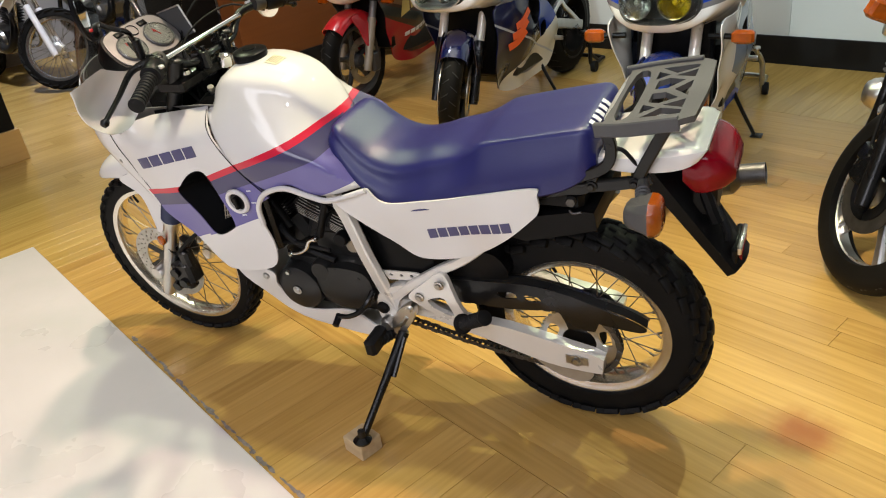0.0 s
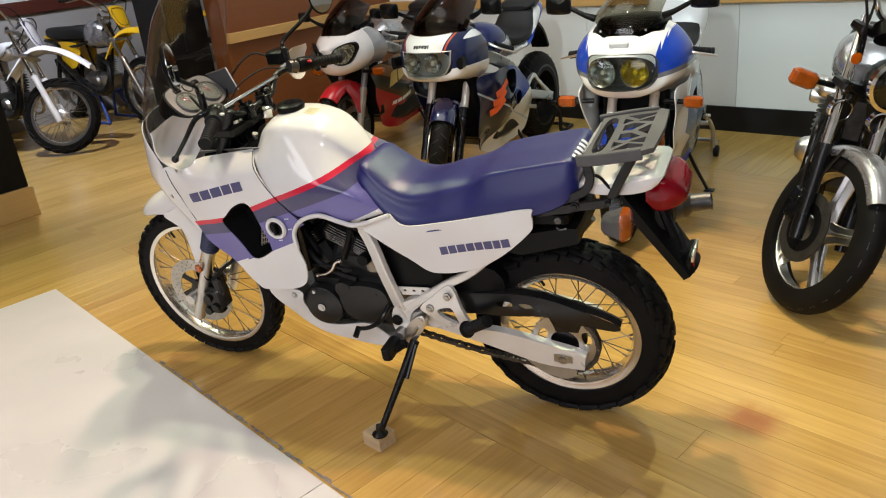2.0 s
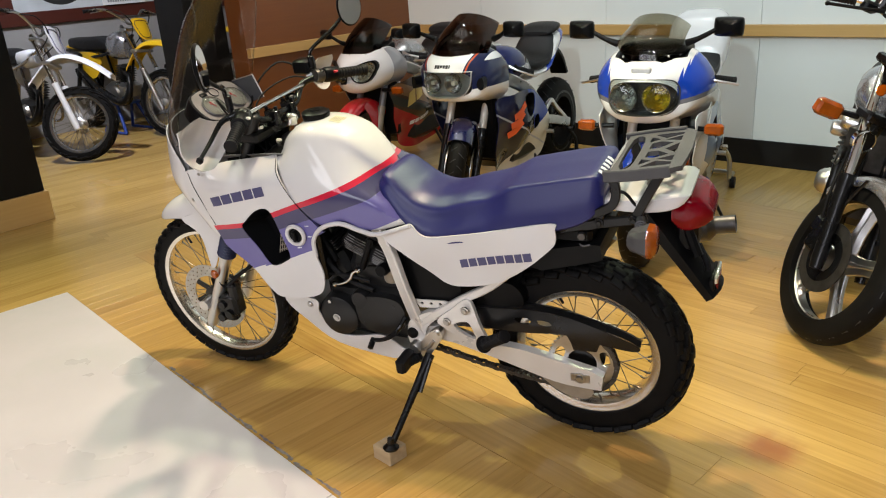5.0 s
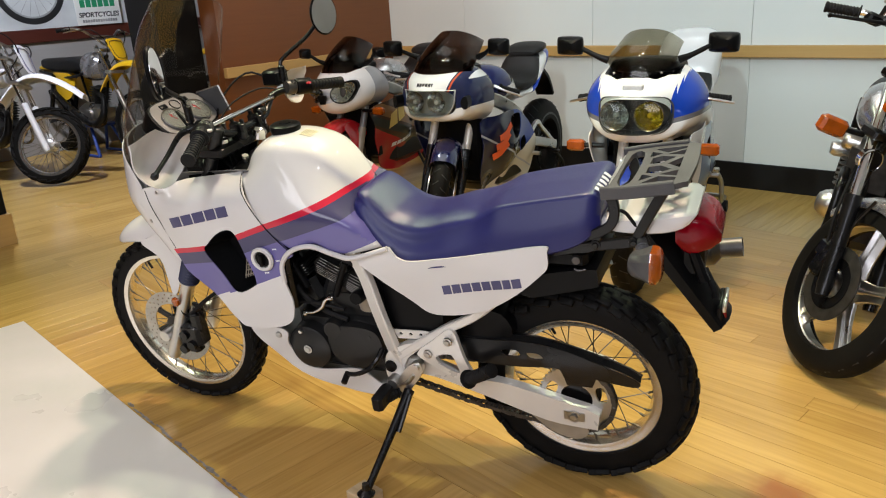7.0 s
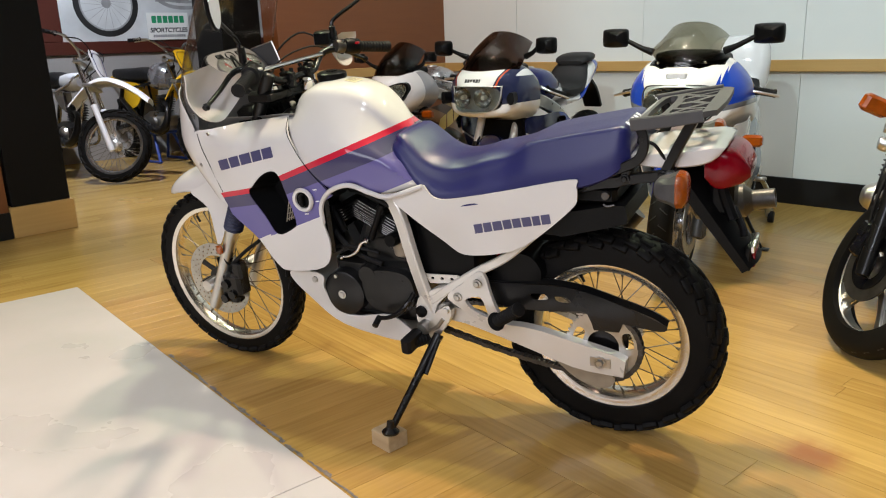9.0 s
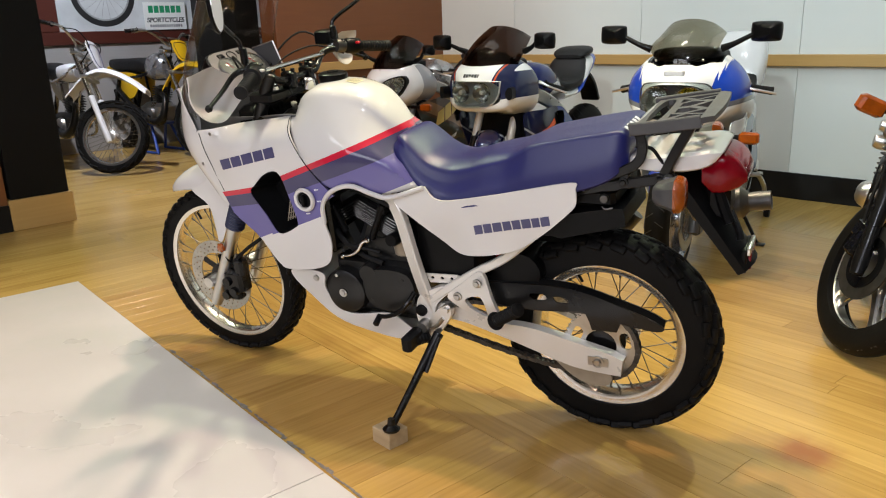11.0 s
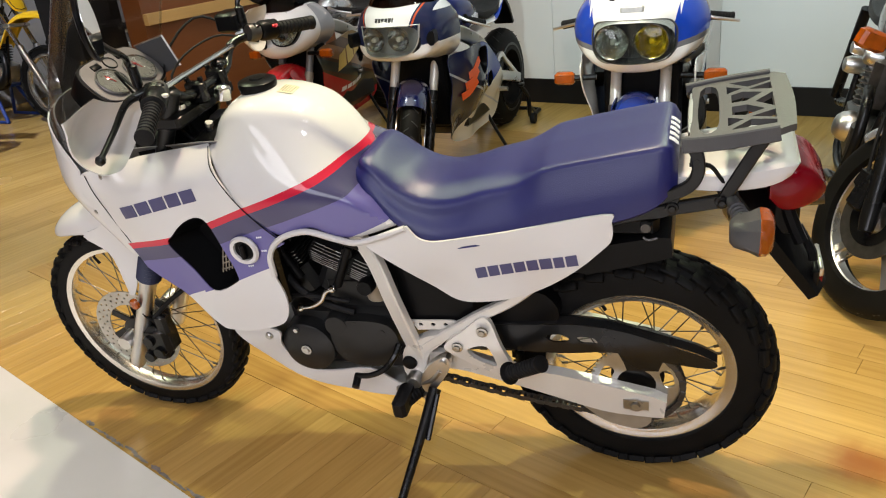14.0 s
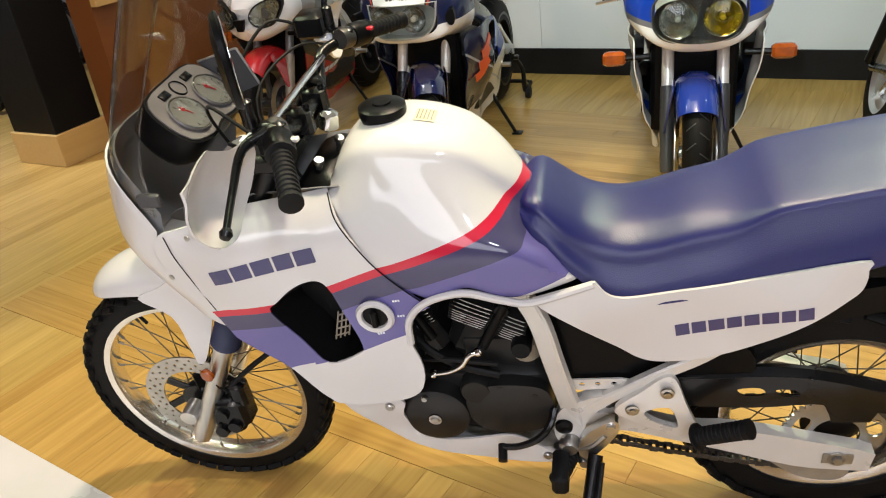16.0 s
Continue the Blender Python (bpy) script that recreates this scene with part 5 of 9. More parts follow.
for i in range(13):
    x = -1.03 + 0.445 * i / 12
    low = spline([(-1.03, 0.435), (-0.99, 0.372), (-0.898, 0.289), (-0.752, 0.250), (-0.585, 0.256)], x)
    w = spline([(-1.03, 0.150), (-0.95, 0.132), (-0.75, 0.125), (-0.585, 0.120)], x)
    loops.append([Vector((x, w * math.cos(a), low + 0.02 - 0.035 * math.sin(a))) for a in (math.pi * k / 12 for k in range(13))] + [Vector((x, -w * math.cos(a) * 0.96, low + 0.026 - 0.03 * math.sin(a))) for a in (math.pi * k / 12 for k in range(13))])
rings(bm, loops)
part("belly_floor", bm, M_WHITE, tourer)
for x, z in ((-0.937, 0.437), (-0.612, 0.279)):
    bm = bmesh.new()
    lathe(bm, [(0.001, 0.006), (0.006, 0.006), (0.008, 0.004), (0.010, 0.004), (0.011, 0.0)], (x, -belly_w(x, z) - 0.0005, z), (0, -1, 0), 18)
    part("bolt", bm, M_STEEL, tourer)

# silver frame, footrest plate, pegs
bm = bmesh.new()
tube(bm, [(-0.655, -0.115, 0.735), (-0.612, -0.128, 0.66), (-0.588, -0.128, 0.55), (-0.570, -0.122, 0.46), (-0.555, -0.115, 0.385), (-0.545, -0.11, 0.33)], 0.02, flat=(0.024, 0.042))
tube(bm, [(-0.548, -0.118, 0.395), (-0.47, -0.120, 0.452), (-0.38, -0.118, 0.512), (-0.29, -0.112, 0.565), (-0.18, -0.10, 0.66)], 0.02, flat=(0.022, 0.026))
tube(bm, [(-0.655, 0.115, 0.735), (-0.612, 0.128, 0.66), (-0.570, 0.122, 0.46), (-0.545, 0.11, 0.33)], 0.02, flat=(0.024, 0.042))
tube(bm, [(-0.548, 0.118, 0.395), (-0.38, 0.118, 0.512), (-0.18, 0.10, 0.66)], 0.02, flat=(0.022, 0.026))
poly = outline([(-0.585, 0.40), (-0.545, 0.43), (-0.50, 0.45), (-0.47, 0.44), (-0.52, 0.39), (-0.535, 0.33), (-0.53, 0.29), (-0.565, 0.29), (-0.595, 0.33)], 4)
shell(bm, poly, (), lambda u, v: Vector((u, -0.128, v)), 0.03, 0.03)
frame_ob = part("frame", bm, M_ALUP, tourer, "silver painted steel frame")
bm = bmesh.new()
lathe(bm, [(0.001, 0.010), (0.013, 0.010), (0.018, 0.007), (0.019, 0.0)], (-0.575, -0.129, 0.362), (0, -1, 0), 24)
part("pivot_cap", bm, M_BLACKP, frame_ob)
bm = bmesh.new()
shell(bm, [(-0.545, 0.452), (-0.44, 0.462), (-0.425, 0.480), (-0.455, 0.487), (-0.56, 0.480)], [[(-0.535 + k * 0.032 + 0.006 * math.cos(a), 0.469 + k * 0.002 + 0.005 * math.sin(a)) for a in (2 * math.pi * i / 8 for i in range(8))] for k in range(3)], lambda u, v: Vector((u, -0.112, v)), 0.004, 0.2)
part("gusset", bm, M_ALUP, frame_ob)
bm = bmesh.new()
PLATE = outline([(-0.468, 0.440), (-0.42, 0.480), (-0.375, 0.517), (-0.352, 0.508), (-0.335, 0.46), (-0.302, 0.372), (-0.325, 0.345), (-0.39, 0.375), (-0.455, 0.415)], 4, sharp=(5,))
CUT = outline([(-0.412, 0.432), (-0.365, 0.444), (-0.348, 0.402), (-0.352, 0.382), (-0.395, 0.402)], 4)
shell(bm, PLATE, [CUT], lambda u, v: Vector((u, -0.150 + 0.15 * abs(v - 0.43), v)), 0.014, 0.03)
foot_plate = part("footrest_plate", bm, M_ALUP, tourer, "silver footrest plate")
for x, z in ((-0.436, 0.438), (-0.370, 0.488)):
    bm = bmesh.new()
    lathe(bm, [(0.001, 0.008), (0.007, 0.008), (0.008, 0.004), (0.013, 0.003), (0.014, 0.0)], (x, -0.150, z), (0, -1, 0), 16)
    part("bolt", bm, M_STEEL, foot_plate)
bm = bmesh.new()
grip(bm, (-0.312, -0.168, 0.386), (-0.222, -0.205, 0.456), 0.018, 10)
part("pillion_footpeg", bm, M_RUBBER, foot_plate, "black rubber pillion footpeg")
bm = bmesh.new()
grip(bm, (-0.560, -0.125, 0.275), (-0.588, -0.215, 0.290), 0.018, 6)
cbox(bm, (-0.60, -0.235, 0.265), (-0.565, -0.150, 0.318), 0.010)
part("rider_footpeg", bm, M_RUBBER, frame_ob, "black rubber footpeg")
bm = bmesh.new()
tube(bm, [(-0.592, -0.135, 0.42), (-0.60, -0.16, 0.40), (-0.625, -0.175, 0.372), (-0.665, -0.18, 0.352), (-0.70, -0.178, 0.345)], [0.009, 0.008, 0.008, 0.007, 0.007], 8)
lathe(bm, [(0.003, -0.004), (0.010, -0.002), (0.010, 0.034), (0.003, 0.036)], (-0.703, -0.172, 0.342), (0.1, -1, -0.35), 12)
part("gear_lever", bm, M_BLACKM, tourer, "black gear lever")

# side stand and its bracket
bm = bmesh.new()
poly = outline([(-0.538, 0.345), (-0.505, 0.385), (-0.470, 0.405), (-0.462, 0.38), (-0.478, 0.345), (-0.522, 0.288), (-0.545, 0.30)], 3)
shell(bm, poly, (), lambda u, v: Vector((u, -0.152, v)), 0.022, 0.03)
lathe(bm, [(0.002, 0.008), (0.009, 0.008), (0.010, 0.0)], (-0.478, -0.152, 0.388), (0, -1, 0), 10)
bracket = part("stand_bracket", bm, M_ALU, tourer, "cast aluminium stand bracket")
bm = bmesh.new()
for cx, cz, r in ((-0.565, 0.315, 0.022), (-0.535, 0.270, 0.014), (-0.59, 0.285, 0.012)):
    lathe(bm, [(0.002, 0.018), (r * 0.7, 0.018), (r, 0.008), (r, -0.02)], (cx, -0.138, cz), (0, -1, 0), 18)
tube(bm, [(-0.575, -0.14, 0.30), (-0.52, -0.15, 0.325), (-0.49, -0.15, 0.36)], 0.007, 8)
part("shift_linkage", bm, M_STEEL, tourer, "worn steel linkage")
bm = bmesh.new()
foot = Vector((-0.562, -0.392, 0.110))
top = Vector((-0.510, -0.155, 0.305))
tube(bm, [top, top.lerp(foot, 0.25), top.lerp(foot, 0.6), foot + (top - foot) * 0.02], [0.016, 0.0135, 0.011, 0.0105], 12)
tube(bm, [top + Vector((0.012, -0.02, 0)), top.lerp(foot, 0.42) + Vector((0.02, 0.005, 0.0))], 0.007, 8)
lathe(bm, [(0.004, -0.006), (0.024, -0.006), (0.026, 0.0), (0.012, 0.012), (0.010, 0.03)], foot, (0.0, 0.18, 1), 20)
part("side_stand", bm, M_BLACKM, tourer, "black tubular side stand")

# swing arm, chain, sprocket, chain guard
bm = bmesh.new()
poly = outline([(-0.52, 0.385), (-0.43, 0.378), (-0.327, 0.354), (-0.21, 0.350), (0.010, 0.306), (0.040, 0.292), (0.034, 0.243), (-0.005, 0.243), (-0.11, 0.250), (-0.28, 0.298), (-0.44, 0.335), (-0.52, 0.34)], 3, sharp=(4, 5, 6, 7))
shell(bm, poly, (), lambda u, v: Vector((u, -0.118 + 0.03 * max(0, -u - 0.3), v)), 0.030, 0.05)
shell(bm, poly, (), lambda u, v: Vector((u, 0.090, v + 0.016)), 0.036, 0.05)
swingarm = part("swing_arm", bm, M_ALUP, tourer, "silver box-section swing arm")
bm = bmesh.new()
ring_lathe(bm, [(0.014, -0.001), (0.018, -0.001), (0.018, 0.004), (0.014, 0.004)], (-0.030, -0.120, 0.280), (0, -1, 0), 20)
lathe(bm, [(0.002, 0.010), (0.009, 0.010), (0.011, 0.006), (0.012, 0.0)], (-0.030, -0.119, 0.280), (0, -1, 0), 6)
cbox(bm, (-0.058, -0.1215, 0.266), (0.000, -0.1195, 0.294), 0.008)
part("axle_nut", bm, M_STEEL, swingarm)
bm = bmesh.new()
teeth, cx, cz = 46, R_AX[0], R_AX[2]
poly = []
for k in range(teeth):
    for j, r in ((0, 0.099), (0.3, 0.106), (0.5, 0.106), (0.8, 0.099)):
        a = 2 * math.pi * (k + j) / teeth
        poly.append((cx + r * math.cos(a), cz + r * math.sin(a)))
cuts = [[(cx + 0.045 * math.cos(a), cz + 0.045 * math.sin(a)) for a in (2 * math.pi * i / 24 for i in range(24))]]
for k in range(5):
    a0 = 2 * math.pi * k / 5
    cuts.append(outline([(cx + r * math.cos(a0 + b), cz + r * math.sin(a0 + b)) for r, b in ((0.062, 0.0), (0.086, 0.05), (0.088, 0.55), (0.064, 0.62))], 3))
shell(bm, poly, cuts, lambda u, v: Vector((u, -0.088, v)), 0.006, 0.2)
part("rear_sprocket", bm, M_STEEL, rear_wheel, "steel rear sprocket")
chain = bmesh.new()
path = []
for k in range(40):
    t = k / 39
    path.append(Vector((-0.535 + t * 0.50, -0.086, 0.292 - t * 0.079 - 0.012 * math.sin(math.pi * t))))
for k in range(28):
    a = -math.pi / 2 + math.pi * k / 27
    path.append(Vector((cx + 0.104 * math.cos(a), -0.086, cz + 0.104 * math.sin(a))))
for k in range(36):
    t = k / 35
    path.append(Vector((cx - t * 0.49, -0.086, cz + 0.104 - t * 0.03)))
lengths, total = [0.0], 0.0
for a, b in zip(path, path[1:]):
    total += (b - a).length
    lengths.append(total)
s, i = 0.0, 0
while s < total - 0.016:
    while lengths[i + 1] < s:
        i += 1
    f = (s - lengths[i]) / max(1e-6, lengths[i + 1] - lengths[i])
    p = path[i].lerp(path[i + 1], f)
    d = (path[i + 1] - path[i]).normalized()
    rot = Matrix(((d.x, 0, -d.z, p.x), (0, 1, 0, p.y), (d.z, 0, d.x, p.z), (0, 0, 0, 1)))
    wide = 0.010 if int(s / 0.0159) % 2 else 0.0075
    for sg in (-1, 1):
        cbox(chain, (-0.0015, sg * wide - 0.0012, -0.0068), (0.0172, sg * wide + 0.0012, 0.0068), 0.003, rot)
    cbox(chain, (-0.004, -0.0095, -0.004), (0.004, 0.0095, 0.004), 0.002, rot)
    s += 0.0159
part("chain", chain, M_DSTEEL, tourer, "dark oiled roller chain")
bm = bmesh.new()
poly = outline([(-0.375, 0.470), (-0.27, 0.478), (-0.17, 0.486), (-0.08, 0.478), (0.02, 0.452), (0.10, 0.428), (0.145, 0.405), (0.128, 0.391), (0.06, 0.396), (0.03, 0.400), (0.02, 0.372), (-0.05, 0.368), (-0.062, 0.402), (-0.085, 0.420), (-0.20, 0.405), (-0.35, 0.412)], 3, sharp=(9, 10, 11))
slots = [outline([(-0.232, 0.452), (-0.19, 0.456), (-0.18, 0.442), (-0.218, 0.438)], 3), outline([(-0.160, 0.453), (-0.125, 0.453), (-0.115, 0.440), (-0.150, 0.439)], 3)]
shell(bm, poly, slots, lambda u, v: Vector((u, -0.104 + 0.25 * max(0, v - 0.44), v)), 0.004, 0.03)
top_edge = [(-0.375, 0.470), (-0.27, 0.478), (-0.17, 0.486), (-0.08, 0.478), (0.02, 0.452), (0.10, 0.428), (0.145, 0.405)]
loops = []
for x, z in [(p.x, p.y) for p in smooth_path([(a, b, 0) for a, b in top_edge], 4)]:
    loops.append([Vector((x, -0.097, z)), Vector((x, -0.080, z + 0.010)), Vector((x, -0.062, z + 0.002)), Vector((x, -0.062, z - 0.002)), Vector((x, -0.080, z + 0.006)), Vector((x, -0.094, z - 0.004))])
rings(bm, loops)
part("chain_guard", bm, M_BLACKM, tourer, "black plastic chain guard")
bm = bmesh.new()
poly = outline([(-0.165, 0.262), (-0.10, 0.256), (-0.06, 0.24), (0.0, 0.232), (0.0, 0.205), (-0.03, 0.188), (-0.09, 0.198), (-0.14, 0.232)], 3)
shell(bm, poly, (), lambda u, v: Vector((u, -0.102, v)), 0.026, 0.05)
for x, z in ((-0.14, 0.25), (-0.085, 0.24)):
    lathe(bm, [(0.002, 0.004), (0.006, 0.004), (0.006, 0.0)], (x, -0.102, z), (0, -1, 0), 10)
part("chain_guide", bm, M_BRONZE, swingarm, "cream chain guide")
bm = bmesh.new()
poly = outline([(-0.34, 0.52), (-0.30, 0.56), (-0.23, 0.56), (-0.20, 0.50), (-0.26, 0.44), (-0.36, 0.44)], 3)
shell(bm, poly, (), lambda u, v: Vector((u, -0.09, v)), 0.16, 0.05)
part("inner_mudguard", bm, M_BLACKP, tourer, "black inner mudguard")

# tail: subframe, tool box, rack, white tail panel, lamp, mudguard, indicators
bm = bmesh.new()
for s in (-1, 1):
    tube(bm, [(-0.36, s * 0.118, 0.735), (-0.20, s * 0.122, 0.755), (-0.09, s * 0.124, 0.776), (0.01, s * 0.124, 0.800), (0.135, s * 0.118, 0.822), (0.165, s * 0.112, 0.830)], 0.011, flat=(0.016, 0.026))
    tube(bm, [(-0.09, s * 0.128, 0.776), (0.0, s * 0.13, 0.822), (0.07, s * 0.132, 0.856), (0.090, s * 0.132, 0.888), (0.088, s * 0.132, 0.925), (0.072, s * 0.130, 0.950)], 0.011, flat=(0.014, 0.024))
    tube(bm, [(0.135, s * 0.122, 0.820), (0.165, s * 0.128, 0.885), (0.205, s * 0.130, 0.964)], 0.011, flat=(0.014, 0.024))
    tube(bm, [(-0.04, s * 0.127, 0.792), (0.03, s * 0.127, 0.80), (0.05, s * 0.127, 0.835)], 0.011, flat=(0.010, 0.020))
    for x, z in ((-0.055, 0.790), (0.088, 0.912), (0.135, 0.825), (0.045, 0.812)):
        lathe(bm, [(0.001, 0.010), (0.006, 0.010), (0.008, 0.006), (0.012, 0.005), (0.013, 0.0)], (x, s * 0.130, z), (0, s, 0), 14)
carrier_frame = part("rack_bracket", bm, M_BLACKM, tourer, "black steel rack brackets")
bm = bmesh.new()
shell(bm, outline([(-0.165, 0.652), (-0.126, 0.642), (0.030, 0.687), (0.047, 0.700), (0.043, 0.738), (0.0, 0.735), (-0.15, 0.702)], 3, sharp=(0, 1, 4, 6)), (), lambda u, v: Vector((u, -0.124, v)), 0.22, 0.06)
cbox(bm, (-0.10, -0.12, 0.735), (0.02, 0.12, 0.785), 0.012)
part("tool_box", bm, M_BLACKP, tourer, "black under-seat tool box")
bm = bmesh.new()
lathe(bm, [(0.002, 0.010), (0.010, 0.010), (0.012, 0.006), (0.012, 0.0)], (-0.005, -0.122, 0.764), (0, -1, 0), 18)
tube(bm, [(-0.01, -0.128, 0.742), (0.0, -0.132, 0.738), (0.018, -0.130, 0.742)], 0.003, 6)
part("helmet_lock", bm, M_DSTEEL, tourer, "steel helmet lock")
bm = bmesh.new()


def rack_at(u, v):
    return Vector((u, v, 0.954 + 0.16 * (u - 0.06) - 0.15 * max(0, u - 0.235)))


RACK = outline([(0.074, -0.138), (0.074, 0.138), (0.130, 0.147), (0.222, 0.147), (0.252, 0.128), (0.258, 0.0), (0.252, -0.128), (0.222, -0.147), (0.130, -0.147)], 3, sharp=(0, 1, 3, 4, 6, 7))
HOLES = [outline([(0.090, -0.098), (0.120, -0.106), (0.126, 0.0), (0.120, 0.106), (0.090, 0.098)], 3),
         [(0.145, 0.118), (0.222, 0.116), (0.222, 0.100), (0.180, 0.082)], [(0.222, 0.090), (0.222, 0.052), (0.180, 0.070)],
         [(0.140, 0.100), (0.168, 0.078), (0.140, 0.060)], [(0.148, 0.050), (0.170, 0.060), (0.205, 0.042), (0.175, 0.010), (0.148, 0.010)],
         [(0.222, 0.036), (0.222, -0.036), (0.190, 0.0)], [(0.148, -0.050), (0.170, -0.060), (0.205, -0.042), (0.175, -0.010), (0.148, -0.010)],
         [(0.140, -0.100), (0.168, -0.078), (0.140, -0.060)], [(0.222, -0.090), (0.222, -0.052), (0.180, -0.070)], [(0.145, -0.118), (0.222, -0.116), (0.222, -0.100), (0.180, -0.082)]]
shell(bm, RACK, HOLES, rack_at, 0.013, 0.05, inner=(0, 0, -1))
tube(bm, [(0.062, -0.138, 0.947), (0.13, -0.146, 0.957), (0.225, -0.142, 0.972)], 0.01, flat=(0.014, 0.030))
tube(bm, [(0.062, 0.138, 0.947), (0.13, 0.146, 0.957), (0.225, 0.142, 0.972)], 0.01, flat=(0.014, 0.030))
rack = part("luggage_rack", bm, M_RACK, tourer, "grey moulded luggage rack with triangular cut-outs")
bm = bmesh.new()
tube(bm, [(0.075, -0.10, 0.951), (0.073, 0.0, 0.952), (0.075, 0.10, 0.951)], 0.008, flat=(0.010, 0.010))
part("grab_bar", bm, M_ALU, rack)
bm = bmesh.new()
loft(bm, 0.03, 0.270, 16, [(0.03, 0.100), (0.10, 0.115), (0.20, 0.114), (0.262, 0.100), (0.270, 0.085)], [(0.03, 0.866), (0.10, 0.878), (0.20, 0.890), (0.250, 0.894), (0.270, 0.882)], [(0.03, 0.842), (0.10, 0.832), (0.20, 0.836), (0.250, 0.856), (0.270, 0.890)], 5.0)
part("tail_panel", bm, M_WHITE, tourer, "white tail panel")
bm = bmesh.new()
loft(bm, 0.222, 0.322, 12, [(0.222, 0.086), (0.27, 0.088), (0.305, 0.076), (0.322, 0.058)], [(0.222, 0.868), (0.262, 0.878), (0.300, 0.862), (0.322, 0.830)], [(0.222, 0.802), (0.248, 0.778), (0.300, 0.790), (0.322, 0.806)], 7.0)
lamp = part("tail_lamp", bm, M_REDLENS, tourer, "large red tail lamp")
bm = bmesh.new()
loops = []
for i in range(9):
    t = i / 8
    cxx, czz = 0.150 + 0.182 * t, 0.838 - 0.262 * t
    w = 0.078 - 0.012 * t
    e = Vector((0.262, 0, 0.182)).normalized()
    half = 0.030 - 0.010 * t
    loops.append([Vector((cxx, 0, czz)) + e * a + Vector((0, b, 0)) for a, b in ((half, -w * 0.5), (half * 1.15, 0), (half, w * 0.5), (0, w), (-half, w), (-half, w * 0.92), (0, 0), (-half, -w * 0.92), (-half, -w), (0, -w))])
rings(bm, loops)
rear_guard = part("rear_mudguard", bm, M_BLACKP, tourer, "black plastic rear mudguard")
bm = bmesh.new()
cbox(bm, (0.318, -0.055, 0.565), (0.332, 0.055, 0.628), 0.004, pose(0, 0, 0))
part("plate_holder", bm, M_BLACKP, rear_guard)
bm = bmesh.new()
cbox(bm, (0.333, -0.040, 0.572), (0.341, 0.040, 0.615), 0.003)
part("rear_reflector", bm, M_REDLENS, rear_guard, "red rear reflector")
bm = bmesh.new()
cbox(bm, (0.330, -0.05, 0.612), (0.340, 0.05, 0.632), 0.003)
part("plate_edge", bm, M_ALU, rear_guard)
bm = bmesh.new()
tube(bm, [(0.255, -0.04, 0.78), (0.275, -0.05, 0.73), (0.29, -0.06, 0.70)], 0.014, 8)
tube(bm, [(0.285, -0.03, 0.72), (0.31, -0.055, 0.68), (0.315, -0.065, 0.66)], 0.009, 8)
cbox(bm, (0.225, -0.05, 0.70), (0.285, 0.05, 0.79), 0.015)
part("lamp_bracket", bm, M_BLACKP, rear_guard)


def indicator(bm, s):
    loft_m = Matrix.Translation((0.190, s * 0.250, 0.832))
    loops = []
    for x, w, h in ((-0.044, 0.018, 0.016), (-0.036, 0.026, 0.024), (-0.011, 0.031, 0.031), (0.004, 0.036, 0.038)):
        loops.append([loft_m @ Vector((x, w * a, h * b)) for a, b in ((1, 0.6), (0.6, 1), (-0.6, 1), (-1, 0.6), (-1, -0.6), (-0.6, -1), (0.6, -1), (1, -0.6))])
    rings(bm, loops)
    tube(bm, [(0.145, s * 0.10, 0.826), (0.160, s * 0.16, 0.830), (0.172, s * 0.225, 0.832)], 0.012, 10)
    for k in range(4):
        y = 0.165 + k * 0.012
        lathe(bm, [(0.012, 0), (0.016, 0.002), (0.016, 0.005), (0.012, 0.007)], (0.160 + k * 0.003, s * y, 0.830), (0.2, s, 0.0), 12)


for s in (-1, 1):
    bm = bmesh.new()
    indicator(bm, s)
    ind = part("rear_indicator", bm, M_GREYP, tourer, "grey-bodied amber rear indicator")
    bm = bmesh.new()
    loops = []
    for x, w, h in ((0.004, 0.036, 0.038), (0.016, 0.035, 0.037), (0.024, 0.029, 0.032), (0.028, 0.018, 0.025)):
        loops.append([Vector((0.190 + x, s * 0.250 + w * a, 0.832 + h * b)) for a, b in ((1, 0.6), (0.6, 1), (-0.6, 1), (-1, 0.6), (-1, -0.6), (-0.6, -1), (0.6, -1), (1, -0.6))])
    rings(bm, loops)
    part("lens", bm, M_AMBER, ind, "amber lens")
bm = bmesh.new()
lathe(bm, [(0.02, -0.16), (0.040, -0.15), (0.046, -0.12), (0.046, -0.05), (0.044, -0.02), (0.026, 0.0), (0.026, 0.055), (0.022, 0.055), (0.020, 0.0)], (0.305, 0.195, 0.668), (1, 0.02, 0.16), 28)
part("silencer", bm, M_DSTEEL, tourer, "dull steel silencer")
bm = bmesh.new()
tube(bm, [(-0.30, 0.13, 0.36), (-0.15, 0.16, 0.44), (-0.05, 0.18, 0.55), (0.0, 0.19, 0.61)], 0.022, 12)
part("exhaust_pipe", bm, M_DSTEEL, tourer)
bm = bmesh.new()
tube(bm, [(0.075, -0.132, 0.905), (0.11, -0.126, 0.90), (0.13, -0.115, 0.870), (0.15, -0.110, 0.84)], 0.0045, 6)
part("cable", bm, M_RUBBER, tourer)
bm = bmesh.new()
lathe(bm, [(0.006, -0.14), (0.030, -0.13), (0.032, 0.05), (0.018, 0.06), (0.016, 0.12)], (-0.35, 0.0, 0.55), (0.4, 0, 1), 18)
part("shock_absorber", bm, M_REDP, tourer, "red sprung shock absorber")

# handlebar, grips, levers, guards, mirrors, instruments
SY = 0.032
bm = bmesh.new()
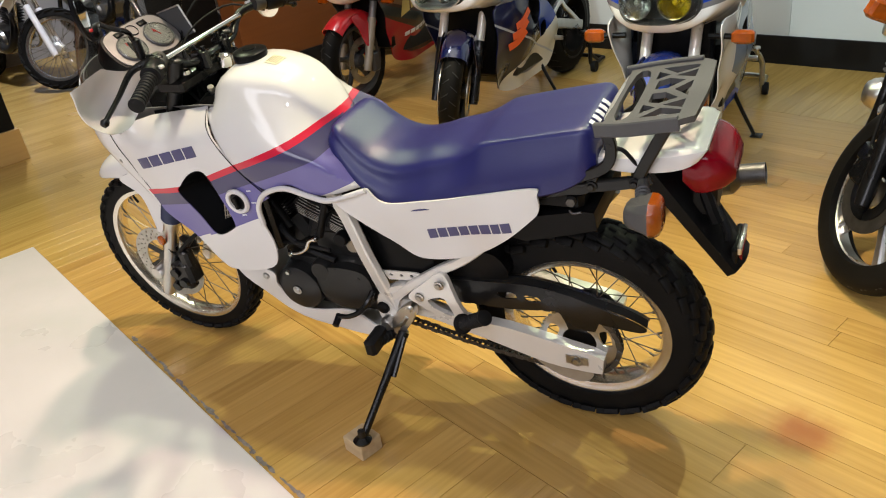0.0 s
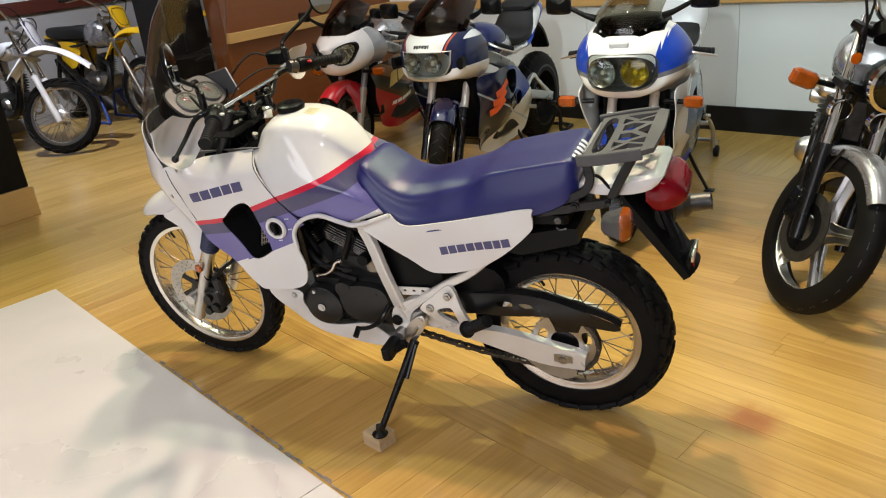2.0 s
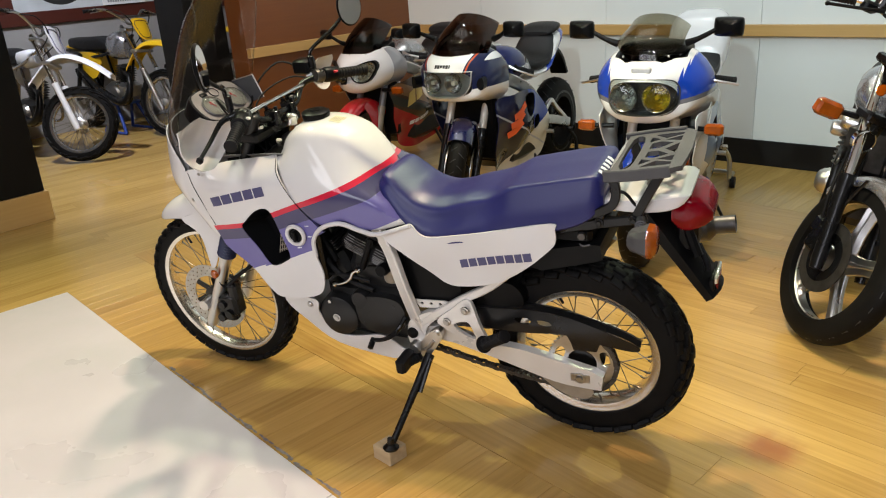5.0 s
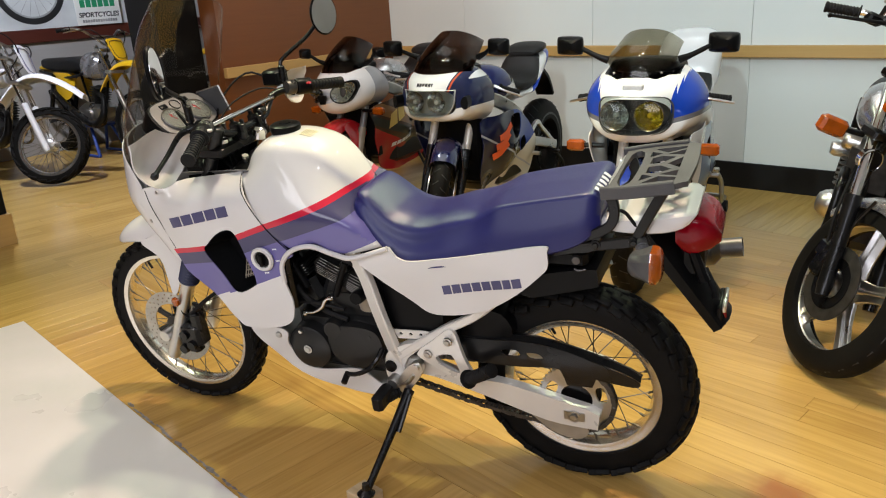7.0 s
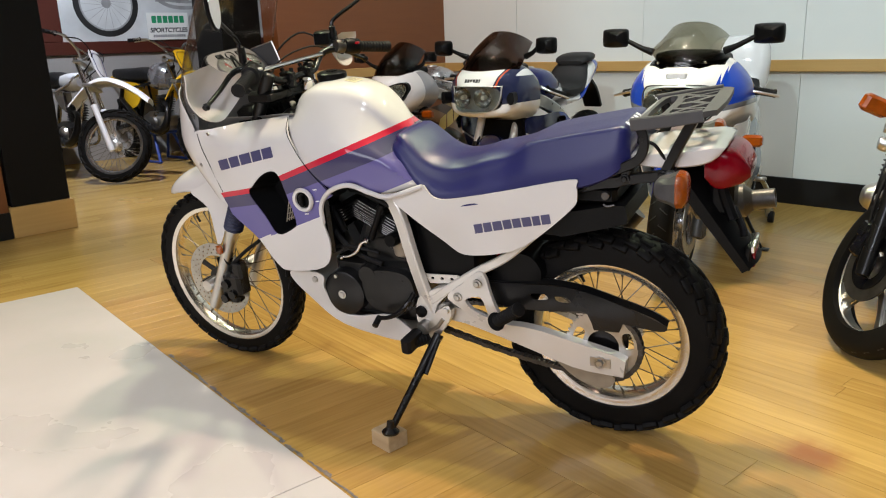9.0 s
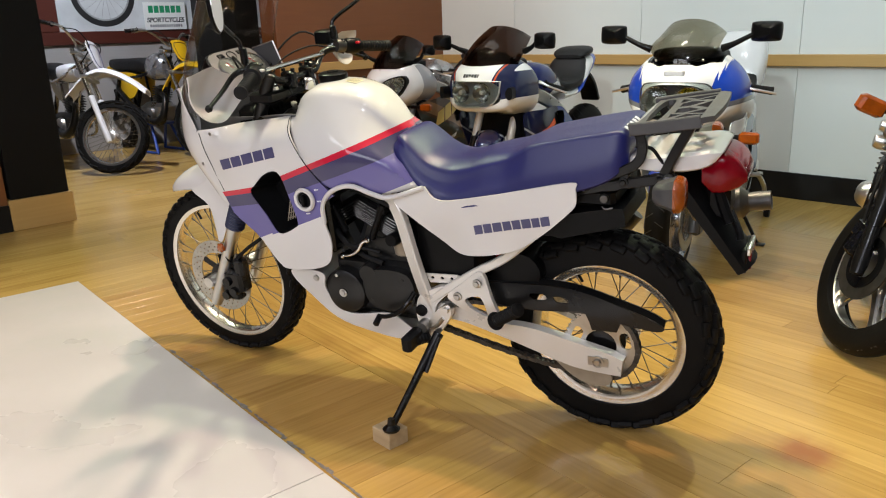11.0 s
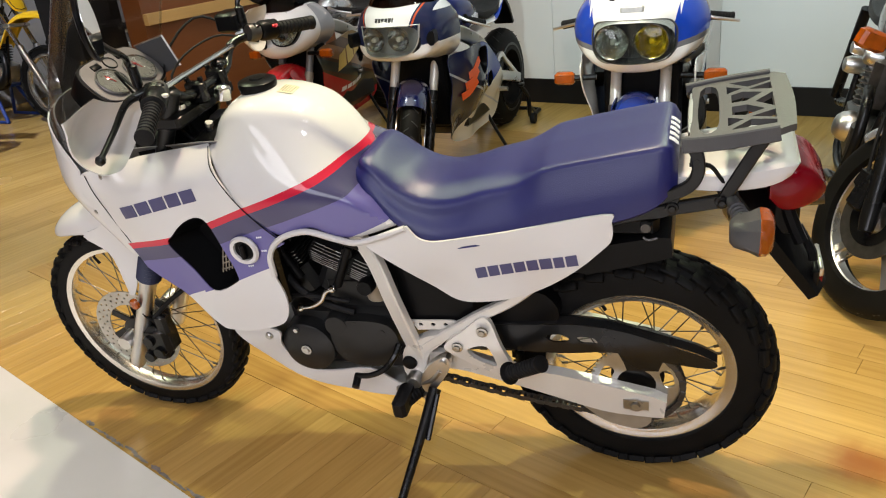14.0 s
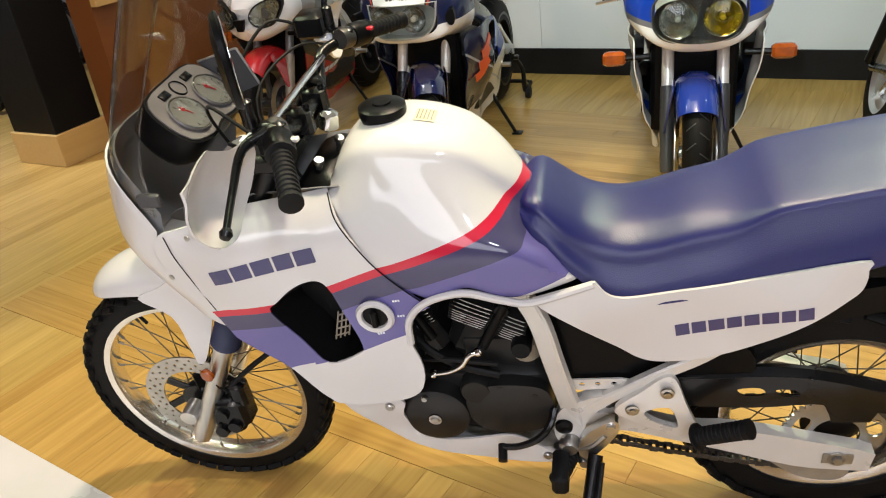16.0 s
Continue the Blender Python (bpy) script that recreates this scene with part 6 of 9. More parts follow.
tube(bm, [(-0.925, SY - 0.385, 1.072), (-0.985, SY - 0.255, 1.092), (-1.045, SY - 0.17, 1.088), (-1.035, SY - 0.09, 1.045), (-1.030, SY, 1.042), (-1.035, SY + 0.09, 1.045), (-1.045, SY + 0.17, 1.088), (-0.985, SY + 0.255, 1.092), (-0.925, SY + 0.385, 1.072)], 0.0115, 12)
handlebar = part("handlebar", bm, M_BLACKM, tourer, "black braced handlebar")
bm = bmesh.new()
tube(bm, [(-1.042, SY - 0.155, 1.085), (-1.042, SY + 0.155, 1.085)], 0.0075, 10)
part("cross_brace", bm, M_CHROME, handlebar, "bright cross brace")
for y in (-0.045, 0.045):
    bm = bmesh.new()
    cbox(bm, (-1.058, SY + y - 0.014, 1.012), (-1.008, SY + y + 0.014, 1.066), 0.008)
    for dx in (-0.018, 0.018):
        lathe(bm, [(0.002, 0.008), (0.006, 0.008), (0.007, 0.0)], (-1.033 + dx, SY + y, 1.066), (0, 0, 1), 10)
    part("bar_clamp", bm, M_BLACKM, handlebar)
for y, x in ((-0.095, -1.06), (0.095, -1.06), (0.0, -0.995)):
    bm = bmesh.new()
    lathe(bm, [(0.002, 0.014), (0.010, 0.014), (0.018, 0.008), (0.020, 0.0), (0.020, -0.02)], (x, SY + y, 1.024), (0.2, 0, 1), 18)
    part("fork_cap", bm, M_CHROME, handlebar, "bright fork cap")
for s in (-1, 1):
    gb, ga = Vector((-0.925, SY + s * 0.388, 1.071)), Vector((-0.978, SY + s * 0.270, 1.091))
    bm = bmesh.new()
    grip(bm, ga, gb)
    part("grip", bm, M_RUBBER, handlebar, "ridged black rubber grip")
    bm = bmesh.new()
    d = (ga - gb).normalized()
    lathe(bm, [(0.012, -0.004), (0.024, 0.0), (0.026, 0.010), (0.026, 0.040), (0.022, 0.048), (0.012, 0.050)], ga, d, 20)
    cbox(bm, (ga.x - 0.048, ga.y - 0.018 - s * 0.03, ga.z - 0.014), (ga.x - 0.01, ga.y + 0.018 - s * 0.03, ga.z + 0.018), 0.008)
    part("switch_housing", bm, M_BLACKP, handlebar, "black switch housing")
    bm = bmesh.new()
    lathe(bm, [(0.012, 0.052), (0.021, 0.052), (0.022, 0.058), (0.022, 0.076), (0.020, 0.082), (0.012, 0.082)], ga, d, 20)
    part("clamp_ring", bm, M_DSTEEL, handlebar, "steel clamp ring")
    bm = bmesh.new()
    cbox(bm, (ga.x + 0.012, ga.y - s * 0.022 - 0.006, ga.z + 0.010), (ga.x + 0.026, ga.y - s * 0.022 + 0.006, ga.z + 0.018), 0.003)
    part("switch", bm, M_REDP if s > 0 else M_ALUP, handlebar)
    bm = bmesh.new()
    tube(bm, [(-1.015, SY + s * 0.225, 1.108), (-1.045, SY + s * 0.265, 1.098), (-1.046, SY + s * 0.33, 1.060), (-1.038, SY + s * 0.395, 1.032)], [0.012, 0.008, 0.0065, 0.006], 10)
    lathe(bm, [(0.001, -0.011), (0.008, -0.008), (0.011, 0.0), (0.008, 0.008), (0.001, 0.011)], (-1.037, SY + s * 0.400, 1.030), (0.0, s, -0.4), 14)
    cbox(bm, (-1.03, SY + s * 0.215 - 0.012, 1.088), (-0.985, SY + s * 0.215 + 0.012, 1.122), 0.008)
    part("lever", bm, M_BLACKM, handlebar, "black control lever")
    bm = bmesh.new()
    poly = outline([(0.398, 1.120), (0.292, 1.130), (0.232, 1.098), (0.205, 1.100), (0.190, 1.072), (0.215, 1.018), (0.282, 0.975), (0.345, 0.986), (0.382, 1.034), (0.396, 1.085)], 4, sharp=(0, 1))

    def guard_at(u, v, s=s):
        cup = max(0.0, 1 - ((u - 0.30) / 0.115) ** 2 - ((v - 1.055) / 0.085) ** 2)
        small = 1.0 if s < 0 else 0.72
        return Vector((-1.066 + 0.25 * max(0, 0.26 - u) - 0.05 * cup ** 1.3, s * (0.30 + (u - 0.30) * small) + (0.0 if s < 0 else 0.06), 1.10 + (v - 1.10) * small + (0.0 if s < 0 else 0.01)))

    shell(bm, poly, (), guard_at, 0.005, 0.018, inner=(0.9, 0, 0.3))
    part("hand_guard", bm, M_WHITE, handlebar, "white plastic hand guard")
    bm = bmesh.new()
    cbox(bm, (-1.062, SY + s * 0.225 - 0.010, 1.096), (-1.020, SY + s * 0.225 + 0.010, 1.101), 0.002)
    lathe(bm, [(0.001, 0.006), (0.007, 0.006), (0.008, 0.0)], (-1.042, SY + s * 0.225, 1.101), (0, 0, 1), 12)
    part("guard_bracket", bm, M_PLASTW, handlebar)
    bm = bmesh.new()
    mc = Vector((-0.955, SY + s * 0.392, 1.292))
    lathe(bm, [(0.002, -0.012), (0.03, -0.011), (0.053, -0.004), (0.056, 0.003), (0.054, 0.006), (0.002, 0.006)], (0, 0, 0), (1, 0, 0), 32)
    for v in bm.verts:
        v.co = mc + Matrix.Rotation(radians(-27 * s), 3, "Z") @ Vector((v.co.x, v.co.y * 0.88, v.co.z * 1.18))
    mirror = part("mirror", bm, M_BLACKP, handlebar, "black oval mirror")
    bm = bmesh.new()
    lathe(bm, [(0.001, 0.0068), (0.051, 0.0068), (0.051, 0.0074), (0.001, 0.0076)], (0, 0, 0), (1, 0, 0), 32)
    for v in bm.verts:
        v.co = mc + Matrix.Rotation(radians(-27 * s), 3, "Z") @ Vector((v.co.x, v.co.y * 0.88, v.co.z * 1.18))
    part("glass", bm, M_MIRROR, mirror, "mirror glass")
    bm = bmesh.new()
    tube(bm, [(-1.035, SY + s * 0.225, 1.112), (-1.040, SY + s * 0.228, 1.165), (-1.030, SY + s * 0.245, 1.190), (-0.990, SY + s * 0.33, 1.235), (-0.966, SY + s * 0.390, 1.282)], 0.0065, 8)
    lathe(bm, [(0.004, 0), (0.011, 0.002), (0.011, 0.045), (0.004, 0.05)], (-1.036, SY + s * 0.225, 1.118), (0, 0, 1), 12)
    part("mirror_stem", bm, M_BLACKM, mirror)
bm = bmesh.new()
cbox(bm, (-1.112, SY + 0.212, 1.102), (-1.052, SY + 0.278, 1.150), 0.006)
part("brake_reservoir", bm, M_BLACKP, handlebar, "black brake fluid reservoir")
for pts, r in (([(-1.05, SY - 0.21, 1.10), (-1.14, SY - 0.16, 1.13), (-1.19, SY - 0.06, 1.03), (-1.15, 0.02, 0.88)], 0.0045),
               ([(-1.06, SY + 0.24, 1.10), (-1.16, SY + 0.20, 1.15), (-1.21, SY + 0.08, 1.05), (-1.15, 0.04, 0.86)], 0.0048),
               ([(-1.00, SY + 0.22, 1.075), (-1.09, SY + 0.16, 1.11), (-1.14, SY + 0.02, 1.06), (-1.08, -0.02, 0.92)], 0.004),
               ([(-1.03, SY - 0.19, 1.075), (-1.10, SY - 0.10, 1.07), (-1.12, SY - 0.02, 1.0), (-1.06, 0.0, 0.90)], 0.004),
               ([(-1.17, -0.05, 1.02), (-1.12, -0.03, 0.97), (-1.05, -0.05, 0.93), (-0.99, -0.06, 0.93)], 0.006)):
    bm = bmesh.new()
    tube(bm, pts, r * 0.72, 8)
    part("control_cable", bm, M_RUBBER, handlebar)
bm = bmesh.new()
cbox(bm, (-1.05, -0.085, 0.86), (-0.955, 0.12, 0.955), 0.02)
cbox(bm, (-1.20, -0.10, 0.90), (-1.10, 0.12, 0.97), 0.02)
part("headstock_clutter", bm, M_BLACKP, tourer)
for x, y, z in ((-1.005, -0.045, 0.965), (-0.985, 0.03, 0.972), (-1.015, 0.075, 1.0), (-1.09, -0.07, 1.02)):
    bm = bmesh.new()
    lathe(bm, [(0.002, 0.012), (0.009, 0.012), (0.010, 0.004), (0.006, 0.0), (0.006, -0.03)], (x, y, z), (0.3, -0.2, 1), 14)
    part("cable_fitting", bm, M_STEEL, tourer, "steel cable fitting")

# instrument cluster: dark housing, silver face, two dials, small gauge
FACE = Matrix.Translation((-1.234, 0.006, 1.078)) @ Matrix.Rotation(radians(42), 4, "Y")
bm = bmesh.new()
loops = []
for d, k in ((-0.085, 0.80), (-0.06, 0.98), (-0.012, 1.02), (0.0, 1.0)):
    loops.append([FACE @ Vector((a * k, b * k * 0.84, d)) for a, b in outline([(-0.072, -0.105), (-0.078, 0.0), (-0.072, 0.105), (-0.03, 0.140), (0.035, 0.135), (0.060, 0.07), (0.052, 0.0), (0.060, -0.07), (0.035, -0.135), (-0.03, -0.140)], 3)])
rings(bm, loops)
cluster = part("instrument_panel", bm, M_BLACKP, tourer, "instrument panel with grey face")
bm = bmesh.new()
shell(bm, outline([(-0.068, -0.10), (-0.073, 0.0), (-0.068, 0.10), (-0.028, 0.132), (0.032, 0.127), (0.054, 0.066), (0.047, 0.0), (0.054, -0.066), (0.032, -0.127), (-0.028, -0.132)], 3), (), lambda u, v: FACE @ Vector((u, v * 0.84, 0.003)), 0.003, 0.05, inner=FACE.to_3x3() @ Vector((0, 0, -1)))
part("face", bm, M_CLUSTER, cluster, "grey instrument face")
for y in (-0.052, 0.052):
    bm = bmesh.new()
    lathe(bm, [(0.040, -0.004), (0.0425, 0.004), (0.041, 0.006), (0.039, 0.004)], FACE @ Vector((0.0, y, 0.004)), FACE.to_3x3() @ Vector((0, 0, 1)), 32)
    dial = part("dial", bm, M_CLUSTER, cluster)
    bm = bmesh.new()
    lathe(bm, [(0.001, 0.0052), (0.0375, 0.0052), (0.0385, 0.004)], FACE @ Vector((0.0, y, 0.004)), FACE.to_3x3() @ Vector((0, 0, 1)), 32)
    part("dial_face", bm, M_DIALFACE, dial, "pale dial under clear glass")
    bm = bmesh.new()
    for k in range(9):
        a = radians(-30 + k * 30)
        m = FACE @ Matrix.Translation((0.0, y, 0.0098)) @ Matrix.Rotation(a, 4, "Z")
        cbox(bm, (0.026, -0.0009, -0.0004), (0.033, 0.0009, 0.0004), 0.0002, m)
    part("dial_marks", bm, M_INK, dial)
    bm = bmesh.new()
    m = FACE @ Matrix.Translation((0.0, y, 0.0108)) @ Matrix.Rotation(radians(200), 4, "Z")
    cbox(bm, (-0.006, -0.0016, -0.0005), (0.022, 0.0013, 0.0005), 0.0003, m)
    cbox(bm, (0.010, -0.005, -0.001), (0.017, 0.005, -0.0004), 0.0002, m)
    part("needle", bm, M_REDP, dial)
    bm = bmesh.new()
    lathe(bm, [(0.041, 0.005), (0.036, 0.011), (0.022, 0.016), (0.002, 0.018), (0.002, 0.0172), (0.022, 0.0152), (0.035, 0.0102), (0.040, 0.0045)], FACE @ Vector((0.0, y, 0.004)), FACE.to_3x3() @ Vector((0, 0, 1)), 32)
    part("dial_glass", bm, M_LAMPGLASS, dial, "clear domed dial glass")
bm = bmesh.new()
gauge(bm, FACE @ Vector((-0.048, 0.0, 0.003)), FACE.to_3x3() @ Vector((0, 0, 1)), 0.017, 0.006)
for y in (-0.045, 0.045):
    cbox(bm, (-0.062, y - 0.014, 0.002), (-0.046, y + 0.014, 0.006), 0.002, FACE)
part("small_gauge", bm, M_BLACKP, cluster)
bm = bmesh.new()
PLATE_C = [(-1.280, 1.117), (-1.189, 1.139), (-1.161, 1.062), (-1.214, 1.044)]
shell(bm, PLATE_C, (), lambda u, v: Vector((u, 0.122, v)), 0.005, 0.05)
pocket = part("cockpit_plate", bm, M_GREYP, tourer, "flat dark cockpit plate with bright edge")
for (a, b), (c, d) in zip(PLATE_C[:2], PLATE_C[1:3]):
    bm = bmesh.new()
    tube(bm, [(a, 0.124, b), (c, 0.124, d)], 0.0028, 6)
    part("plate_edge", bm, M_ALU, pocket)

# the wood block under the stand
block = thing("wood_block", pose(-0.862, 1.524, 0, 0, 0, -3), "rough pine block under the motorcycle's side stand", "wood block")
bm = bmesh.new()
cbox(bm, (-0.040, -0.036, 0.0), (0.040, 0.036, 0.050), 0.003)
part("block", bm, M_BLOCK, block, flat=True)

# ---- sport motorcycles along the wall ----
def cast_wheel(parent, c, R, half, rim_r, rim_half, spokes_n, rim_mat, disc=None, tyre_mat=None):
    """A cast wheel with road tyre as one part."""
    c = Vector(c)
    bm = bmesh.new()
    lathe(bm, [(0.012, -0.06), (0.035, -0.055), (0.045, -0.03), (0.045, 0.03), (0.035, 0.055), (0.012, 0.06)], c, seg=20)
    for k in range(spokes_n):
        a = 2 * math.pi * k / spokes_n + 0.35
        d = Vector((math.cos(a), 0, math.sin(a)))
        tube(bm, [c + d * 0.03, c + d * (rim_r * 0.55), c + d * (rim_r - 0.02)], [0.024, 0.015, 0.020], 8, 3)
    wheel = part("wheel", bm, rim_mat, parent, "cast alloy wheel")
    h = rim_half
    bm = bmesh.new()
    ring_lathe(bm, [(rim_r, -h), (rim_r - 0.012, -h * 0.9), (rim_r - 0.026, -h * 0.5), (rim_r - 0.026, h * 0.5), (rim_r - 0.012, h * 0.9), (rim_r, h), (rim_r - 0.014, h), (rim_r - 0.036, h * 0.6), (rim_r - 0.036, -h * 0.6), (rim_r - 0.014, -h)], c, seg=48)
    part("rim", bm, rim_mat, wheel)
    bm = bmesh.new()
    knobbly_tyre(bm, c, R, half, road=True)
    tyre = part("tyre", bm, M_TYRE, wheel, "black road tyre")
    bm = bmesh.new()
    for k in range(26):
        a = 2 * math.pi * k / 26
        for s in (-1, 1):
            m = Matrix.Translation(c) @ Matrix.Rotation(a + (0.5 if s > 0 else 0) * 0.24, 4, "Y") @ Matrix.Translation((0, s * half * 0.38, R - half * 0.088)) @ Matrix.Rotation(radians(-s * 20), 4, "X") @ Matrix.Rotation(radians(s * 35), 4, "Z")
            cbox(bm, (-0.002, -half * 0.36, -0.002), (0.002, half * 0.36, 0.0012), 0.0006, m)
    tagged(part("tread_grooves", bm, M_INK, wheel), kind="stuff")
    for y in disc or ():
        bm = bmesh.new()
        brake_disc(bm, c, 0.145, 0.10, c.y + y, 2, 20, seg=40)
        part("brake_disc", bm, M_STEEL, wheel)
    return wheel


def arc_guard(bm, c, r, a0, a1, w0, w1, drop, n=14):
    """A mudguard that wraps a wheel from angle a0 to a1 (degrees, 90 is up, 180 is forward)."""
    loops = []
    for i in range(n + 1):
        t = i / n
        a = radians(a0 + (a1 - a0) * t)
        w = w0 + (w1 - w0) * t
        e, up = Vector((math.cos(a), 0, math.sin(a))), Vector((0, 1, 0))
        ring = []
        for k in range(11):
            b = math.pi * k / 10
            ring.append(Vector(c) + e * (r - drop * (1 - math.sin(b) ** 0.7)) + up * (-w * math.cos(b)))
        ring += [Vector(c) + e * (r - 0.004 - drop * (1 - math.sin(math.pi * k / 10) ** 0.7)) + up * (-w * 0.96 * math.cos(math.pi * k / 10)) for k in range(10, -1, -1)]
        loops.append(ring)
    rings(bm, loops)


def screen_bubble(bm, x0, z0, w0, x1, z1, w1, bulge, sweep, lift=0.0):
    """A double-bubble screen from its foot (x0, z0, half-width w0) to its top edge."""
    loops = []
    n, m = 10, 16
    for i in range(n + 1):
        t = i / n
        row = []
        for k in range(m + 1):
            u = -1 + 2 * k / m
            w = w0 + (w1 - w0) * t ** 1.5
            x = x0 + (x1 - x0) * t + sweep * abs(u) ** 2.2 - bulge * math.sin(math.pi * t) * (1 - u * u) * 0.4
            z = z0 + (z1 - z0) * (t ** 0.85) - 0.05 * abs(u) ** 2.4 * (0.3 + t) + lift * abs(u) ** 2 * (1 - t)
            row.append(Vector((x, w * u * (1 - 0.12 * u * u), z)))
        loops.append(row)
    fr = [[bm.verts.new(p) for p in r] for r in loops]
    bk = [[bm.verts.new(p + Vector((0.003, 0, -0.001))) for p in r] for r in loops]
    for i in range(n):
        for k in range(m):
            bm.faces.new((fr[i][k], fr[i][k + 1], fr[i + 1][k + 1], fr[i + 1][k]))
            bm.faces.new((bk[i][k], bk[i + 1][k], bk[i + 1][k + 1], bk[i][k + 1]))
    for k in range(m):
        bm.faces.new((fr[n][k], fr[n][k + 1], bk[n][k + 1], bk[n][k]))
    return loops


def sport_bike(m, label, st):
    """A faired sport motorcycle, front axle over the origin, nose along -x."""
    b = thing("sport_motorcycle", m, label, "motorcycle", "sport motorcycles along the wall")
    ax, rx = (0.0, 0.0, 0.298), (st["base"], 0.0, 0.312)
    turn = Matrix.Translation((0.12, 0, 0.5)) @ Matrix.Rotation(radians(st.get("steer", 0)), 4, Vector((0.40, 0, 0.917))) @ Matrix.Translation((-0.12, 0, -0.5))
    cast_wheel(b, ax, 0.298, 0.060, 0.218, 0.050, st["spokes"], st["wheel"], (-0.075, 0.071)).matrix_basis = turn
    cast_wheel(b, rx, 0.312, 0.088, 0.220, 0.075, st["spokes"], st["wheel"], (0.095,))
    up = Vector((0.40, 0, 0.917)).normalized()
    for s in (-1, 1):
        f = Vector((0.0, s * 0.100, 0.262))
        bm = bmesh.new()
        lathe(bm, [(0.010, -0.03), (0.024, -0.028), (0.026, 0.03), (0.024, 0.06), (0.027, 0.12), (0.027, 0.30), (0.012, 0.305)], f, up, 16)
        leg = part("fork_leg", bm, st["fork"], b)
        leg.matrix_basis = turn
        bm = bmesh.new()
        lathe(bm, [(0.006, 0.30), (0.023, 0.30), (0.023, 0.74), (0.006, 0.745)], f, up, 16)
        part("stanchion", bm, st.get("stanchion", M_FORK), leg)
        bm = bmesh.new()
        cbox(bm, (0.045, s * 0.098 - 0.022, 0.21), (0.115, s * 0.098 + 0.022, 0.335), 0.014)
        part("brake_caliper", bm, M_GREYP, leg)
    bm = bmesh.new()
    arc_guard(bm, ax, 0.318, 44, 130, 0.078, 0.072, 0.066)
    guard = part("front_mudguard", bm, st["guard"], b)
    guard.matrix_basis = turn
    for s in (-1, 1):
        bm = bmesh.new()
        poly = outline([(-0.060, 0.575), (0.05, 0.59), (0.080, 0.52), (0.05, 0.41), (0.02, 0.385), (0.0, 0.41), (-0.025, 0.50)], 3)
        shell(bm, poly, (), lambda u, v, s=s: Vector((u, s * (0.080 + 0.16 * max(0, 0.60 - v)), v)), 0.004, 0.05, inner=(0, -s, 0))
        part("fork_guard", bm, st["guard"], guard)
    # nose and flanks of the fairing
    nose = st["nose"]
    bm = bmesh.new()
    loops = []
    for i in range(37):
        x = nose["x0"] + (nose["x1"] - nose["x0"]) * (i / 36)
        w, t, l = spline(nose["w"], x), spline(nose["top"], x), spline(nose["low"], x)
        ring = []
        for k in range(64):
            a = 2 * math.pi * k / 64
            cc, ss = math.cos(a), math.sin(a)
            y = w * math.copysign(abs(cc) ** (2 / nose["sq"]), cc)
            z = (t + l) / 2 + (t - l) / 2 * math.copysign(abs(ss) ** (2 / nose["sq"]), ss)
            grow = min(1.0, i / 7)
            y *= 1 - nose["taper"] * max(0, ss) * (0.5 + 0.5 * grow) - nose.get("chin", 0.0) * grow * max(0, -ss) ** 1.5
            bow = nose["bow"] * (y / max(w, 0.01)) ** 2 * (1 - i / 36)
            if ss > 0 and "dish" in nose:
                back = min(x + bow - nose["dish"][0] - 1.2 * max(0.0, abs(y) - 0.08), nose["dish"][1] - abs(y))
                z -= 0.10 * min(1.0, max(0.0, back / 0.09))
            ring.append(Vector((x + bow, y, z)))
        loops.append(ring)
    rings(bm, loops, cap=nose["closed"])
    if not nose["closed"]:
        bm.faces.new([bm.verts.new(p) for p in loops[-1]])
    fairing = part("upper_fairing", bm, st["paint"], b, st.get("nose_label", ""))
    bm = bmesh.new()
    sc = st["screen"]
    rows = screen_bubble(bm, *sc[:8], st.get("screen_lift", 0.0))
    part("screen", bm, sc[8], fairing, sc[9])
    for k in range(3, 15, 5):
        bm = bmesh.new()
        p = rows[0][k]
        lathe(bm, [(0.001, 0.004), (0.004, 0.003), (0.005, -0.004)], p + Vector((-0.004, 0, -0.004)), (-0.6, 0, 0.8), 8)
        part("screw", bm, M_STEEL, fairing)
    bm = bmesh.new()
    cbox(bm, (0.14, -0.11, 0.90), (0.20, 0.11, 1.00), 0.03)
    lathe(bm, [(0.002, -0.06), (0.05, -0.05), (0.055, 0.0), (0.05, 0.01), (0.002, 0.008)], (0.17, -0.055, 0.985), (0.75, 0, 0.65), 22)
    lathe(bm, [(0.002, -0.06), (0.045, -0.05), (0.05, 0.0), (0.045, 0.01), (0.002, 0.008)], (0.17, 0.06, 0.98), (0.75, 0, 0.65), 22)
    part("instruments", bm, M_BLACKP, b, "black instrument pods")
    bm = bmesh.new()
    hi = spline(nose["top"], 0.1) + 0.004
    loft(bm, 0.03, 0.26, 8, [(0.03, 0.08), (0.08, 0.14), (0.26, 0.16)], [(0.03, hi - 0.02), (0.10, hi + 0.004), (0.26, hi)], [(0.03, hi - 0.05), (0.26, hi - 0.08)], 3.0)
    part("inner_cowl", bm, M_BLACKP, b, "black cockpit lining")
    lw = field(st["flank_w"])
    for s in (-1, 1):
        bm = bmesh.new()
        shell(bm, outline(st["flank"], 4, st.get("flank_sharp", ())), [outline(h, 4) for h in st["vents"]], lambda u, v, s=s: Vector((u, s * lw(u, v), v)), 0.005, 0.035, inner=(0, -s, 0))
        flank = part("side_fairing", bm, st["flank_paint"], b, st.get("flank_label", ""))
        for h in st["vents"]:
            bm = bmesh.new()
            pts = outline(h, 4)
            cu, cv = sum(p[0] for p in pts) / len(pts), sum(p[1] for p in pts) / len(pts)
